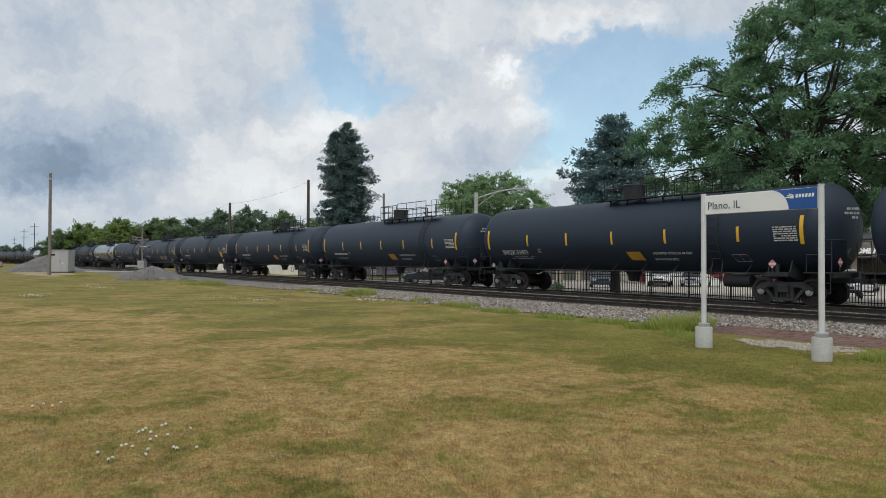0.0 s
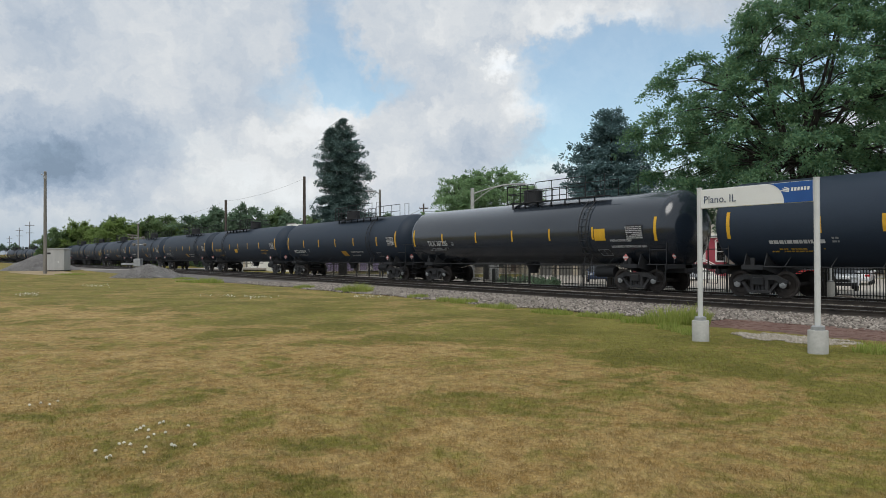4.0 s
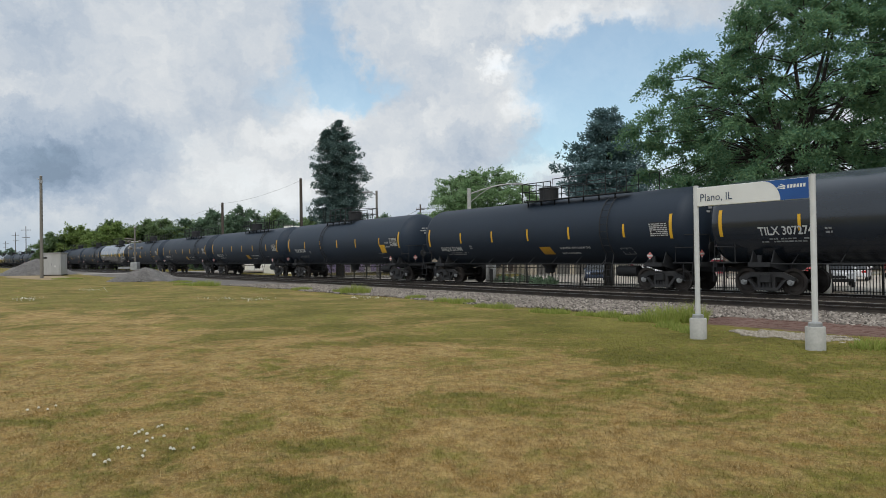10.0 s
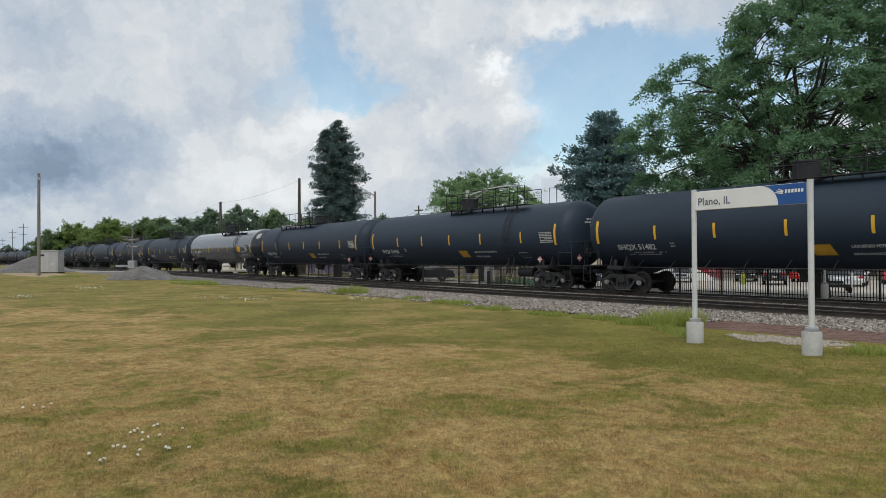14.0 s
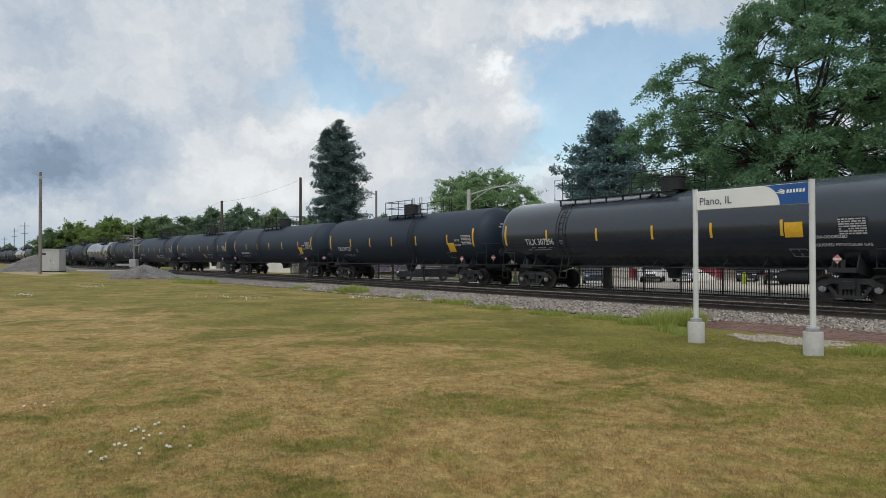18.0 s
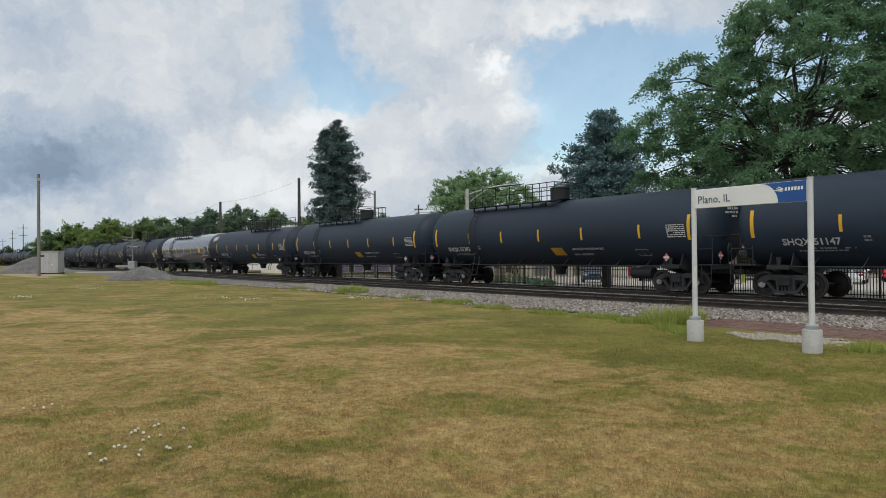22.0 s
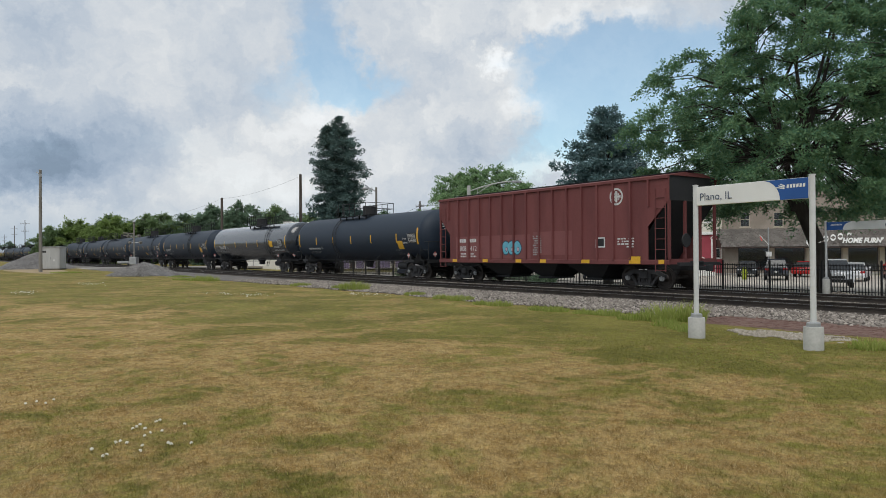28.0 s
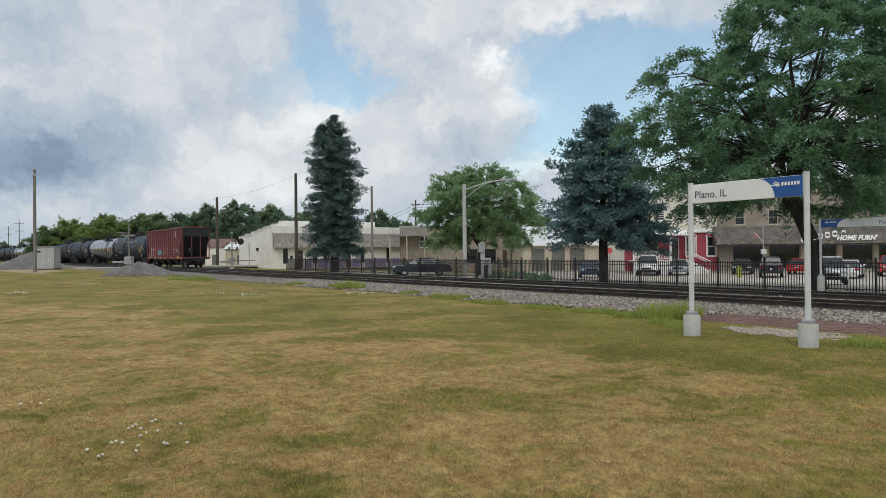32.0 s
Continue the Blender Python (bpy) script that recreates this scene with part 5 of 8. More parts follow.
def gravel_heap(at, rx, ry, h, label, seed):
    g = Geo()
    n, k = 40, 12
    for j in range(k + 1):
        f = j / k
        for i in range(n):
            a = 2 * math.pi * i / n
            wob = 1 + 0.14 * noise.noise(Vector((math.cos(a) * 1.5, math.sin(a) * 1.5, seed)))
            r = f * wob
            z = h * (1 - f ** 1.15) + 0.05 * h * noise.noise(Vector((r * math.cos(a) * 5, r * math.sin(a) * 5, seed)))
            g.v.append((rx * r * math.cos(a), ry * r * math.sin(a), max(z, 0) - (0.1 if j == k else 0)))
    g.f = [(j * n + i, j * n + (i + 1) % n, (j + 1) * n + (i + 1) % n, (j + 1) * n + i) for j in range(k) for i in range(n)]
    heap = thing("mound", label, "gravel heap", "gravel heaps", at=at, mesh=g.mesh("gravel_heap", HEAP_BED, True))
    rng = np.random.default_rng(seed)
    m = 2600
    a, f = rng.uniform(0, 6.283, m), np.sqrt(rng.uniform(0, 1, m))
    st = Geo()
    for aa, ff in zip(a, f):
        z = h * (1 - ff ** 1.15)
        s = rng.uniform(0.03, 0.085)
        x, y = rx * ff * math.cos(aa), ry * ff * math.sin(aa)
        st.add([(x + s, y, z), (x - s, y, z), (x, y + s, z), (x, y - s, z), (x, y, z + s * 0.9)], [(0, 2, 4), (2, 1, 4), (1, 3, 4), (3, 0, 4)])
    tagged(part("loose_stones", st, HEAP_STONE, heap), kind="stuff")
    return heap


HEAP_BED = surface("crushed_stone_heap", (0.13, 0.125, 0.12), (0.21, 0.20, 0.195), 1.1, 0.95, 0, 14, 0.9, 0.9, 0.05)
gravel_heap(pose(-58.0, 12.6, 0), 2.5, 2.7, 1.0, "dark grey heap of crushed stone beside the tracks", 2)
gravel_heap(pose(-99.0, 9.3, 0), 4.2, 4.2, 1.95, "large grey heap of gravel by the crossing", 6)


# ---- trees ----
BARK = surface("grey_brown_bark", (0.040, 0.036, 0.033), (0.075, 0.067, 0.060), 4.0, 0.95, 0, 30, 0.5, 0.6, 0.02, None, None, 0.2, (1, 1, 0.25))
SPRUCE_DARK = foliage("dark_spruce_needles", (0.075, 0.128, 0.120), (0.110, 0.175, 0.163), (0.16, 0.23, 0.21), 0.9, 0.16, 0.6)
SPRUCE_BLUE = foliage("blue_spruce_needles", (0.105, 0.185, 0.190), (0.155, 0.250, 0.255), (0.23, 0.335, 0.34), 0.9, 0.20, 0.6)
LOCUST = foliage("locust_leaves", (0.098, 0.210, 0.135), (0.135, 0.265, 0.155), (0.25, 0.37, 0.17), 0.4, 0.50)
LIGHT_LEAF = foliage("light_green_leaves", (0.195, 0.315, 0.170), (0.24, 0.37, 0.19), (0.33, 0.45, 0.22), 0.5, 0.55)
FAR_A = foliage("far_green_leaves", (0.135, 0.21, 0.105), (0.18, 0.265, 0.12), (0.24, 0.32, 0.15), 0.35)
FAR_B = foliage("far_dark_leaves", (0.120, 0.195, 0.130), (0.16, 0.245, 0.160), (0.22, 0.30, 0.19), 0.35)
FAR_C = foliage("far_yellow_green_leaves", (0.175, 0.26, 0.085), (0.225, 0.315, 0.10), (0.29, 0.37, 0.13), 0.35)


def kites(p, along, across, l, w):
    """Leaf-shaped quads at p: along and across are unit vectors, l and w lengths."""
    l, w = l[:, None], w[:, None]
    return np.stack([p, p + along * l * 0.45 + across * w, p + along * l, p + along * l * 0.45 - across * w], 1)


def unit(v):
    return v / np.maximum(np.linalg.norm(v, axis=-1, keepdims=True), 1e-9)


def spruce_meshes(height, bare, seed, leaf, whorls, girth, density=1.0, leader=None, stray=0.32):
    """Trunk and needle crown of a spruce: whorls of boughs, each a flat fan of plump branchlets. girth(f): reach at the share f of the crown from its top."""
    rng = np.random.default_rng(seed)
    trunk = Geo()
    trunk.tube((0, 0, -0.3), (0, 0, bare + 0.4), height * 0.030, 12, height * 0.024)
    trunk.tube((0, 0, bare + 0.4), (0, 0, height * 0.55), height * 0.024, 10, height * 0.012)
    trunk.tube((0, 0, height * 0.55), (0.05, 0.03, height * 0.99), height * 0.012, 8, 0.02)
    tops = [(0.0, 0.0, height, bare, whorls, 1.0)]
    if leader:
        trunk.tube((0, 0, height * 0.6), leader, height * 0.008, 7, 0.02)
        tops.append((leader[0], leader[1], leader[2], leader[2] - 1.9, 5, 0.24))
    out = []
    for ox, oy, top, low, count, size in tops:
        for k in range(count):
            f = (k + 0.35 + rng.uniform(-0.25, 0.25)) / count
            z = top - (top - low) * f
            reach = size * girth(f)
            n = int(6 + 1.6 * reach)
            for b in range(n):
                az = 2 * math.pi * (b + rng.uniform(0, 0.7)) / n + k * 1.9
                d = np.array([math.cos(az), math.sin(az), 0.0])
                side = np.array([-d[1], d[0], 0.0])
                L = reach * rng.uniform(0.62, 1.18) * (1.0 + 0.18 * noise.noise(Vector((math.cos(az) * 1.3, math.sin(az) * 1.3, z * 0.55 + seed))))
                sag = (0.02 + 0.30 * f) * rng.uniform(0.3, 1.7)
                turn_up = 0.16 + 0.10 * rng.random()
                lift = rng.normal(0, stray * (top - low) / count)

                def spine(q):
                    return np.array([ox, oy, z + lift])[None] + d[None] * (L * q)[:, None] + np.array([0, 0, 1.0])[None] * (L * (0.10 * q - (sag + turn_up) * q ** 1.6 + turn_up * q ** 4))[:, None]

                # branchlets to either side, and the tip
                stems = max(4, int(3 + 3.4 * L))
                q0 = np.concatenate([rng.uniform(0.22, 0.97, 2 * stems), np.ones(2)])
                way = np.concatenate([np.where(np.arange(2 * stems) % 2 == 0, 1.0, -1.0) * rng.uniform(0.45, 1.0, 2 * stems), rng.normal(0, 0.15, 2)])
                reach_s = np.concatenate([(0.16 + 0.34 * L * (1.04 - q0[:-2])) * rng.uniform(0.6, 1.15, 2 * stems), np.full(2, 0.22)])
                hang = rng.normal(-0.16, 0.26, len(q0))
                root = spine(q0)
                head = unit(d[None] * (1.15 - np.abs(way))[:, None] + side[None] * way[:, None] + np.array([0, 0, -0.12])[None])
                per = np.maximum(5, (density * 26 * reach_s + 5)).astype(int)
                idx = np.repeat(np.arange(len(q0)), per)
                m = len(idx)
                u = rng.uniform(0, 1, m)
                p = root[idx] + head[idx] * (u * reach_s[idx])[:, None]
                p[:, 2] += (hang[idx] * u + 0.22 * u ** 3) * reach_s[idx]
                puff = rng.normal(0, 1, (m, 3)) * np.array([0.075, 0.075, 0.075])
                p = p + puff
                al = unit(head[idx] * 0.8 + puff * 7.0 + np.array([0, 0, 0.10])[None] + rng.normal(0, 0.22, (m, 3)))
                ac = unit(np.cross(al, unit(rng.normal(0, 0.7, (m, 3)) + np.array([0, 0, 1.0]))))
                out.append(kites(p, al, ac, rng.uniform(0.15, 0.27, m), rng.uniform(0.034, 0.060, m)))
                if L > 0.8:
                    sp = spine(np.array([0.0, 0.45, 0.85]))
                    trunk.tube(sp[0], sp[1], 0.045, 5, 0.026, False)
                    trunk.tube(sp[1], sp[2], 0.026, 4, 0.010, False)
    v = np.concatenate(out).reshape(-1, 3)
    crown = bulk_mesh("crown", v, np.arange(len(v)).reshape(-1, 4), leaf)
    return trunk.mesh("trunk", BARK, True), crown


def broad_meshes(height, bare, girth, seed, leaf, pads=200, leaves=700, size=0.15, pad=1.3, trunk_r=0.3, lean=(0, 0), limbs=8, fork=0.30, droop=0.35, rough=0.22, flat=0.26):
    """Trunk, limbs and crown of a broad-leaved tree: boughs carry flat, drooping pads of leafy twigs, with gaps between them.
    girth(f): the crown's reach at the share f of its height; fork: the share of the height at which the trunk divides."""
    rng = np.random.default_rng(seed)
    wood = Geo()
    zf = height * fork
    start = np.array([lean[0], lean[1], zf])
    wood.tube((0, 0, -0.3), (lean[0] * 0.25, lean[1] * 0.25, zf * 0.5), trunk_r * 1.15, 12, trunk_r * 0.95)
    wood.tube((lean[0] * 0.25, lean[1] * 0.25, zf * 0.5), start, trunk_r * 0.95, 12, trunk_r * 0.78)
    nodes = []
    for i in range(limbs):
        az = 2 * math.pi * (i + rng.uniform(-0.25, 0.25)) / limbs
        steep = rng.uniform(0.35, 1.0) if i else 1.3
        zt = bare + (height - bare) * (0.35 + 0.45 * min(1.0, steep))
        far = girth((zt - bare) / (height - bare)) * (0.78 - 0.45 * min(1.0, steep))
        tip = np.array([math.cos(az) * far, math.sin(az) * far, zt])
        base = start - np.array([0, 0, rng.uniform(0, 0.18) * zf])
        prev, r = base, trunk_r * rng.uniform(0.34, 0.48)
        for q in (0.25, 0.5, 0.75, 1.0):
            p = base + (tip - base) * q + np.array([0, 0, (0.9 if steep < 0.7 else 0.3) * math.sin(math.pi * q)]) + rng.normal(0, 0.16, 3)
            wood.tube(prev, p, r, 8, r * 0.74)
            prev, r = p, r * 0.74
            nodes.append((p, r))
    at_nodes = np.array([p for p, r in nodes])
    out, done = [], []
    tries = 0
    while len(done) < pads and tries < pads * 40:
        tries += 1
        f = rng.uniform(0.0, 1.0)
        z = bare + (height - bare) * f
        az = rng.uniform(0, 2 * math.pi)
        if rng.random() > girth(f) / girth(0.45):
            continue
        bulge = 1.0 + rough * noise.noise(Vector((math.cos(az) * 2.2, math.sin(az) * 2.2, f * 3.4 + seed))) + 0.5 * rough * noise.noise(Vector((math.cos(az) * 5.0, math.sin(az) * 5.0, f * 8.0 + seed)))
        share = rng.uniform(0.08, 1.0) ** 0.5
        reach = girth(f) * bulge * share - 0.5 * pad
        c = np.array([math.cos(az) * reach, math.sin(az) * reach, z])
        if done and min(np.linalg.norm((q - c) * np.array([1, 1, 1.9])) for q in done) < pad * 0.80:
            continue
        done.append(c)
        # the bough from the nearest lower limb
        gap = np.linalg.norm(at_nodes - c, axis=1) + 2.0 * np.maximum(at_nodes[:, 2] - c[2], 0)
        j = int(np.argmin(gap))
        h, r = at_nodes[j], nodes[j][1]
        mid = h * 0.45 + c * 0.55 + np.array([0, 0, 0.10 * np.linalg.norm(c - h)])
        wood.tube(h, mid, min(0.05, r * 0.6), 5, 0.026, False)
        wood.tube(mid, c, 0.026, 5, 0.012, False)
        away = unit(np.array([c[0], c[1], 0.0]) + 1e-4)
        run = unit(unit(c - h) * np.array([1, 1, 0.35]) + away * 0.8)
        across = unit(np.cross(run, np.array([0, 0, 1.0])))
        R_ = pad * rng.uniform(0.75, 1.3)
        # twigs fan out over the pad and hang at their ends
        tw = int(10 + 6 * R_)
        ang = rng.uniform(-2.2, 2.2, tw)
        ln = R_ * rng.uniform(0.55, 1.15, tw) * (0.62 + 0.38 * np.cos(ang))
        dirs = run[None] * np.cos(ang)[:, None] + across[None] * np.sin(ang)[:, None]
        m = int(leaves * R_ / pad * rng.uniform(0.75, 1.2))
        k = rng.integers(0, tw, m)
        u = rng.uniform(0, 1, m) ** 0.7
        off = rng.normal(0, flat * 0.5 * R_, tw)
        p = c[None] + dirs[k] * (u * ln[k])[:, None] + rng.normal(0, 0.075 * R_, (m, 3)) * np.array([1, 1, 0.6])
        p[:, 2] += off[k] * u - droop * ln[k] * u ** 2.2
        al = unit(dirs[k] * 0.7 + rng.normal(0, 0.6, (m, 3)) + np.array([0, 0, -0.35 * droop]))
        ac = unit(np.cross(al, unit(rng.normal(0, 0.45, (m, 3)) + np.array([0, 0, 1.0]))))
        out.append(kites(p, al, ac, size * rng.uniform(0.7, 1.5, m), size * rng.uniform(0.18, 0.34, m)))
    v = np.concatenate(out).reshape(-1, 3)
    return wood.mesh("trunk", BARK, True), bulk_mesh("crown", v, np.arange(len(v)).reshape(-1, 4), leaf)


def tree(name, meshes, at, label, group=""):
    tr = thing(name, label, "tree", group, at=at)
    part("trunk", meshes[0], None, tr)
    part("crown", meshes[1], None, tr)
    return tr


def dome(reach, low, fall, power):
    """A crown's reach: low at its foot, widest near the middle, then falling to the top."""
    return lambda f: reach * (low + (1 - low) * math.sin(f / 0.45 * math.pi / 2) if f < 0.45 else max(0.06, 1 - fall * ((f - 0.45) / 0.55) ** power))


SPRUCE_A = spruce_meshes(15.8, 2.2, 11, SPRUCE_DARK, 28, lambda f: 0.05 + 2.3 * min(1.0, f / 0.27) ** 0.75 + 0.65 * f, 1.0, (-0.75, -0.95, 14.9))
tree("spruce_tree", SPRUCE_A, pose(-66.25, 33.05, -0.45), "tall dark green spruce behind the fence")
SPRUCE_B = spruce_meshes(10.5, 2.7, 23, SPRUCE_BLUE, 13, lambda f: 0.55 + 3.25 * min(1.0, f / 0.80) ** 0.62, 1.5, None, 0.17)
tree("spruce_tree", SPRUCE_B, pose(-30.4, 33.2, -0.40), "blue-green spruce with a bare lower trunk")
tree("locust_tree", broad_meshes(16.6, 3.9, dome(8.9, 0.78, 0.94, 0.95), 31, LOCUST, 430, 600, 0.150, 1.15, 0.36, (-1.0, -0.7), 10, 0.28, 0.55, 0.20, 0.42), pose(-17.4, 33.4, -0.40, 0, 0, 0), "large spreading honey locust tree with feathery leaves")
tree("street_tree", broad_meshes(9.4, 2.6, dome(5.9, 0.78, 0.72, 2.6), 41, LIGHT_LEAF, 210, 560, 0.17, 1.1, 0.24, (0, 0), 8, 0.28, 0.45, 0.16, 0.55), pose(-50.5, 39.4, -0.45), "light green spreading street tree")


def town(right, ahead):
    """A place in the town beyond the tracks: metres to the right and ahead, along its streets."""
    a = radians(HEADING)
    return (math.cos(a) * right - math.sin(a) * ahead, math.sin(a) * right + math.cos(a) * ahead)


def in_town(right, ahead, z=0.0, turn=0.0):
    x, y = town(right, ahead)
    return pose(x, y, z, 0, 0, HEADING + turn)


FAR_MESHES = [broad_meshes(10, 0.6, dome(5.0, 0.9, 0.85, 2.4), 51, FAR_A, 110, 240, 0.44, 1.25, 0.13, (0, 0), 6, 0.2, 0.35, 0.2, 0.8), broad_meshes(11, 0.6, dome(4.5, 0.85, 0.85, 2.2), 57, FAR_B, 110, 240, 0.44, 1.25, 0.13, (0, 0), 6, 0.2, 0.35, 0.2, 0.8),
              broad_meshes(9, 0.5, dome(5.8, 0.9, 0.85, 2.4), 63, FAR_C, 120, 240, 0.44, 1.25, 0.13, (0, 0), 6, 0.2, 0.35, 0.2, 0.8)]
# bearing, distance, height, which
FAR_TREES = [(-91.0, 165, 8.6, 0), (-86.0, 168, 10.2, 2), (-81, 172, 11.4, 0), (-76.5, 165, 10.6, 2), (-71.5, 170, 11.4, 0), (-66.5, 168, 11.4, 0), (-62, 172, 11.2, 2), (-57.5, 165, 10.0, 0), (-54.5, 180, 10.6, 0),
             (-47.5, 145, 12.0, 1), (-40.5, 142, 12.4, 1), (-36.5, 150, 11.8, 0), (-33.0, 146, 10.8, 1), (-28.5, 150, 10.4, 0), (-25.0, 150, 10.2, 1), (-13.5, 148, 10.8, 1), (-10.5, 152, 9.4, 1), (-8.5, 160, 8.6, 0), (-5, 165, 7.6, 1),
             (-168, 300, 8.5, 1), (-178, 305, 8.0, 1), (-189, 310, 8.4, 1), (-200, 318, 8.2, 1), (-212, 326, 8.6, 1), (-160, 292, 9.4, 1), (52, 96, 12.0, 1), (60, 98, 12.5, 0), (44, 104, 13.0, 1), (28, 110, 11.5, 1), (8, 130, 9.0, 1), (16, 128, 9.0, 0)]


def build_far_trees():
    protos = {}
    for i, (r, a, h, w) in enumerate(FAR_TREES):
        s = h / (10, 11, 9)[w]
        m = in_town(r, a, -0.6, i * 47.0)
        if w not in protos:
            t = tree("far_tree", FAR_MESHES[w], m, ("bushy mid-green tree far behind the tracks", "dark green tree far behind the tracks", "yellow-green tree far behind the tracks")[w], "far trees")
            protos[w] = t
        else:
            t = copy_thing(protos[w], m)
        t.scale = (s * (1.0 + 0.12 * math.sin(i * 2.3)), s, s)


build_far_trees()


def flat_pine(at):
    """A lone pine with flat, layered boughs."""
    rng = np.random.default_rng(77)
    wood = Geo().tube((0, 0, -0.3), (0.2, 0, 11.5), 0.22, 8, 0.08)
    out = []
    for z, reach, dx in ((9.2, 3.2, 1.2), (10.4, 3.6, -0.9), (11.4, 3.0, 0.5), (12.0, 1.6, 0.0), (8.2, 2.2, -1.4)):
        wood.tube((0.1, 0, z - 0.5), (dx * 1.6, 0, z), 0.07, 5, 0.03)
        n = 420
        p = np.stack([dx + rng.normal(0, reach * 0.42, n), rng.normal(0, reach * 0.35, n), z + rng.normal(0, 0.22, n)], 1)
        al = unit(rng.normal(0, 1, (n, 3)) * np.array([1, 1, 0.35]))
        ac = unit(np.cross(al, np.array([0, 0, 1.0])))
        out.append(kites(p, al, ac, rng.uniform(0.4, 0.9, n), rng.uniform(0.1, 0.2, n)))
    v = np.concatenate(out).reshape(-1, 3)
    tree("pine_tree", (wood.mesh("trunk", BARK, True), bulk_mesh("crown", v, np.arange(len(v)).reshape(-1, 4), FAR_B)), at, "flat-topped pine with layered boughs")


flat_pine(in_town(-53.5, 146, -2.6))

# ---- fence ----
IRON = surface("black_powder_coat", (0.010, 0.010, 0.011), (0.016, 0.016, 0.017), 3.0, 0.45, 0, 60, 0.2, 0.02)


def build_fence():
    y, z0, bay = 31.7, -0.40, 2.447
    fence = thing("fence", "black steel picket fence between the tracks and the street", "fence", at=pose(0, y, z0))
    post = Geo().cbox(-0.04, 0.04, -0.04, 0.04, 0, 1.46, 0.006).spin([(1.46, 0.05), (1.48, 0.055), (1.53, 0.03), (1.55, 0.0)], 8).mesh("post", IRON)
    rail = Geo().box(0.04, bay - 0.04, -0.016, 0.016, -0.02, 0.02).mesh("rail", IRON)
    picket = Geo().box(-0.015, 0.015, -0.015, 0.015, 0.08, 1.36).add([(-0.0115, -0.0115, 1.36), (0.0115, -0.0115, 1.36), (0.0115, 0.0115, 1.36), (-0.0115, 0.0115, 1.36), (0, 0, 1.40)], [(0, 1, 4), (1, 2, 4), (2, 3, 4), (3, 0, 4)]).mesh("picket", IRON)
    first = -28.85 - 19 * bay
    rest, count = Geo(), 0
    for i in range(37):
        x = first + i * bay
        part("post", post, None, fence, at=pose(x, 0, 0))
        for z in (0.20, 1.12, 1.30):
            part("rail", rail, None, fence, at=pose(x, 0, z))
        for k in range(1, 19):
            px = x + k * bay / 19
            if -34.0 < px < 4 and count < 300:
                part("picket", picket, None, fence, at=pose(px, 0, 0))
                count += 1
            else:
                rest.box(px - 0.015, px + 0.015, -0.015, 0.015, 0.08, 1.38)
    tagged(part("pickets", rest, IRON, fence), kind="stuff")


build_fence()

# ---- poles, masts, wires ----
WOOD_POLE = surface("weathered_pole_wood", (0.06, 0.05, 0.042), (0.12, 0.10, 0.085), 3.0, 0.9, 0, 40, 0.5, 0.4, 0.01, None, None, 0.2, (3, 3, 0.15))
GREY_POLE = surface("grey_weathered_pole", (0.17, 0.16, 0.145), (0.25, 0.235, 0.21), 3.0, 0.9, 0, 40, 0.4, 0.3, 0.01, None, None, 0.2, (3, 3, 0.15))
PALE_POLE = surface("pale_concrete_pole", (0.40, 0.40, 0.38), (0.50, 0.50, 0.48), 2.0, 0.8, 0, 40, 0.2, 0.1)
GALV = surface("galvanised_steel", (0.33, 0.34, 0.35), (0.44, 0.45, 0.46), 3.0, 0.45, 0.6, 40, 0.25, 0.1)
CABINET = surface("grey_cabinet_paint", (0.36, 0.365, 0.36), (0.43, 0.435, 0.43), 1.0, 0.5, 0, 40, 0.15, 0.05, 0.004, None, None, 0.4, (2, 2, 0.4))
BLACK = surface("black_painted_metal", (0.014, 0.014, 0.015), (0.022, 0.022, 0.022), 3.0, 0.5, 0, 40, 0.2, 0.05)


def plain_pole(at, h, r, mat, label, name="utility_pole"):
    p = thing(name, label, "pole", "poles", at=at)
    part("shaft", Geo().tube((0, 0, -0.5), (0, 0, h), r, 12, r * 0.72), mat, p, smooth=True)
    part("cap", Geo().spin([(h, r * 0.74), (h + 0.03, r * 0.6), (h + 0.06, 0.02)], 12), GALV, p, smooth=True)
    return p


gp = plain_pole(pose(-78.4, 7.65, 0), 9.75, 0.17, GREY_POLE, "bare grey wooden pole at the lawn's edge")
part("lamp_bracket", Geo().tube((0, 0, 9.3), (-0.15, -0.35, 9.55), 0.03, 8).cbox(-0.14, 0.14, -0.14, 0.14, 9.05, 9.35, 0.03), GALV, gp)
plain_pole(pose(-75.7, 33.0, -0.4), 10.9, 0.21, WOOD_POLE, "tall dark wooden utility pole by the fence")
plain_pole(pose(-103.5, 33.0, -0.4), 10.1, 0.24, WOOD_POLE, "dark wooden utility pole by the crossing")


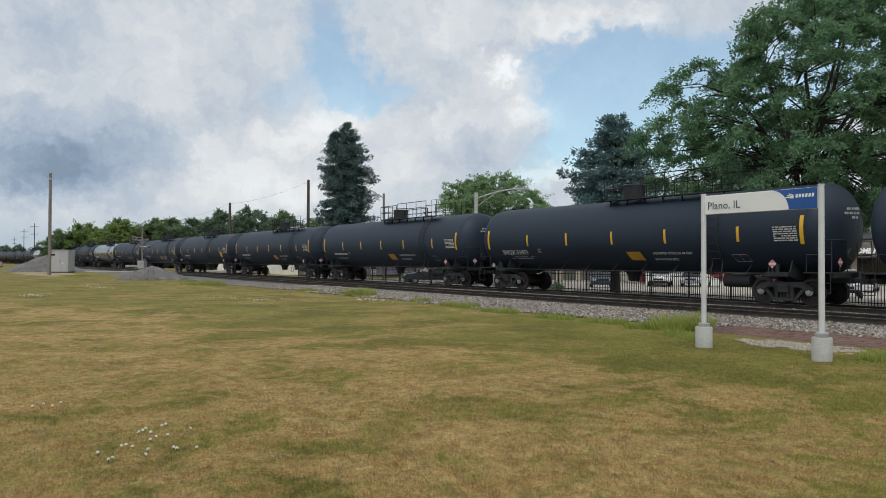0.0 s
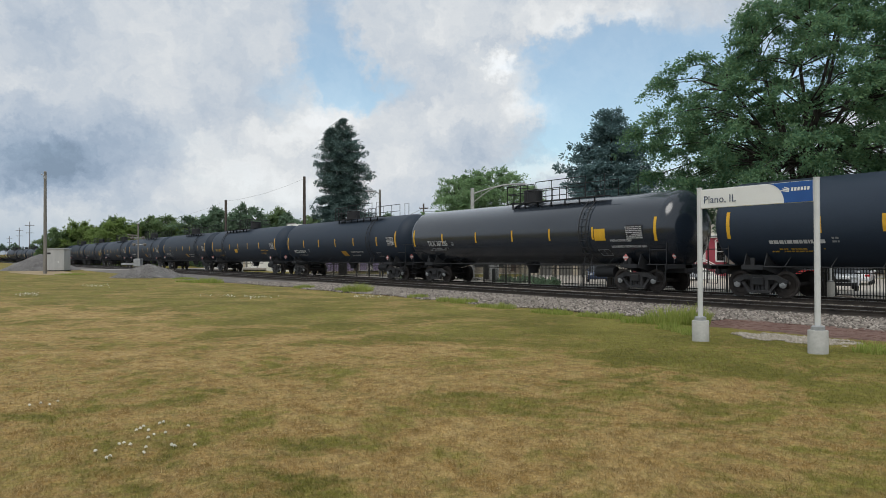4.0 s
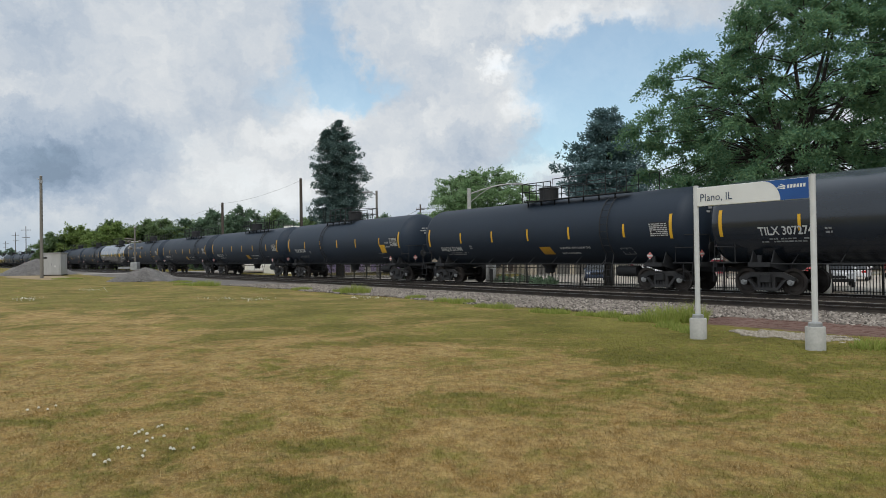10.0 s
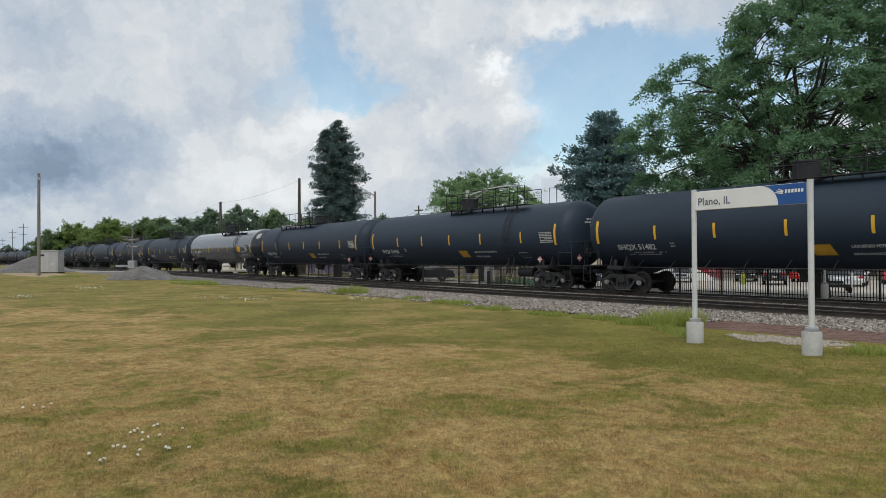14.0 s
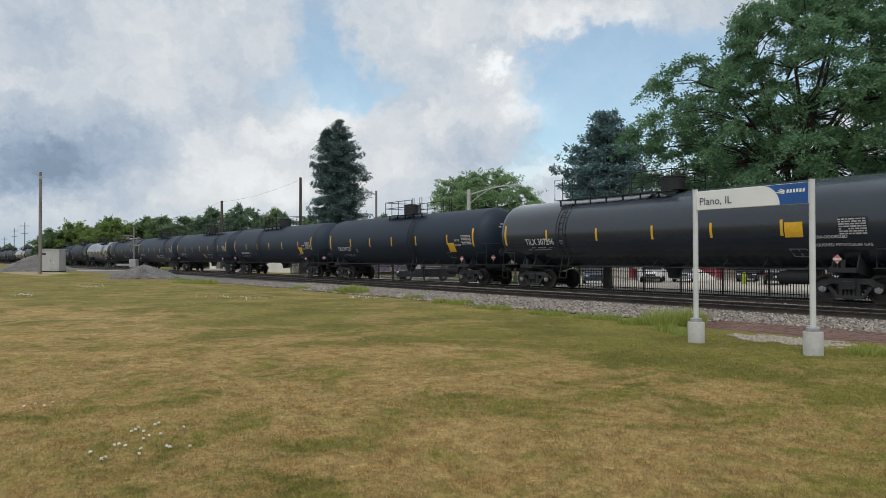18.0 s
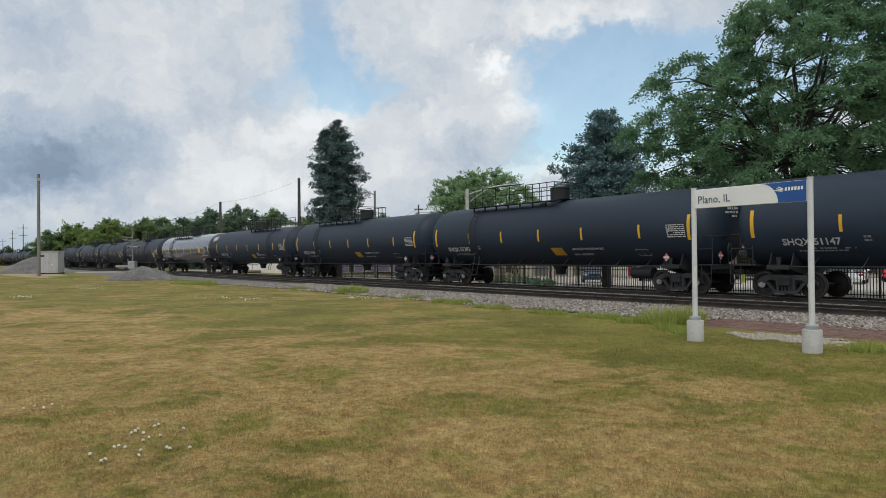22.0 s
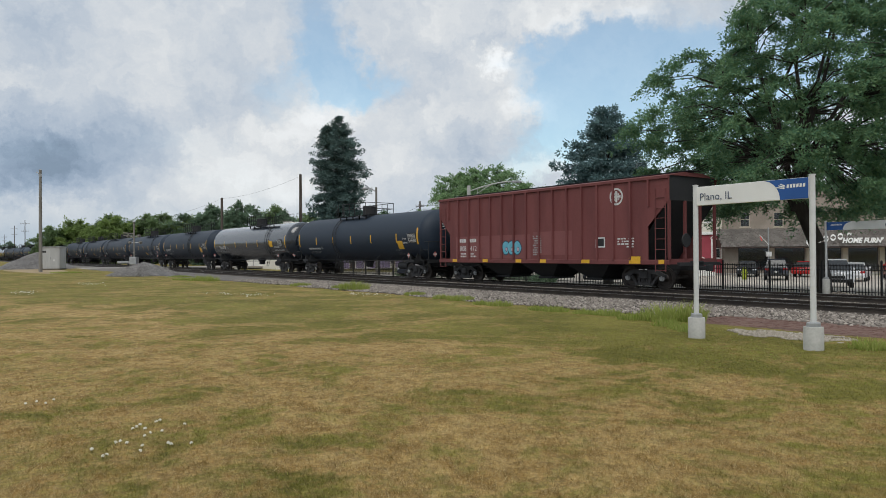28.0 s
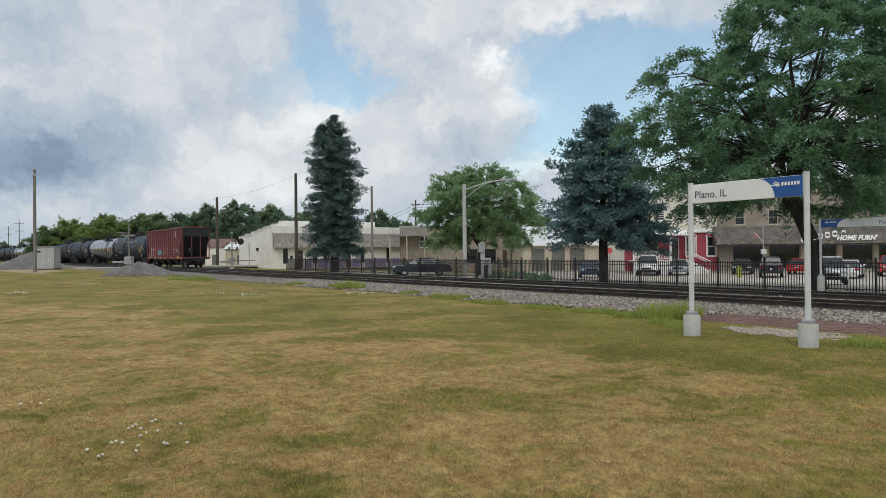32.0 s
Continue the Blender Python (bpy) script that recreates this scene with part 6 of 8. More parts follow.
def street_lamp(at, h, r, mat, arm, rise, label, truss=False):
    p = thing("street_lamp", label, "street lamp", "street lamps", at=at)
    part("pole", Geo().tube((0, 0, -0.3), (0, 0, h), r, 14, r * 0.8), mat, p, smooth=True)
    a = Geo()
    n = 10
    s = 1 if arm > 0 else -1
    pts = [(arm * k / n, 0, h - 0.45 + rise * math.sin(math.pi / 2 * k / n)) for k in range(n + 1)]
    a.pipe(pts, 0.05, 8)
    if truss:
        a.pipe([(0, 0, h - 1.15)] + [(arm * k / n, 0, h - 1.15 + (rise + 0.66) * math.sin(math.pi / 2 * min(1, k / (n * 0.78)))) for k in range(1, 8)], 0.03, 8)
        for k in (2, 4):
            a.tube(pts[k], (arm * k / n, 0, h - 1.15 + (rise + 0.66) * math.sin(math.pi / 2 * k / (n * 0.78))), 0.02, 6)
    part("arm", a, mat if truss else GALV, p, smooth=True)
    tip = pts[-1]
    part("lamp_head", Geo().cbox(tip[0] - 0.1 * s if s > 0 else tip[0] - 0.65, tip[0] + 0.65 if s > 0 else tip[0] + 0.1, -0.13, 0.13, tip[2] - 0.10, tip[2] + 0.06, 0.04), GALV, p)
    return p


street_lamp(pose(-44.2, 33.0, -0.45, 0, 0, HEADING), 7.15, 0.17, PALE_POLE, 3.4, 0.75, "pale concrete street lamp with a long truss arm", True)
street_lamp(pose(-58.5, 33.0, -0.4, 0, 0, HEADING), 8.1, 0.12, GREY_POLE, -0.7, 0.36, "grey street lamp with a short curved arm")
street_lamp(in_town(-1.9, 103, -0.7), 7.9, 0.12, GALV, -1.6, 0.5, "thin metal street lamp down the side street")


def cross_pole(at, h, arms, label):
    p = thing("power_pole", label, "power pole", "power poles", at=at)
    part("shaft", Geo().tube((0, 0, -0.5), (0, 0, h), 0.16, 8, 0.11), WOOD_POLE, p, smooth=True)
    for z, w in arms:
        bar = part("crossarm", Geo().cbox(-w / 2, w / 2, -0.06, 0.06, z - 0.06, z + 0.06, 0.01), WOOD_POLE, p)
        for k in (-0.46, -0.2, 0.2, 0.46):
            part("insulator", Geo().spin([(0, 0.05), (0.14, 0.06), (0.2, 0.03)], 8, pose(k * w, 0, z + 0.06)), CABINET, bar, smooth=True)
    return p


cross_pole(in_town(-137.0, 233, -0.6), 13.8, ((12.6, 3.0), (10.2, 2.4)), "wooden power pole with crossarms beyond the gravel")
cross_pole(in_town(-176.0, 292, -0.6), 14.4, ((13.2, 3.0), (11.0, 2.4)), "wooden power pole with crossarms beyond the gravel")
cross_pole(in_town(-233.0, 378, -0.6), 13.5, ((12.2, 3.2), (10.2, 2.6)), "wooden power pole with crossarms beyond the gravel")
cross_pole(in_town(-4.0, 103, -0.7), 9.7, ((9.0, 1.2),), "wooden power pole in the side street")


def wire(a, b, sag, r=0.012):
    a, b = Vector(a), Vector(b)
    pts = [a.lerp(b, k / 12) - Vector((0, 0, sag * 4 * (k / 12) * (1 - k / 12))) for k in range(13)]
    tagged(new("overhead_wire", Geo().pipe(pts, r, 4).mesh("overhead_wire", BLACK)), "thin black overhead wire between poles", "wire", "overhead wires")


wire((-75.7, 33.0, 10.3), (-103.5, 33.0, 9.6), 0.45, 0.010)
wire((-103.5, 33.0, 9.6), (-160, 36, 9.4), 0.6, 0.010)
for dz in (0.0, -0.5):
    ax, ay = town(-4.0, 103)
    wire((ax, ay, 8.4 + dz), (-118, 62, 7.0 + dz), 0.8, 0.022)
    wire((ax, ay, 8.4 + dz), (-40, 84, 8.8 + dz), 0.8, 0.022)


def crossing_signal(at, label, arm=0.0):
    """Crossing mast with its pairs of lamps, hoods, cabinet and gate gear."""
    s = thing("crossing_signal", label, "crossing signal", "crossing signals", at=at)
    part("mast", Geo().tube((0, 0, 0), (0, 0, 4.6), 0.07, 10), GREY_POLE, s, smooth=True)
    part("base", Geo().cbox(-0.25, 0.25, -0.25, 0.25, 0, 0.25, 0.02), CONCRETE, s)
    part("bell", Geo().spin([(4.6, 0.14), (4.66, 0.16), (4.78, 0.05)], 12), GALV, s, smooth=True)
    for z, dx in ((3.35, 0.0), (2.75, 0.15)):
        bar = part("lamp_bar", Geo().tube((-0.55 + dx, 0, z), (0.55 + dx, 0, z), 0.035, 8), GALV, s)
        for k in (-0.5, 0.5):
            part("lamp", Geo().spin([(0, 0.15), (0.02, 0.15), (0.03, 0.10), (0.12, 0.08)], 16, pose(k + dx, -0.05, z, 90)).spin([(0.0, 0.10), (0.28, 0.09)], 12, pose(k + dx, -0.05, z + 0.02, 90)), GREY_POLE, bar, "grey hooded lamp")
    part("gate_box", Geo().cbox(-0.32, 0.32, -0.3, 0.3, 0.75, 1.45, 0.03), GALV, s, "grey gate machine box")
    part("counterweight", Geo().cbox(-1.5, -0.2, -0.22, -0.1, 0.85, 1.05, 0.02), GALV, s)
    if not arm:
        part("gate_arm", Geo().cbox(0.3, 3.0, -0.20, -0.15, 1.05, 1.16, 0.01), GREY_POLE, s, "weathered barrier arm")
        part("target", Geo().spin([(0, 0.42), (0.03, 0.42), (0.05, 0.2), (0.3, 0.16)], 20, pose(1.15, -0.1, 3.55, 90)), BLACK, s, "round black signal target", smooth=True)
        part("target_bracket", Geo().tube((0, 0, 3.4), (1.15, 0, 3.5), 0.04, 8), GALV, s)
    if arm:
        part("cantilever", Geo().tube((0, 0, 3.55), (arm, 0, 3.65), 0.05, 8).tube((0, 0, 3.2), (arm, 0, 3.45), 0.035, 8), GREY_POLE, s)
    return s


crossing_signal(pose(-70.5, 14.4, -0.05, 0, 0, 53), "grey crossing signal mast with hooded lamps and gate box", -1.0)
crossing_signal(pose(-92.8, 31.5, -0.4, 0, 0, 60), "grey crossing signal mast beyond the tracks", 0.0)


def signal_bungalow():
    b = thing("signal_cabinet", "large grey metal signal cabinet beside the gravel", "cabinet", at=pose(-91.2, 10.2, 0, 0, 0, 62))
    part("body", Geo().cbox(-0.96, 0.96, -0.9, 0.9, 0.12, 2.45, 0.02), CABINET, b)
    part("roof", Geo().cbox(-1.04, 1.04, -0.98, 0.98, 2.45, 2.56, 0.03), CABINET, b)
    part("skid", Geo().box(-1.05, 1.05, -0.8, 0.8, 0.0, 0.12), BLACK, b)
    d = part("door", Geo().cbox(-0.1, 0.85, -0.93, -0.905, 0.3, 2.3, 0.01), CABINET, b)
    part("handle", Geo().cbox(0.0, 0.06, -0.98, -0.93, 1.15, 1.4, 0.01), GALV, d)
    part("notice", Geo().box(0.3, 0.45, -0.938, -0.932, 0.95, 1.15), PAINT_W, d)
    part("vent", Geo().box(-0.85, -0.45, -0.912, -0.9, 1.9, 2.1), BLACK, b)


signal_bungalow()


def rail_box():
    """Switch gear by the fence: a pale tall box on a post, smaller boxes, a black bin."""
    b = thing("electric_cabinet", "pale grey electric cabinet and meter by the fence", "cabinet", at=pose(-41.5, 32.7, -0.42, 0, 0, 40))
    part("meter_post", Geo().cbox(-0.22, 0.06, -0.10, 0.10, 0.0, 2.65, 0.01), CABINET, b)
    part("cabinet_body", Geo().cbox(0.07, 0.52, -0.2, 0.2, 0.0, 1.5, 0.02), CABINET, b)
    part("meter", Geo().cbox(-0.35, 0.0, -0.2, -0.12, 1.9, 2.6, 0.02), GALV, b)
    part("bollard", Geo().tube((0.3, -0.7, 0), (0.3, -0.7, 1.0), 0.14, 12), BLACK, b)


rail_box()


def notice_sign(at, h, w, hh, mat, label):
    s = thing("street_sign", label, "street sign", "street signs", at=at)
    part("post", Geo().tube((0, 0, -0.2), (0, 0, h), 0.03, 8), GALV, s)
    part("plate", Geo().cbox(-w / 2, w / 2, -0.045, -0.032, h - hh, h, 0.004), mat, s)


notice_sign(in_town(-9.4, 79, -0.5), 2.1, 0.55, 0.7, PALE_POLE, "small grey sign on a post by the spruce")


def stop_sign(at, h, mat, label):
    s = thing("stop_sign", label, "street sign", "street signs", at=at)
    part("post", Geo().box(-0.025, 0.025, -0.02, 0.02, -0.2, h + 0.3), GALV, s)
    n = 8
    part("plate", Geo().prism([(0.30 * math.cos(math.pi * (k + 0.5) / 4), h + 0.30 * math.sin(math.pi * (k + 0.5) / 4)) for k in range(n)], -0.035, -0.028), mat, s)


stop_sign(in_town(-3.15, 76, -0.5), 1.85, GREY_POLE, "grey back of an eight-sided stop sign")
stop_sign(in_town(16.0, 70, -0.62), 2.15, PAINT_R, "red eight-sided stop sign beside the street")


# ---- the street and its buildings ----
PAVING = surface("pale_concrete_paving", (0.38, 0.34, 0.29), (0.47, 0.43, 0.37), 0.5, 0.9, 0, 30, 0.3, 0.2, 0.006)
DIRT = surface("sandy_bare_earth", (0.27, 0.20, 0.115), (0.38, 0.29, 0.17), 0.35, 0.95, 0, 20, 0.5, 0.4, 0.02)
ROAD = surface("dusty_crossing_road", (0.27, 0.25, 0.225), (0.36, 0.33, 0.30), 0.5, 0.9, 0, 30, 0.3, 0.2, 0.006)
SHAKE = surface("grey_wood_shakes", (0.27, 0.25, 0.225), (0.37, 0.35, 0.32), 1.2, 0.9, 0, 25, 0.5, 0.3, 0.01, None, None, 0.25, (1, 1, 1), 0.35)
SHAKE_DARK = surface("dark_weathered_shakes", (0.105, 0.095, 0.085), (0.165, 0.15, 0.135), 1.2, 0.9, 0, 25, 0.5, 0.3, 0.01, None, None, 0.25, (1, 1, 1), 0.45)
STUCCO = surface("cream_white_stucco", (0.76, 0.74, 0.67), (0.84, 0.82, 0.75), 0.5, 0.9, 0, 30, 0.2, 0.15, 0.006)
LILAC = surface("lilac_painted_wall", (0.38, 0.30, 0.55), (0.46, 0.38, 0.62), 0.7, 0.8, 0, 30, 0.2, 0.1)
TANBRICK = surface("tan_brick", (0.25, 0.212, 0.172), (0.33, 0.285, 0.238), 0.7, 0.9, 0, 14, 0.5, 0.3, 0.01)
REDWALL = surface("raspberry_red_wall", (0.30, 0.048, 0.068), (0.37, 0.066, 0.088), 0.6, 0.8, 0, 30, 0.25, 0.15)
CREAM = surface("cream_siding", (0.66, 0.63, 0.53), (0.74, 0.71, 0.62), 0.6, 0.8, 0, 30, 0.15, 0.1)
TANWALL = surface("tan_block_wall", (0.42, 0.37, 0.29), (0.51, 0.455, 0.36), 0.6, 0.9, 0, 25, 0.25, 0.15)
ROOF_W = surface("white_metal_roof", (0.58, 0.60, 0.61), (0.68, 0.70, 0.70), 0.4, 0.5, 0, 30, 0.12, 0.05, 0.01, None, None, 0.4, (0.3, 3, 1))
ROOF_G = surface("grey_flat_roof", (0.20, 0.20, 0.20), (0.28, 0.28, 0.27), 0.6, 0.9, 0, 20, 0.3, 0.2)
BROWN_ROOF = surface("brown_shed_roof", (0.13, 0.075, 0.06), (0.19, 0.115, 0.095), 0.6, 0.8, 0, 20, 0.3, 0.2)
DOOR_GREY = surface("grey_roller_door", (0.12, 0.115, 0.105), (0.17, 0.165, 0.15), 0.8, 0.6, 0, 30, 0.2, 0.1)
TRIM = surface("white_trim_paint", (0.76, 0.76, 0.73), (0.83, 0.83, 0.80), 1.5, 0.6, 0, 40, 0.12, 0.05)
SIGN_W = surface("bright_white_sign_paint", (0.86, 0.86, 0.84), (0.90, 0.90, 0.88), 1.5, 0.5, 0, 40, 0.05, 0.02)
DARKWOOD = surface("dark_brown_door", (0.05, 0.03, 0.022), (0.085, 0.05, 0.038), 1.5, 0.6, 0, 30, 0.3, 0.1)


def glass_material():
    mt = bpy.data.materials.new("window_glass")
    mt.use_nodes = True
    t = Tree(mt.node_tree)
    wob = t.n("ShaderNodeBump", {"Strength": 0.05, "Distance": 0.02, "Height": t.noise(t.n("ShaderNodeTexCoord").outputs["Object"], 1.5)})
    bsdf = t.n("ShaderNodeBsdfPrincipled", {"Base Color": (0.14, 0.155, 0.155, 1), "Roughness": 0.03, "Transmission Weight": 0.85, "IOR": 1.45, "Normal": wob.outputs[0]})
    t.n("ShaderNodeOutputMaterial", {"Surface": bsdf.outputs[0]})
    return mt


GLASS = glass_material()


def sheet(name, pts, z, material, label, category):
    """A thin paved sheet over the ground."""
    n = len(pts)
    g = Geo().add([(x, y, z) for x, y in pts] + [(x, y, z - 0.2) for x, y in pts], [tuple(range(n)), tuple(range(2 * n - 1, n - 1, -1))] + [(i, n + i, n + (i + 1) % n, (i + 1) % n) for i in range(n)])
    tagged(new(name, g.mesh(name, material)), label, category, "", "structure")


def paved(name, spots, lift, material, label, category):
    """A paved surface that follows the fall of the ground: a grid of corners, and rows of it."""
    g = Geo()
    rows, cols = len(spots), len(spots[0])
    for d in (lift, lift - 0.25):
        g.v += [(x, y, ground_z(x, y) + d) for row in spots for x, y in row]
    top = [(j * cols + i, j * cols + i + 1, (j + 1) * cols + i + 1, (j + 1) * cols + i) for j in range(rows - 1) for i in range(cols - 1)]
    n = rows * cols
    rim = [i for i in range(cols)] + [j * cols + cols - 1 for j in range(1, rows)] + [(rows - 1) * cols + i for i in range(cols - 2, -1, -1)] + [j * cols for j in range(rows - 2, 0, -1)]
    g.f = top + [tuple(n + i for i in reversed(f)) for f in top] + [(p, n + p, n + q, q) for p, q in zip(rim, rim[1:] + rim[:1])]
    tagged(new(name, g.mesh(name, material)), label, category, "", "structure")


paved("pavement", [[(x, y) for x in np.arange(-76, 61, 3.4)] for y in (32.2, 34, 36, 38, 40, 43, 46)], 0.03, PAVING, "pale concrete parking apron behind the fence", "pavement")
paved("road", [[(x, y) for x in np.arange(-62, 61, 3.4)] for y in (46.01, 48, 50, 54, 59, 66, 75)], 0.02, PAVING, "dusty pale street in front of the shops", "road")
sheet("crossing_road", [(-104, -40), (-94, -40), (-96, 70), (-106, 70)], -0.035, ROAD, "pale dusty road over the crossing", "road")
sheet("dirt_patch", [(-93, 5.4), (-86, 5.3), (-80, 6.0), (-74, 6.6), (-70, 7.6), (-72, 9.2), (-80, 10.2), (-90, 10.6), (-96, 7.2)], 0.010, DIRT, "sandy bare earth around the gravel heap", "bare earth")
sheet("gravel_path", [(-95, 8.0), (-62, 11.5), (-40, 14.4), (-40, 15.2), (-62, 16.0), (-95, 19.0)], -0.015, STONE_A, "pale dusty gravel strip beside the tracks", "gravel path")


def cells(w, h, holes, t=0.22):
    """A wall of w by h in the x-z plane, its outer face at y = 0, with holes (x0, x1, z0, z1) right through it."""
    xs = sorted({0.0, w, *[v for o in holes for v in o[:2]]})
    zs = sorted({0.0, h, *[v for o in holes for v in o[2:4]]})
    nx, nz = len(xs), len(zs)

    def solid(i, j):
        if not (0 <= i < nx - 1 and 0 <= j < nz - 1):
            return False
        x, z = (xs[i] + xs[i + 1]) / 2, (zs[j] + zs[j + 1]) / 2
        return not any(o[0] < x < o[1] and o[2] < z < o[3] for o in holes)

    g = Geo()
    g.v = [(x, y, z) for y in (0.0, t) for z in zs for x in xs]
    at = lambda i, j, k: k * nx * nz + j * nx + i
    for i in range(nx - 1):
        for j in range(nz - 1):
            if solid(i, j):
                g.f.append((at(i, j, 0), at(i + 1, j, 0), at(i + 1, j + 1, 0), at(i, j + 1, 0)))
                g.f.append((at(i, j, 1), at(i, j + 1, 1), at(i + 1, j + 1, 1), at(i + 1, j, 1)))
                for di, dj, p, q in ((-1, 0, (i, j), (i, j + 1)), (1, 0, (i + 1, j + 1), (i + 1, j)), (0, -1, (i + 1, j), (i, j)), (0, 1, (i, j + 1), (i + 1, j + 1))):
                    if not solid(i + di, j + dj):
                        g.f.append((at(*p, 0), at(*q, 0), at(*q, 1), at(*p, 1)))
    used = sorted({i for f in g.f for i in f})
    index = {i: k for k, i in enumerate(used)}
    g.v, g.f = [g.v[i] for i in used], [tuple(index[i] for i in f) for f in g.f]
    return g


def window_in(parent, hole, frame_mat, mullion=True, sill=True, arched=False):
    x0, x1, z0, z1 = hole
    f = Geo()
    k = 0.07
    f.box(x0, x0 + k, 0.03, 0.12, z0, z1).box(x1 - k, x1, 0.03, 0.12, z0, z1).box(x0, x1, 0.03, 0.12, z0, z0 + k).box(x0, x1, 0.03, 0.12, z1 - k, z1)
    win = part("window", f, frame_mat, parent)
    if mullion:
        part("mullion", Geo().box(x0 + k, x1 - k, 0.04, 0.10, (z0 + z1) / 2 - 0.03, (z0 + z1) / 2 + 0.03), frame_mat, win)
    part("pane", Geo().box(x0 + k, x1 - k, 0.07, 0.08, z0 + k, z1 - k), GLASS, win)
    if sill:
        part("sill", Geo().cbox(x0 - 0.08, x1 + 0.08, -0.07, 0.05, z0 - 0.09, z0, 0.01), frame_mat, win)
    if arched:
        a = Geo()
        cx, r = (x0 + x1) / 2, (x1 - x0) / 2 + 0.1
        for i in range(10):
            p, q = math.pi * i / 10, math.pi * (i + 1) / 10
            a.add([(cx + (r + d) * math.cos(u), -0.05, z1 + 0.55 * (r + d) * math.sin(u)) for d, u in ((0, p), (0.1, p), (0.1, q), (0, q))], [(0, 1, 2, 3)])
        a.box(x0 - 0.13, x0 - 0.03, -0.05, 0.0, z0, z1).box(x1 + 0.03, x1 + 0.13, -0.05, 0.0, z0, z1)
        part("arch_trim", a, TRIM, win)


def door_in(parent, hole, mat, glazed=False, y=0.08):
    x0, x1, z0, z1 = hole
    d = part("door", Geo().cbox(x0 + 0.03, x1 - 0.03, y, y + 0.05, z0, z1 - 0.03, 0.008), mat, parent)
    part("door_frame", Geo().box(x0, x0 + 0.05, y - 0.05, y + 0.08, z0, z1).box(x1 - 0.05, x1, y - 0.05, y + 0.08, z0, z1).box(x0, x1, y - 0.05, y + 0.08, z1 - 0.05, z1), TRIM, parent)
    part("handle", Geo().tube((x1 - 0.15, y - 0.06, z0 + 1.0), (x1 - 0.15, y, z0 + 1.0), 0.025, 8), GALV, d)
    if glazed:
        part("pane", Geo().box(x0 + 0.2, x1 - 0.2, y - 0.008, y - 0.002, z0 + 0.9, z1 - 0.25), GLASS, d)


def shell(parent, w, h, depth, mat, roof_mat, t=0.22, parapet=0.25):
    """Side walls, back wall and roof behind a front wall of w by h."""
    for x in (0.0, w - t):
        part("side_wall", Geo().box(x, x + t, t, depth, 0, h), mat, parent)
    part("back_wall", Geo().box(t, w - t, depth - t, depth, 0, h), mat, parent)
    part("roof", Geo().box(t, w - t, t, depth - t, h - parapet - 0.15, h - parapet), roof_mat, parent)
    part("foundation", Geo().box(0.01, w - 0.01, 0.01, depth - 0.01, -0.45, -0.004), CONCRETE, parent)
    part("floor_slab", Geo().box(t, w - t, t, depth - t, 0.0, 0.04), ROOF_G, parent)


def shakes(parent, x0, x1, z0, z1, out, rows, seed, y=0.0, name="shingle", limit=300, mat=None):
    """A sloped skirt of wood shakes in courses, each shake a piece of its own."""
    rnd = random.Random(seed)
    rest, count = Geo(), 0
    slope = math.degrees(math.atan2(out, z1 - z0))
    hgt = math.hypot(out, z1 - z0) / rows
    part("skirt_deck", Geo().add([(x0, y - out, z0), (x1, y - out, z0), (x1, y, z1), (x0, y, z1), (x0, y, z0), (x1, y, z0)], [(0, 1, 2, 3), (0, 4, 5, 1), (0, 3, 4), (1, 5, 2)]), DARKWOOD, parent)
    unit_g = Geo().cbox(-0.14, 0.14, -0.03, 0.0, 0.0, hgt * 1.25, 0.004).mesh(name, mat or SHAKE)
    for r in range(rows):
        f = r / rows
        yy, zz = y - out * (1 - f) - 0.012, z0 + (z1 - z0) * f
        x = x0 + 0.14 * (r % 2)
        while x < x1:
            lift = rnd.uniform(-3.5, 1.5)
            m = pose(x + rnd.uniform(-0.03, 0.03), yy - 0.01, zz + rnd.uniform(-0.03, 0.03), -slope + lift)
            if count < limit:
                part(name, unit_g, None, parent, at=m)
                count += 1
            else:
                rest.box(-0.135, 0.135, -0.03, 0.0, 0.0, hgt * 1.25, m)
            x += 0.30
    if rest.v:
        tagged(part(name + "s", rest, mat or SHAKE, parent), kind="stuff")


def house(at, label, name="shop_building"):
    return thing(name, label, "building", "buildings of the street", at=at)


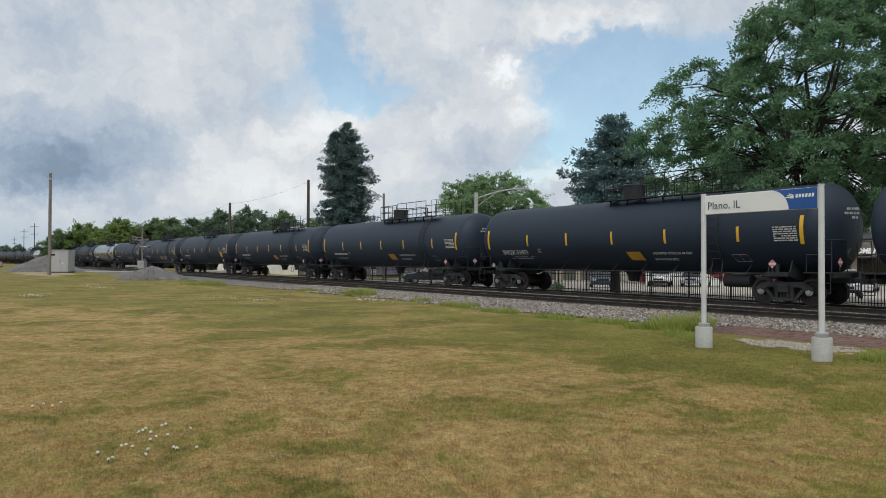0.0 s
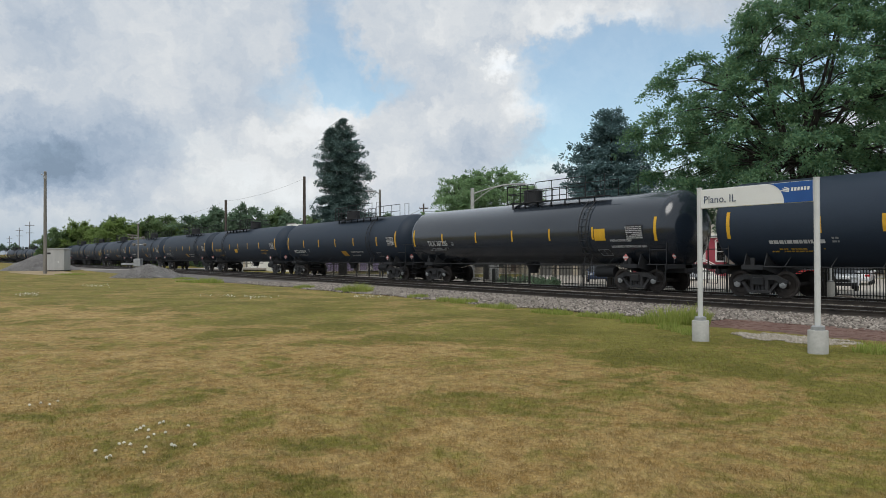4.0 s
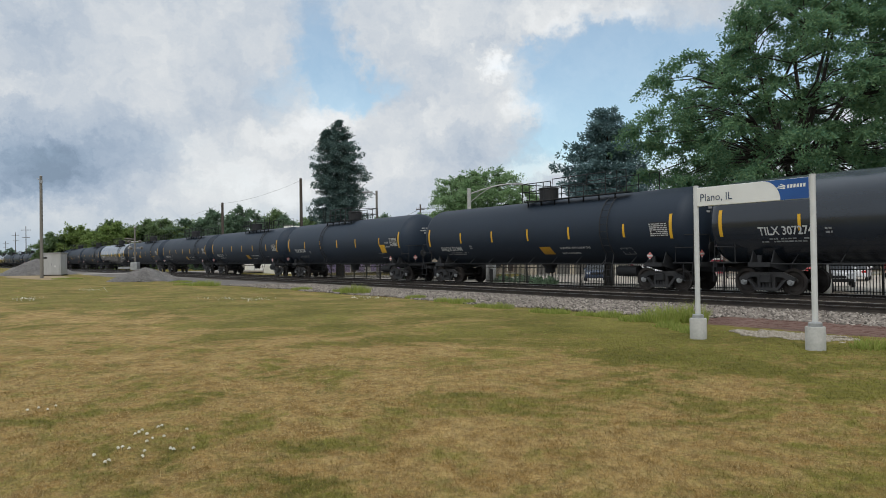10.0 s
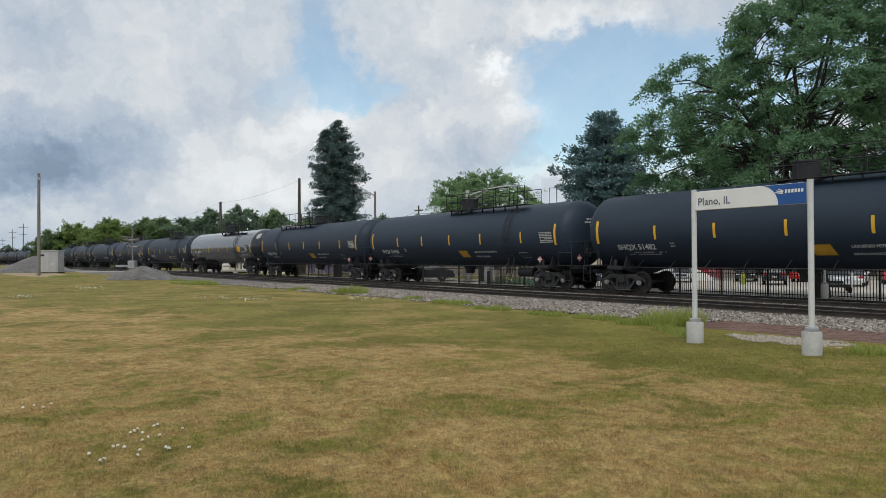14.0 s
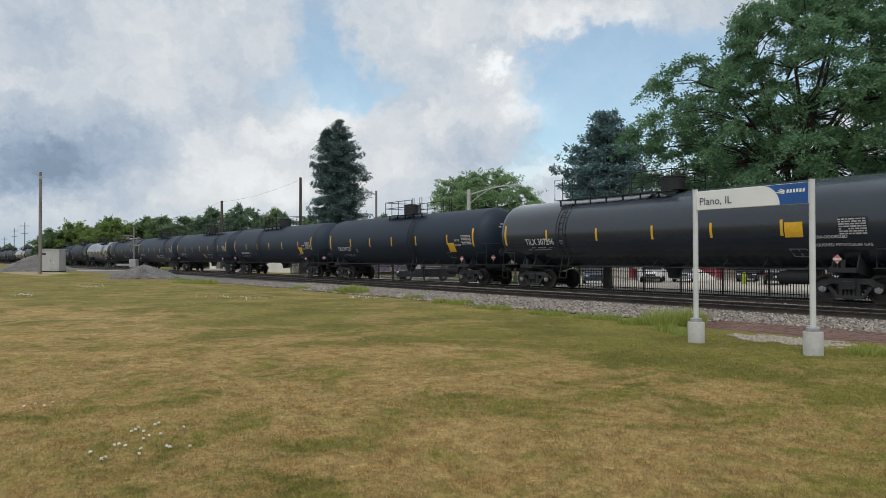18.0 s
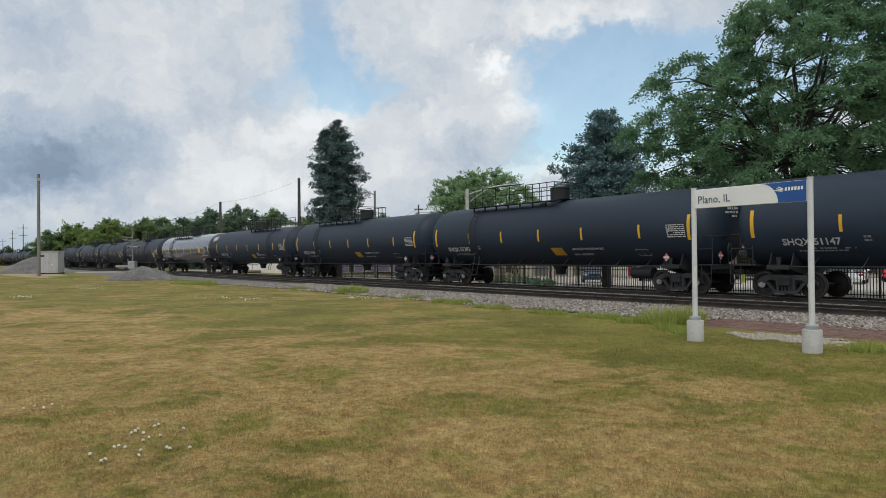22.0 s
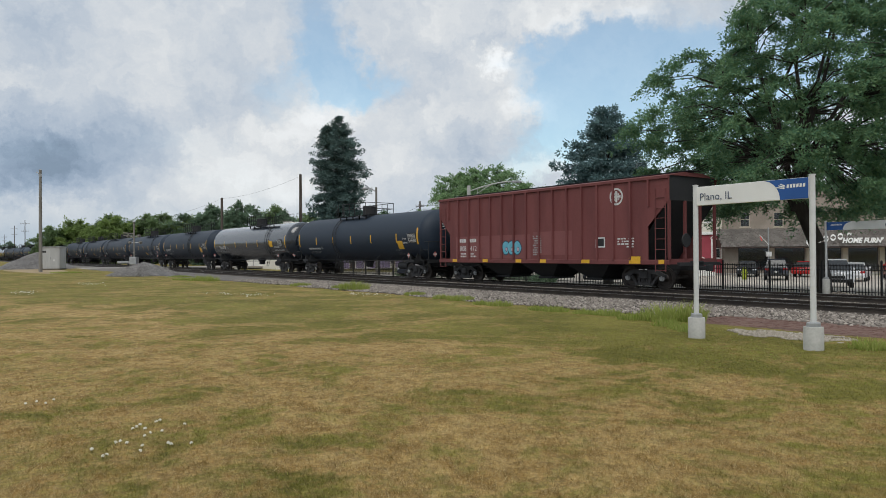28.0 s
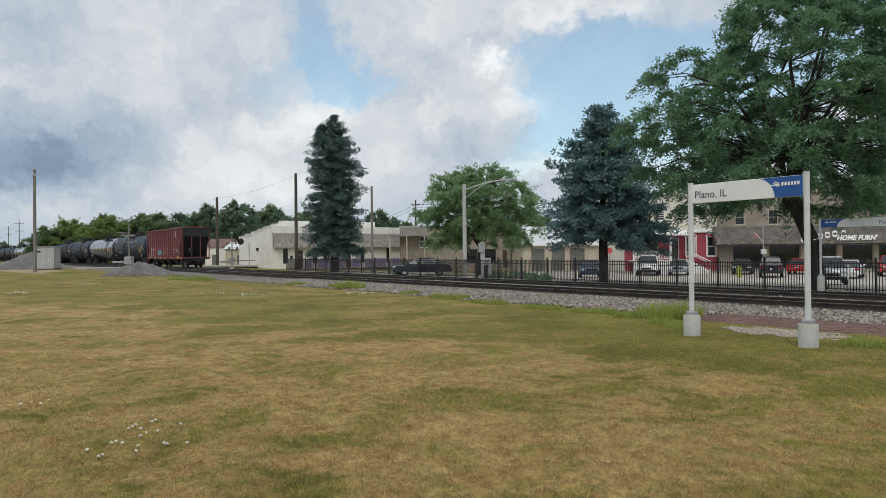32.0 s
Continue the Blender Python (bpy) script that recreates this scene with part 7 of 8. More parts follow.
def furniture_store():
    """Tan brick shop with a long shake canopy and a white sign over dark shop windows."""
    w, h = 36.0, 8.1
    b = house(in_town(27.95, 73.4, -0.62), "tan brick furniture shop with a grey shake canopy")
    holes = []
    x = 1.4
    while x < w - 3:
        holes.append((x, x + 3.0, 0.35, 2.75))
        x += 3.7
    upper = [(1.6 + 3.4 * i, 2.6 + 3.4 * i, 4.65, 6.15) for i in range(9)]
    part("front_wall", cells(w, h, holes + upper), TANBRICK, b)
    shell(b, w, h, 16, TANBRICK, ROOF_G)
    part("cornice", Geo().cbox(-0.1, w + 0.1, -0.2, 0.1, h - 0.25, h + 0.08, 0.03), TANBRICK, b)
    for o in holes:
        window_in(b, o, BLACK, False, True)
        part("pillar", Geo().cbox(o[1] + 0.12, o[1] + 0.58, -0.10, 0.0, -0.4, 2.75, 0.01), TANWALL, b)
    for o in upper:
        window_in(b, o, TANWALL, True)
    shakes(b, -0.7, w, 2.64, 4.42, 1.3, 11, 8, 0.0, "shingle", 300, SHAKE_DARK)
    part("soffit", Geo().box(-0.6, w, -1.28, 0, 2.5, 2.6), DARKWOOD, b)
    # shop sign: a sweeping stroke for the owner's name, then the words
    s = Geo()
    x = 7.6
    pts = [(0.9, 0.95), (0.55, 1.15), (0.15, 0.85), (0.0, 0.4), (0.25, 0.05), (0.8, 0.2)]
    def stroke(path, width=0.16):
        for (ax, az), (bx, bz) in zip(path, path[1:]):
            s.add([(x + 1.3 * u, -1.34, 2.68 + 1.1 * v + dv) for u, v, dv in ((ax, az, -width / 2), (bx, bz, -width / 2), (bx, bz, width / 2), (ax, az, width / 2))], [(0, 1, 2, 3)])
    stroke(pts, 0.34)
    for k in range(4):
        ox = 0.95 + 0.55 * k
        oz = 0.28 + 0.10 * k
        stroke([(ox + 0.20 * math.cos(a), oz + 0.27 + 0.22 * math.sin(a)) for a in [2 * math.pi * i / 10 for i in range(11)]]  , 0.2)
    stroke([(1.55, -0.15), (1.62, 0.7)], 0.24)
    stroke([(3.1, 0.75), (3.15, 1.1), (3.45, 1.05)], 0.24)
    part("sign_flourish", s, SIGN_W, b, "white script-like sign strokes")
    part("sign_lettering", letters("HOME FURN'", 0.68, SIGN_W, "LEFT", 0.25, 1.0, 0.035), None, b, "white shop sign letters", at=pose(11.15, -1.36, 2.98))


furniture_store()


def red_house():
    """Raspberry red ground floor with white trim, cream upper floor, a porch and stairs."""
    w, h = 9.8, 7.9
    b = house(in_town(18.5, 74, -0.62), "raspberry red building with cream upper floor and porch")
    low = [(0.9, 1.7, 1.5, 3.4), (2.6, 3.4, 1.5, 3.4), (4.55, 5.55, 1.15, 3.35), (6.3, 7.2, 1.5, 3.5), (8.45, 9.3, 1.5, 3.5)]
    up = [(1.0, 1.9, 5.2, 6.9), (3.2, 4.1, 5.2, 6.9), (5.4, 6.3, 5.2, 6.9), (7.6, 8.5, 5.2, 6.9)]
    part("front_wall", cells(w, 4.0, low), REDWALL, b)
    part("upper_wall", cells(w, h - 4.0, [(a, c, d - 4.0, e - 4.0) for a, c, d, e in up]), CREAM, b).matrix_local = pose(0, 0, 4.0)
    shell(b, w, h, 13, CREAM, ROOF_G)
    for o in low[:2]:
        window_in(b, o, TRIM)
    for o in low[3:]:
        window_in(b, o, TRIM, True, True, True)
    door_in(b, low[2], DARKWOOD, True)
    for o in up:
        window_in(b, o, TRIM)
    part("belt_trim", Geo().cbox(-0.1, w + 0.1, -0.16, 0.0, 3.9, 4.2, 0.03), TRIM, b)
    part("cornice", Geo().cbox(-0.25, w + 0.25, -0.35, 0.1, h - 0.2, h + 0.15, 0.05), TRIM, b)
    for z in np.arange(4.35, 7.6, 0.22):
        part("siding_board", Geo().box(0.02, w - 0.02, -0.022, 0.0, z, z + 0.04), CREAM, b)
    # porch
    part("porch_floor", Geo().cbox(0.3, 6.2, -2.0, 0.0, 0.95, 1.12, 0.02), TRIM, b)
    part("porch_skirt", Geo().box(0.35, 6.1, -1.95, -1.9, -0.4, 0.95), TRIM, b)
    part("porch_roof", Geo().add([(0.1, -2.2, 3.75), (6.4, -2.2, 3.75), (6.4, 0, 4.15), (0.1, 0, 4.15), (0.1, -2.2, 3.6), (6.4, -2.2, 3.6), (6.4, 0, 3.6), (0.1, 0, 3.6)],
                                 [(0, 1, 2, 3), (4, 7, 6, 5), (0, 4, 5, 1), (1, 5, 6, 2), (0, 3, 7, 4)]), TRIM, b)
    for x in (0.4, 2.2, 4.1, 5.95):
        part("porch_post", Geo().cbox(x - 0.07, x + 0.07, -1.97, -1.83, 1.12, 3.62, 0.015), TRIM, b)
    for x0, x1 in ((0.4, 2.2), (2.2, 4.1)):
        rl = part("railing", Geo().box(x0, x1, -1.93, -1.87, 1.95, 2.02).box(x0, x1, -1.93, -1.87, 1.25, 1.31), TRIM, b)
        for k in range(1, 12):
            x = x0 + (x1 - x0) * k / 12
            part("baluster", Geo().box(x - 0.02, x + 0.02, -1.92, -1.88, 1.31, 1.95), TRIM, rl)
    st = Geo()
    for k in range(6):
        st.box(6.2 + 0.3 * k, 6.5 + 0.3 * k, -1.9, -0.7, -0.4, 0.95 - 0.16 * k)
    part("stairs", st, TRIM, b)
    for y in (-1.9, -0.7):
        part("stair_rail", Geo().tube((6.1, y, 1.95), (8.1, y, 0.95), 0.045, 8).tube((8.1, y, 0.95), (8.1, y, -0.35), 0.045, 8).tube((6.1, y, 1.95), (6.1, y, 1.1), 0.045, 8), TRIM, b)


red_house()


def garage_row():
    """Low tan building with four grey roller doors and a white metal roof."""
    w, h = 12.6, 2.95
    b = house(in_town(8.9, 82, -0.68), "low tan garage with grey roller doors and white roof")
    doors = [(1.0, 2.5, 0, 2.5), (3.3, 4.8, 0, 2.5), (5.35, 7.05, 0, 2.5), (9.7, 11.5, 0, 2.5)]
    part("front_wall", cells(w, h, doors), TANWALL, b)
    part("foundation", Geo().box(0.01, w - 0.01, 0.01, 13.99, -0.45, -0.004), CONCRETE, b)
    for s in (0.0, w - 0.22):
        part("side_wall", Geo().box(s, s + 0.22, 0.22, 14, 0, h), TANWALL, b)
    part("back_wall", Geo().box(0.22, w - 0.22, 13.78, 14, 0, h), TANWALL, b)
    part("roof", Geo().add([(-0.3, -0.35, h), (w + 0.3, -0.35, h), (w + 0.3, 7, h + 2.3), (-0.3, 7, h + 2.3), (w + 0.3, 14.3, h), (-0.3, 14.3, h)], [(0, 1, 2, 3), (3, 2, 4, 5), (1, 4, 2), (0, 3, 5), (0, 5, 4, 1)]), ROOF_W, b)
    for x in np.arange(0.3, w, 0.6):
        part("roof_seam", Geo().add([(x, -0.36, h + 0.01), (x + 0.05, -0.36, h + 0.01), (x + 0.05, 7, h + 2.35), (x, 7, h + 2.35), (x + 0.025, -0.36, h + 0.06), (x + 0.025, 7, h + 2.40)], [(0, 4, 5, 3), (4, 1, 2, 5)]), ROOF_W, b)
    for o in doors:
        d = part("roller_door", Geo().box(o[0], o[1], 0.1, 0.14, o[2], o[3]), DOOR_GREY, b)
        for k in range(6):
            part("door_panel", Geo().cbox(o[0] + 0.03, o[1] - 0.03, 0.075, 0.1, 0.04 + 0.41 * k, 0.40 + 0.41 * k, 0.008), DOOR_GREY, d)
    part("fascia", Geo().box(-0.3, w + 0.3, -0.37, -0.33, h - 0.16, h + 0.02), TRIM, b)


garage_row()


def brick_block():
    """Two-part tan brick building with a deck and railing on its lower roof."""
    w, h = 16.5, 5.6
    b = house(in_town(-5.8, 95, -0.72), "tan brick building with boarded window and roof deck")
    holes = [(2.6, 3.7, 2.9, 4.4), (5.3, 6.2, 2.9, 4.3), (8.3, 10.2, 0.9, 2.6), (11.0, 12.6, 0.9, 2.6), (13.4, 14.2, 0.2, 2.5), (14.6, 16.0, 0.9, 2.6)]
    part("front_wall", cells(w, h, holes), TANBRICK, b)
    shell(b, w, h, 14, TANBRICK, ROOF_G)
    for i, o in enumerate(holes):
        if i == 1:
            part("boarding", Geo().box(o[0], o[1], 0.04, 0.08, o[2], o[3]), TANWALL, b, "boarded-up window")
        elif i == 4:
            door_in(b, o, DARKWOOD)
        else:
            window_in(b, o, TRIM if i == 0 else BLACK)
    part("coping", Geo().cbox(-0.1, w + 0.1, -0.1, 0.3, h, h + 0.12, 0.02), CONCRETE, b)
    low = part("deck", Geo().box(-1.3, 3.4, -1.6, -0.01, 4.35, 4.5), ROOF_G, b, "grey roof deck")
    for x in np.arange(-1.3, 3.41, 0.235):
        part("deck_baluster", Geo().box(x - 0.025, x + 0.025, -1.6, -1.55, 4.5, 5.45), GALV, low)
    part("deck_rail", Geo().box(-1.3, 3.4, -1.62, -1.53, 5.45, 5.52), GALV, low)
    for x in (-1.2, 1.0, 3.3):
        part("deck_post", Geo().cbox(x - 0.08, x + 0.08, -1.58, -1.42, 0, 4.35, 0.01), TANWALL, low)


brick_block()


def corner_shop():
    """Cream stucco building square to the tracks: shake skirt, dark windows, lilac lower band."""
    b = house(pose(-90.5, 36.2, -0.55, 0, 0, 90), "cream white building with a shake skirt and lilac band")
    w, h = 19.5, 5.75
    holes = [(1.35, 2.05, 0.75, 2.75), (3.05, 4.25, 0.05, 2.55), (5.6, 6.3, 0.75, 2.75), (10.6, 11.5, 0.05, 2.6), (12.9, 13.6, 0.75, 2.75), (17.2, 17.9, 0.75, 2.75)]
    part("front_wall", cells(w, h, holes), STUCCO, b)
    for i, o in enumerate(holes):
        if i in (1, 3):
            door_in(b, o, DARKWOOD)
        else:
            window_in(b, o, BLACK, False, False)
    shakes(b, 0.0, w, 2.85, 4.75, 0.5, 7, 12, 0.0, "shingle", 300)
    for x0, x1 in ((4.45, 5.5), (6.4, 10.5), (11.6, 12.8), (13.7, 17.1), (18.0, 19.45)):
        part("lilac_band", Geo().box(x0, x1, -0.012, -0.002, 0.1, 1.35), LILAC, b, "lilac painted lower band")
    part("mail_box", Geo().cbox(2.35, 2.7, -0.1, 0.0, 1.4, 1.8, 0.01), BLACK, b)
    # the long wall beside the tracks steps down with the roof
    D = 11.0
    outline = [(0, 0), (D, 0), (D, 4.55), (6.4, 4.75), (6.4, 5.05), (3.0, 5.25), (3.0, 5.5), (0, h)]
    for x in (0.0, w):
        part("side_wall", Geo().prism(outline, 0.0, 0.22, pose(x, 0.22 if x else 0, 0, 0, 0, 90)), STUCCO, b)
    part("back_wall", Geo().box(0, w, D - 0.2, D, 0, 4.5), STUCCO, b)
    part("roof", Geo().add([(0, 0.2, h - 0.35), (w, 0.2, h - 0.35), (w, D - 0.1, 4.25), (0, D - 0.1, 4.25)], [(0, 1, 2, 3)]), ROOF_W, b)
    for (y0, z0), (y1, z1) in (((0, h), (3.0, 5.5)), ((3.0, 5.25), (6.4, 5.05)), ((6.4, 4.75), (D, 4.55))):
        part("coping", Geo().add([(x, y, z + dz) for dz in (0.0, 0.11) for x, y, z in ((-0.30, y0, z0), (0.06, y0, z0), (0.06, y1, z1), (-0.30, y1, z1))],
                                 [(0, 3, 2, 1), (4, 5, 6, 7), (0, 1, 5, 4), (1, 2, 6, 5), (2, 3, 7, 6), (3, 0, 4, 7)]), TRIM, b, "white coping")
    part("wall_lamp", Geo().cbox(-0.45, -0.22, 4.6, 5.1, 2.5, 2.9, 0.03), BLACK, b)
    part("downpipe", Geo().tube((-0.28, 8.2, 0.0), (-0.28, 8.2, 3.6), 0.05, 8), GALV, b)


corner_shop()


def stepped_block():
    """Pale block behind the corner shop, its parapet stepping down along the tracks."""
    b = house(pose(-94.0, 39.5, -0.55, 0, 0, 90), "pale stucco block with a stepped parapet", "shop_building")
    w, D, n = 14.0, 19.0, 7
    out = [(0, 0), (D, 0)]
    for k in range(n):
        z = 4.9 + 0.29 * k
        out += [(D - D * k / n, z), (D - D * (k + 1) / n, z)]
    for x in (0.22, w):
        part("side_wall", Geo().prism(out, 0.0, 0.22, pose(x, 0, 0, 0, 0, 90)), STUCCO, b)
    part("front_wall", Geo().box(0.22, w - 0.22, 0.0, 0.22, 0, 6.6), STUCCO, b)
    part("back_wall", Geo().box(0.22, w - 0.22, D - 0.22, D, 0, 4.8), STUCCO, b)
    part("roof", Geo().add([(0.22, 0.22, 6.2), (w - 0.22, 0.22, 6.2), (w - 0.22, D - 0.22, 4.5), (0.22, D - 0.22, 4.5)], [(0, 1, 2, 3)]), ROOF_G, b)
    for k in range(n):
        z = 4.9 + 0.29 * k
        part("coping", Geo().cbox(-0.06, 0.28, D - D * (k + 1) / n, D - D * k / n - 0.01, z + 0.002, z + 0.10, 0.01), GREY_POLE, b, "grey coping")


stepped_block()


def low_shed(right, ahead, w, h, depth, mat, roof_mat, label, pitch=0.9):
    b = house(in_town(right, ahead, -0.6), label, "shed")
    part("front_wall", cells(w, h, [(w * 0.3, w * 0.3 + 1.0, 0.0, 2.1)]), mat, b)
    shell(b, w, h, depth, mat, roof_mat)
    door_in(b, (w * 0.3, w * 0.3 + 1.0, 0.0, 2.1), DOOR_GREY)
    part("pitched_roof", Geo().add([(-0.3, -0.3, h), (w + 0.3, -0.3, h), (w + 0.3, depth / 2, h + pitch), (-0.3, depth / 2, h + pitch), (w + 0.3, depth, h), (-0.3, depth, h)],
                                   [(0, 1, 2, 3), (3, 2, 4, 5), (1, 4, 2), (0, 3, 5)]), roof_mat, b)


low_shed(-41.0, 124, 3.6, 3.4, 9, STUCCO, BROWN_ROOF, "low white shed with a brown roof", 1.5)
low_shed(-36.6, 121, 6.2, 3.0, 8, TANWALL, ROOF_W, "low tan shed with a pale roof", 1.2)
low_shed(-35.0, 132, 8.4, 5.4, 9, STUCCO, ROOF_W, "pale flat-roofed building behind the corner", 0.1)
low_shed(20.0, 98, 20, 6.2, 12, CREAM, ROOF_G, "cream building behind the shops", 0.4)

# ---- vehicles ----
TYRE = surface("black_rubber", (0.012, 0.012, 0.012), (0.02, 0.02, 0.02), 5.0, 0.85, 0, 60, 0.2, 0.1)
RIM = surface("alloy_rim", (0.35, 0.36, 0.37), (0.45, 0.46, 0.47), 5.0, 0.3, 0.9, 60, 0.1, 0.02)
LAMP_RED = surface("red_tail_lamp", (0.35, 0.01, 0.01), (0.45, 0.02, 0.02), 5.0, 0.25, 0, 60, 0.1, 0.02)
LAMP_WHITE = surface("clear_head_lamp", (0.55, 0.57, 0.6), (0.65, 0.67, 0.7), 5.0, 0.15, 0, 60, 0.1, 0.02)
CAR_GLASS = surface("tinted_car_glass", (0.030, 0.034, 0.038), (0.042, 0.046, 0.050), 2.0, 0.14, 0, 60, 0.05, 0.0, 0.004, None, None, 0.35)


def car_paint(name, c):
    return surface(name, c, tuple(min(1, v * 1.15) for v in c), 1.0, 0.10, 0, 60, 0.06, 0.0, 0.004, 0.16, None, 0.8)


CAR_PAINTS = {"white": car_paint("white_car_paint", (0.66, 0.67, 0.68)), "silver": car_paint("silver_car_paint", (0.30, 0.32, 0.34)), "black": car_paint("black_car_paint", (0.022, 0.025, 0.034)),
              "dark": car_paint("dark_blue_grey_car_paint", (0.022, 0.026, 0.034)), "blue": car_paint("deep_blue_car_paint", (0.03, 0.045, 0.085)), "red": car_paint("red_car_paint", (0.38, 0.018, 0.016))}
BODIES = {  # side outlines: lower body, then the glasshouse; length, width
    "sedan": (4.7, 1.82, [(-2.35, 0.30), (-2.35, 0.62), (-2.25, 0.86), (-1.55, 0.98), (1.05, 0.96), (2.15, 0.80), (2.35, 0.60), (2.35, 0.30)], [(-2.0, 0.95), (-0.95, 1.38), (0.30, 1.42), (1.40, 0.94)]),
    "suv": (4.6, 1.88, [(-2.3, 0.36), (-2.3, 0.80), (-2.22, 1.05), (1.0, 1.08), (2.1, 0.98), (2.3, 0.72), (2.3, 0.36)], [(-2.15, 1.04), (-1.85, 1.68), (0.15, 1.72), (1.05, 1.07)]),
    "pickup": (5.7, 1.98, [(-2.85, 0.50), (-2.85, 1.12), (-0.75, 1.14), (1.25, 1.16), (2.65, 1.08), (2.85, 0.80), (2.85, 0.45)], [(-0.75, 1.13), (-0.60, 1.82), (0.55, 1.84), (1.30, 1.15)])}


def vehicle(style, paint, at, label):
    L, W, low, top = BODIES[style]
    mt = CAR_PAINTS[paint]
    v = thing({"sedan": "sedan_car", "suv": "suv_car", "pickup": "pickup_truck"}[style], label, "car", "parked cars", at=at)
    body = Geo()
    n = len(low)
    rings = []
    for y, inset, dz in ((-W / 2, 0.05, 0.03), (-W / 2 + 0.10, 0.0, 0.0), (W / 2 - 0.10, 0.0, 0.0), (W / 2, 0.05, 0.03)):
        rings.append([(x * (1 - inset * 0.5), y, z - (dz if z > 0.7 else -dz)) for x, z in low])
    for r in rings:
        body.v += r
    for k in range(3):
        body.f += [(k * n + i, k * n + (i + 1) % n, (k + 1) * n + (i + 1) % n, (k + 1) * n + i) for i in range(n)]
    body.f += [tuple(range(n)), tuple(range(4 * n - 1, 3 * n - 1, -1))]
    part("body", body, mt, v, smooth=True)
    # glasshouse tapers inwards towards the roof
    cab = Geo()
    wi, wt = W / 2 - 0.10, W / 2 - 0.30
    (ax, az), (bx, bz), (cx, cz), (dx, dz) = top
    vv = [(ax, -wi, az), (bx, -wt, bz), (cx, -wt, cz), (dx, -wi, dz), (ax, wi, az), (bx, wt, bz), (cx, wt, cz), (dx, wi, dz)]
    cab.add(vv, [(0, 1, 2, 3), (4, 7, 6, 5), (0, 4, 5, 1), (2, 6, 7, 3)])
    part("glasshouse", cab, CAR_GLASS, v, "tinted glass")
    part("roof", Geo().cbox(bx - 0.04, cx + 0.04, -wt - 0.02, wt + 0.02, bz - 0.02, cz + 0.035, 0.02), mt, v)
    for s in (-1, 1):
        for f in (0.36, 0.68):
            x0 = ax + (dx - ax) * f
            x1 = bx + (cx - bx) * f
            part("pillar", Geo().tube((x0, s * wi, az), (x1, s * wt, bz), 0.035, 6), mt, v)
        part("mirror", Geo().cbox(dx - 0.35, dx - 0.15, min(s * (wi + 0.02), s * (wi + 0.22)), max(s * (wi + 0.02), s * (wi + 0.22)), dz + 0.02, dz + 0.16, 0.02), mt, v)
        for wx in (-L * 0.29, L * 0.31):
            r = 0.34 if style == "sedan" else 0.38
            wheel = part("wheel", Geo().spin([(-0.11, r - 0.04), (-0.09, r), (0.09, r), (0.11, r - 0.04), (0.11, r * 0.6), (0.08, r * 0.58)], 20, pose(wx, s * (W / 2 - 0.10), r, -90 * s)), TYRE, v, smooth=True)
            part("rim", Geo().spin([(0.06, r * 0.58), (0.10, r * 0.55), (0.085, r * 0.2), (0.11, 0.05)], 10, pose(wx, s * (W / 2 - 0.10), r, -90 * s)), RIM, wheel)
        xe = L / 2 - 0.05
        zl = low[-2][1] if style != "pickup" else 0.85
        part("headlight", Geo().cbox(xe - 0.20, xe + 0.03, min(s * 0.50, s * 0.82), max(s * 0.50, s * 0.82), zl + 0.02, zl + 0.16, 0.02), LAMP_WHITE, v)
        part("taillight", Geo().cbox(-xe - 0.04, -xe + 0.15, min(s * 0.52, s * 0.84), max(s * 0.52, s * 0.84), low[1][1] + 0.0, low[1][1] + 0.20, 0.02), LAMP_RED, v)
    part("bumper", Geo().cbox(L / 2 - 0.08, L / 2 + 0.05, -W / 2 + 0.12, W / 2 - 0.12, 0.36, 0.56, 0.03), BLACK if style != "sedan" else mt, v)
    part("bumper", Geo().cbox(-L / 2 - 0.05, -L / 2 + 0.08, -W / 2 + 0.12, W / 2 - 0.12, 0.38, 0.58, 0.03), BLACK if style != "sedan" else mt, v)
    part("grille", Geo().cbox(L / 2 - 0.02, L / 2 + 0.025, -0.45, 0.45, 0.60, 0.76, 0.01), BLACK, v)
    part("number_plate", Geo().box(-L / 2 - 0.065, -L / 2 - 0.052, -0.16, 0.16, 0.62, 0.77), PAINT_W, v)
    return v


def street_z(right, ahead):
    return ground_z(*town(right, ahead)) + 0.035


def parked(style, paint, right, ahead, turn, label):
    vehicle(style, paint, in_town(right, ahead, street_z(right, ahead), turn), label)


parked("sedan", "black", -1.8, 59.0, 183, "black sedan parked behind the fence")
parked("sedan", "blue", 11.9, 59.0, -99, "dark blue car parked beside the spruce")
parked("pickup", "white", 19.5, 69.0, -110, "white pickup truck parked in the street")
parked("sedan", "silver", 22.4, 69.0, -110, "silver grey car parked before the red building")
parked("suv", "black", 27.9, 61.8, 66, "black car parked with its tail to the fence")
parked("sedan", "red", 33.8, 68.5, 55, "red car parked before the furniture shop")
parked("suv", "white", 24.5, 46.0, -116, "white car parked close behind the fence")
parked("sedan", "white", 32.5, 58.0, 56, "white sedan showing its red tail lamps")
parked("suv", "red", 38.0, 61.5, -118, "red car parked along the street")
parked("sedan", "dark", 28.9, 70.0, -115, "dark car parked under the canopy")
vehicle("pickup", "white", in_town(-70.6, 106, -0.1, 195), "white truck waiting by the crossing")


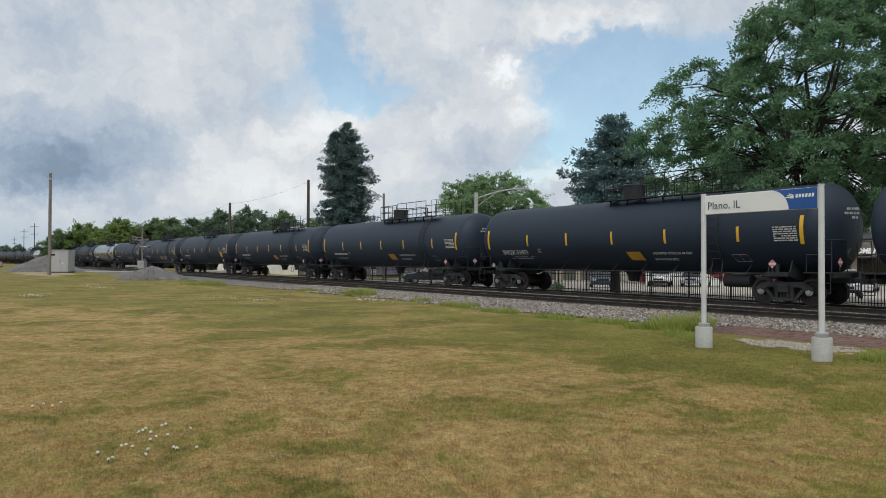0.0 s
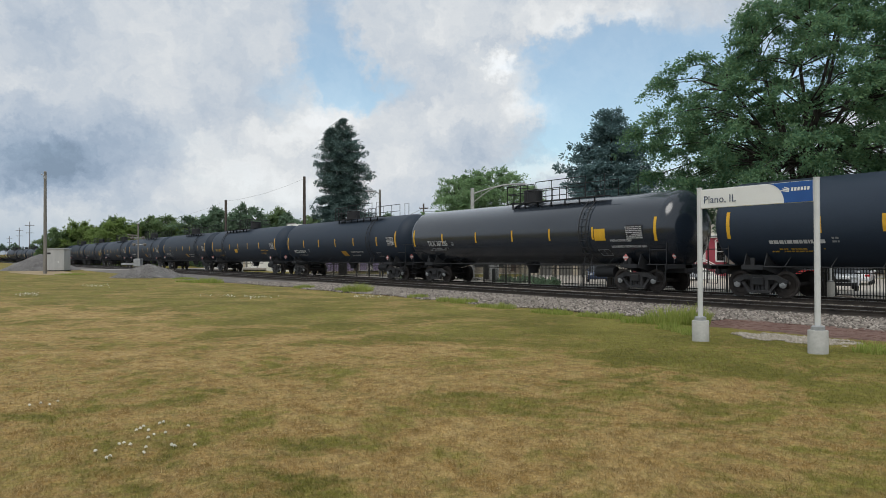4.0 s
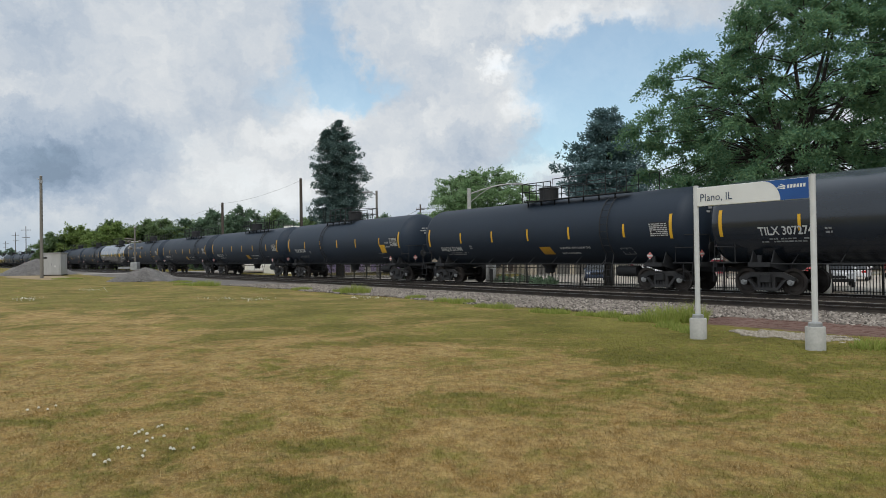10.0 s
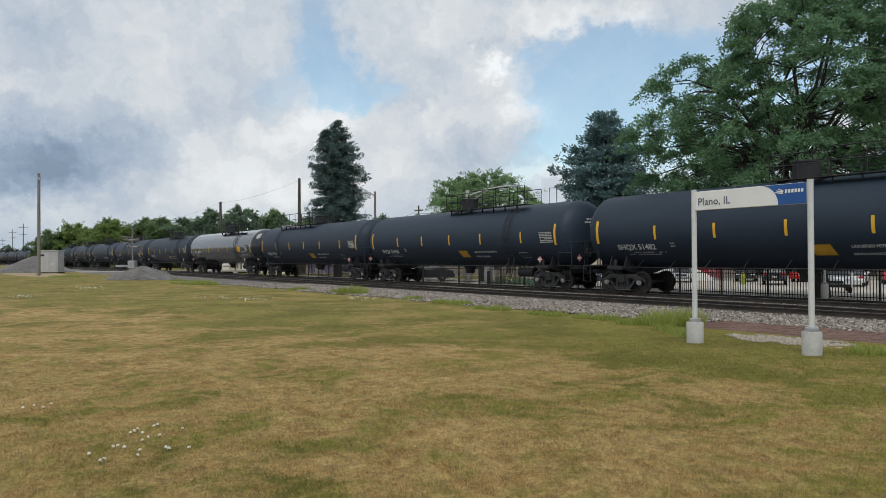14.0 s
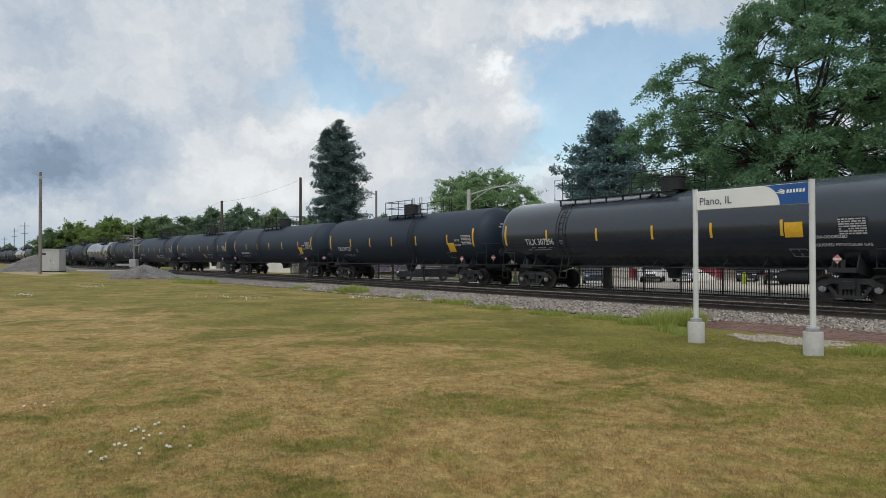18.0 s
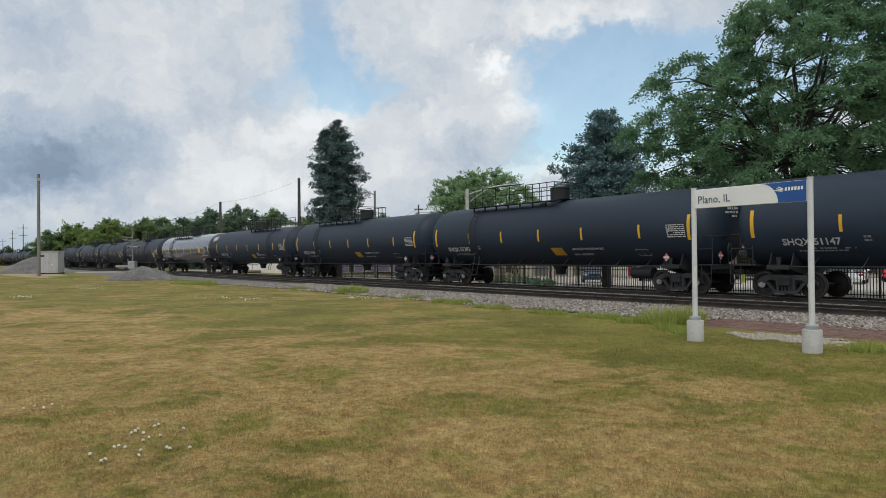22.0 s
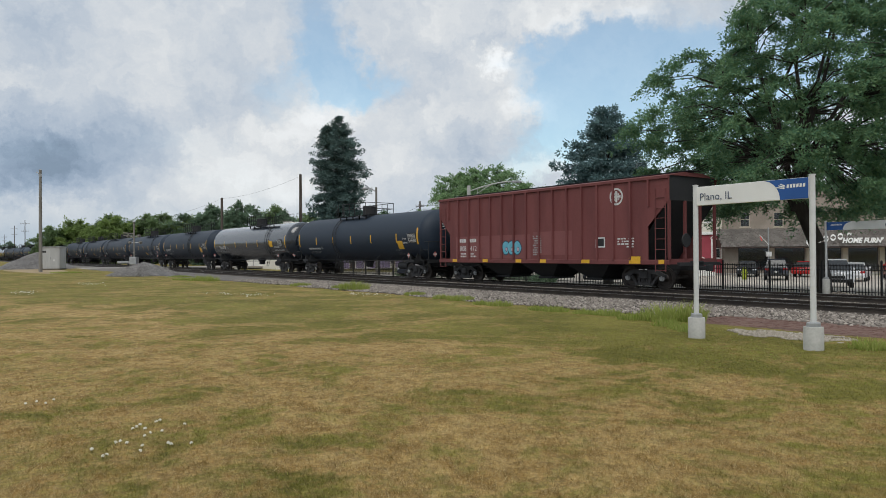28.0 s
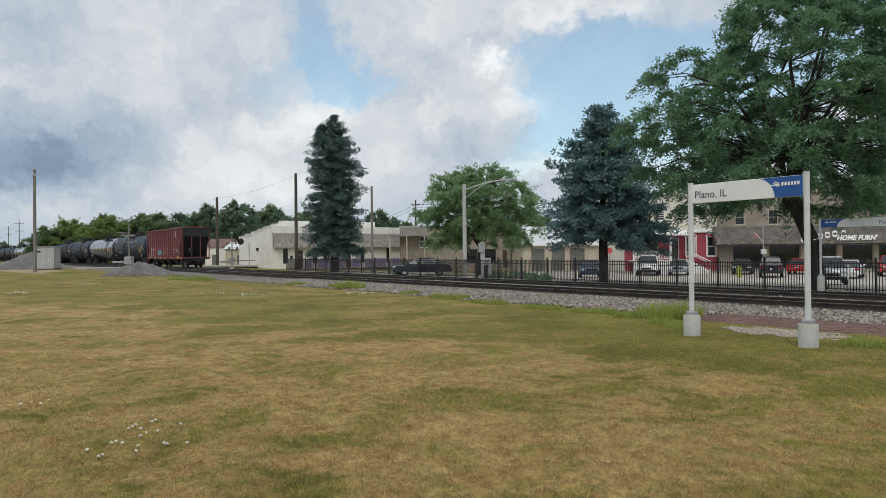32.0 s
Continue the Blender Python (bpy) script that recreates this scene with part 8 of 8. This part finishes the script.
def flag_pole():
    p = thing("flag_pole", "thin pole with a small flag before the shop", "flag pole", at=in_town(29.8, 67.5, street_z(29.8, 67.5)))
    part("pole", Geo().tube((0, 0, 0), (0, 0, 4.6), 0.06, 8), GALV, p)
    part("box", Geo().cbox(-0.22, 0.22, -0.2, 0.1, 1.9, 2.35, 0.02), PAINT_W, p)
    part("flag_staff", Geo().tube((0, -0.05, 3.0), (-0.9, -0.2, 3.9), 0.025, 6), TRIM, p)
    g = Geo().add([(-0.62, -0.15, 3.40), (-0.74, -0.22, 3.34), (-0.90, -0.18, 3.78), (-0.78, -0.16, 3.82)], [(0, 1, 2, 3)])
    part("flag", g, PAINT_R, p, "small red and white flag")


flag_pole()


def hydrant():
    h = thing("hydrant", "yellow-green hydrant on the pavement", "hydrant", at=in_town(25.3, 62.0, street_z(25.3, 62.0)))
    part("barrel", Geo().spin([(0, 0.22), (0.05, 0.22), (0.06, 0.16), (0.85, 0.16), (0.95, 0.12), (1.05, 0.03)], 14), LIME, h, smooth=True)
    for a in (0, 90, 180):
        part("outlet", Geo().tube((0.14 * math.cos(radians(a)), -0.14 * math.sin(radians(a)), 0.6), (0.26 * math.cos(radians(a)), -0.26 * math.sin(radians(a)), 0.6), 0.07, 8), LIME, h)


LIME = surface("lime_paint", (0.28, 0.33, 0.03), (0.35, 0.40, 0.04), 2.0, 0.5, 0, 40, 0.15, 0.05)
hydrant()


# ---- grass, weeds and clover ----
def blades(name, n, near, far, half, length, width, material, label, seed, keep=None, gain=1.0, bend=0.5):
    """Loose blades of grass in a wedge of lawn before the eye, thinner with distance."""
    rng = np.random.default_rng(seed)
    d = near * (far / near) ** (rng.uniform(0, 1, n) ** gain) * rng.uniform(0.55, 1.0, n) ** (rng.random(n) < 0.4)
    a = radians(90 + HEADING) + rng.uniform(-half, half, n)
    x, y = d * np.cos(a), d * np.sin(a)
    ok = (y < 13.0) & (y > -6.0)
    ok &= ((x + 7.25) / 1.0) ** 2 + ((y - 12.6) / 0.52) ** 2 > 0.55 + 0.5 * np.sin(x * 7.3) * np.sin(y * 9.1)
    if keep is not None:
        ok &= keep(x, y)
    x, y, d = x[ok], y[ok], d[ok]
    m = len(x)
    h = length * rng.uniform(0.45, 1.35, m) * np.clip(1.25 - d / 26.0, 0.40, 1.0)
    w = width * rng.uniform(0.7, 1.4, m) * np.clip(d / 7.0, 0.8, 1.9)
    th = rng.uniform(0, 6.283, m)
    lx, ly = rng.normal(0, bend, m) * h, rng.normal(0, bend, m) * h
    z0 = np.array([0.05 * noise.noise(Vector((u * 0.12, v * 0.12, 0.3))) if v < 12.4 else 0.0 for u, v in zip(x, y)]) - 0.012
    tri = np.stack([np.stack([x - w * np.cos(th), y - w * np.sin(th), z0], 1), np.stack([x + w * np.cos(th), y + w * np.sin(th), z0], 1), np.stack([x + lx, y + ly, z0 + h], 1)], 1)
    return bulk(name, tri, 3, material, label, "grass")


blades("lawn_grass", 520000, 3.2, 30.0, radians(40), 0.034, 0.0035, BLADES, "short dry straw and olive grass blades", 101, None, 1.0, 0.75)
blades("side_grass", 70000, 1.2, 22.0, math.pi, 0.034, 0.0045, BLADES, "short dry grass blades around the lawn", 103, None, 0.8, 0.75)


def tuft(at, r, h, n, seed):
    """Corners and triangles of one tuft: blades that bend outwards."""
    rng = np.random.default_rng(seed)
    a, q = rng.uniform(0, 6.283, n), r * np.sqrt(rng.uniform(0, 1, n))
    x, y = q * np.cos(a), q * np.sin(a)
    hh = h * rng.uniform(0.35, 1.2, n) * (1 - 0.45 * q / r)
    w = rng.uniform(0.005, 0.011, n)
    th = rng.uniform(0, 6.283, n)
    lx, ly = x / r * hh * 0.4 + rng.normal(0, 0.26, n) * hh, y / r * hh * 0.4 + rng.normal(0, 0.26, n) * hh
    z = np.full(n, -0.03)
    b0, b1 = np.stack([x - w * np.cos(th), y - w * np.sin(th), z], 1), np.stack([x + w * np.cos(th), y + w * np.sin(th), z], 1)
    m0, m1 = b0 + np.stack([lx * 0.35, ly * 0.35, hh * 0.62], 1), b1 + np.stack([lx * 0.35, ly * 0.35, hh * 0.62], 1)
    tip = np.stack([x + lx, y + ly, hh], 1)
    v = np.stack([b0, b1, m1, m0, tip], 1).reshape(-1, 3) + np.array(at)
    base = 5 * np.arange(n)
    return v, np.concatenate([np.stack([base, base + 1, base + 2], 1), np.stack([base, base + 2, base + 3], 1), np.stack([base + 3, base + 2, base + 4], 1)])


TUFTS = [(-10.55, 13.3, 0.75, 0.48), (-10.2, 13.75, 0.55, 0.5), (-11.1, 13.0, 0.6, 0.36), (-12.3, 13.4, 0.55, 0.34), (-12.9, 13.2, 0.4, 0.28), (-13.9, 13.2, 0.5, 0.32), (-14.5, 13.1, 0.4, 0.28), (-16.5, 13.4, 0.6, 0.34), (-17.2, 13.3, 0.4, 0.26),
         (-19.5, 14.2, 0.7, 0.32), (-20.6, 14.2, 0.5, 0.28), (-23.0, 14.6, 0.6, 0.25), (-28.2, 14.8, 1.0, 0.45), (-29.5, 14.9, 0.8, 0.38), (-33.5, 14.6, 0.8, 0.3), (-43.0, 12.6, 1.4, 0.42), (-45.5, 12.2, 1.2, 0.35), (-5.45, 11.75, 0.40, 0.40), (-5.1, 11.9, 0.35, 0.34),
         (-4.4, 12.2, 0.4, 0.3), (-8.75, 11.8, 0.35, 0.22), (-9.1, 12.1, 0.45, 0.25), (-9.7, 12.4, 0.5, 0.28), (-62, 12.0, 1.6, 0.3), (-72, 9.0, 2.0, 0.35), (-52, 13.6, 1.2, 0.3)]
def tall_grass():
    corners, tris, k = [], [], 0
    for i, (x, y, r, h) in enumerate(TUFTS):
        v, t = tuft((x, y, 0.0), r * 0.66, h * (1.0 if h > 0.4 else 0.58), int(520 * r ** 1.1) + 120, 300 + i)
        corners.append(v)
        tris.append(t + k)
        k += len(v)
    tagged(new("tall_grass", bulk_mesh("tall_grass", np.concatenate(corners), np.concatenate(tris), TALL)), "tall bright green grass tufts at the gravel's edge", "grass", "", "stuff")


tall_grass()

blades("meadow_grass", 42000, 10.0, 60.0, radians(34), 0.034, 0.005, TALL, "longer green grass along the gravel's edge", 102,
       lambda x, y: (y > 9.2 + 1.6 * np.sin(x * 0.35) + 0.8 * np.sin(x * 1.3)) & ((y < 12.9) | (x < -10.6)), 1.0, 0.5)

CLOVER_W = surface("white_clover_heads", (0.72, 0.70, 0.60), (0.80, 0.78, 0.69), 8.0, 0.8, 0, 90, 0.2, 0.1)
CLOVER_G = foliage("clover_leaves", (0.06, 0.11, 0.03), (0.08, 0.13, 0.04), (0.11, 0.16, 0.05), 2.0)


def clover(x, y, seed):
    rnd = random.Random(seed)
    fl = thing("clover_flower", "small white clover flower in the dry lawn", "flower", "clover flowers", at=pose(x, y, 0.0))
    h = rnd.uniform(0.016, 0.028)
    part("stem", Geo().tube((0, 0, -0.02), (0.01, 0, h), 0.0015, 4), CLOVER_G, fl)
    head = Geo()
    for k in range(16):
        a, e = rnd.uniform(0, 6.283), rnd.uniform(-0.3, 1.4)
        d = Vector((math.cos(a) * math.cos(e), math.sin(a) * math.cos(e), math.sin(e)))
        head.tube(Vector((0.01, 0, h)), Vector((0.01, 0, h)) + d * 0.014, 0.002, 4, 0.005)
    part("flower_head", head, CLOVER_W, fl)


FLOWERS = [(-6.32, 1.18), (-6.28, 1.22), (-6.30, 1.14), (-5.96, 0.99), (-5.99, 1.02), (-6.79, 1.40), (-6.84, 1.44), (-6.75, 1.36), (-6.70, 1.45), (-6.90, 1.59), (-6.93, 1.63), (-6.01, 1.50), (-6.06, 1.49), (-5.95, 1.64), (-6.43, 1.39), (-6.46, 1.44),
           (-6.10, 1.30), (-5.94, 1.25), (-6.52, 1.55), (-6.63, 1.77), (-8.50, 0.69), (-8.6, 0.80), (-8.4, 0.86), (-8.55, 0.95), (-6.2, 0.95)]
for i, (x, y) in enumerate(FLOWERS):
    clover(x, y, i)


def clover_patch(cx, cy, rx, ry, n, seed):
    """Clover too far off to tell flower from flower."""
    rng = np.random.default_rng(seed)
    p = np.stack([cx + rng.normal(0, rx, n), cy + rng.normal(0, ry, n), rng.uniform(0.03, 0.07, n)], 1)
    al = unit(rng.normal(0, 1, (n, 3)))
    ac = unit(np.cross(al, rng.normal(0, 1, (n, 3))))
    v = kites(p, al, ac, rng.uniform(0.03, 0.06, n), rng.uniform(0.012, 0.026, n)).reshape(-1, 3)
    bulk("clover_patch", v, 4, CLOVER_W, "patch of small white clover flowers in the lawn", "clover patch")


for i, (x, y, rx, ry, n) in enumerate(((-26.4, 9.6, 0.7, 0.3, 40), (-23.6, 13.0, 0.7, 0.2, 55), (-42.0, 6.4, 1.0, 0.3, 50), (-34.1, 2.8, 0.8, 0.25, 45), (-27.8, 8.8, 0.5, 0.3, 25))):
    clover_patch(x, y, rx, ry, n, 500 + i)


def shrub(x, y, r, h, seed, leaf, label):
    rng = np.random.default_rng(seed)
    n = int(500 * r)
    a = rng.uniform(0, 6.283, n)
    q = np.sqrt(rng.uniform(0, 1, n))
    z = h * rng.uniform(0.05, 1, n) * (1 - 0.55 * q ** 2)
    p = np.stack([r * q * np.cos(a), r * q * np.sin(a), z], 1)
    al = unit(rng.normal(0, 1, (n, 3)) + np.array([0, 0, 0.8]))
    ac = unit(np.cross(al, rng.normal(0, 1, (n, 3))))
    v = kites(p, al, ac, rng.uniform(0.1, 0.25, n), rng.uniform(0.03, 0.07, n)).reshape(-1, 3)
    thing("shrub", label, "shrub", "weeds by the fence", at=pose(x, y, -0.42), mesh=bulk_mesh("shrub", v, np.arange(len(v)).reshape(-1, 4), leaf))


for i, (x, y, r, h) in enumerate(((-40.2, 33.0, 0.7, 0.5), (-38.6, 33.4, 0.9, 0.55), (-37.4, 33.6, 0.6, 0.4), (-33.4, 31.2, 0.5, 0.6), (-34.6, 31.2, 0.5, 0.6), (-51.0, 31.2, 0.6, 1.1), (-50.2, 31.1, 0.4, 0.8))):
    shrub(x, y, r, h, 600 + i, FAR_B, "green weeds growing by the fence")


def stone_spill():
    stones("fence_gravel", 900, (-16.4, -13.0, 28.9, 30.2), 0.07, BALLAST, "small spill of grey stones by the far sign", 9, lambda x, y: -0.40 + 0.28 * max(0, 1 - abs(x + 14.7) / 1.6) * max(0, 1 - abs(y - 29.5) / 0.7))


stone_spill()


# ---- what moves ----
def motions():
    """The train rolls away at one speed; its wheelsets turn with it."""
    for car, x0 in TRAIN:
        walk(car, [(t, on_line(x0 - SPEED * t, TRACK_Y[1])) for t in range(33)])
    # every axle turns alike: the first front and rear wheelset are keyed, the others follow the same keys
    keyed = {}
    turns, steps = SPEED * 32.0 / 0.457, 960
    for car, x0 in TRAIN:
        for ob in car.children_recursive:
            if ob.name.startswith("wheelset"):
                side = 1 if ob.matrix_local.translation.x > 0 else -1
                if side not in keyed:
                    walk(ob, [(32.0 * k / steps, pose(side * 0.89, 0, 0.457) @ Matrix.Rotation(-turns * k / steps, 4, "Y")) for k in range(steps + 1)])
                    keyed[side] = ob.animation_data
                else:
                    ob.rotation_mode = "QUATERNION"
                    data = ob.animation_data_create()
                    data.action, data.action_slot = keyed[side].action, keyed[side].action_slot


motions()
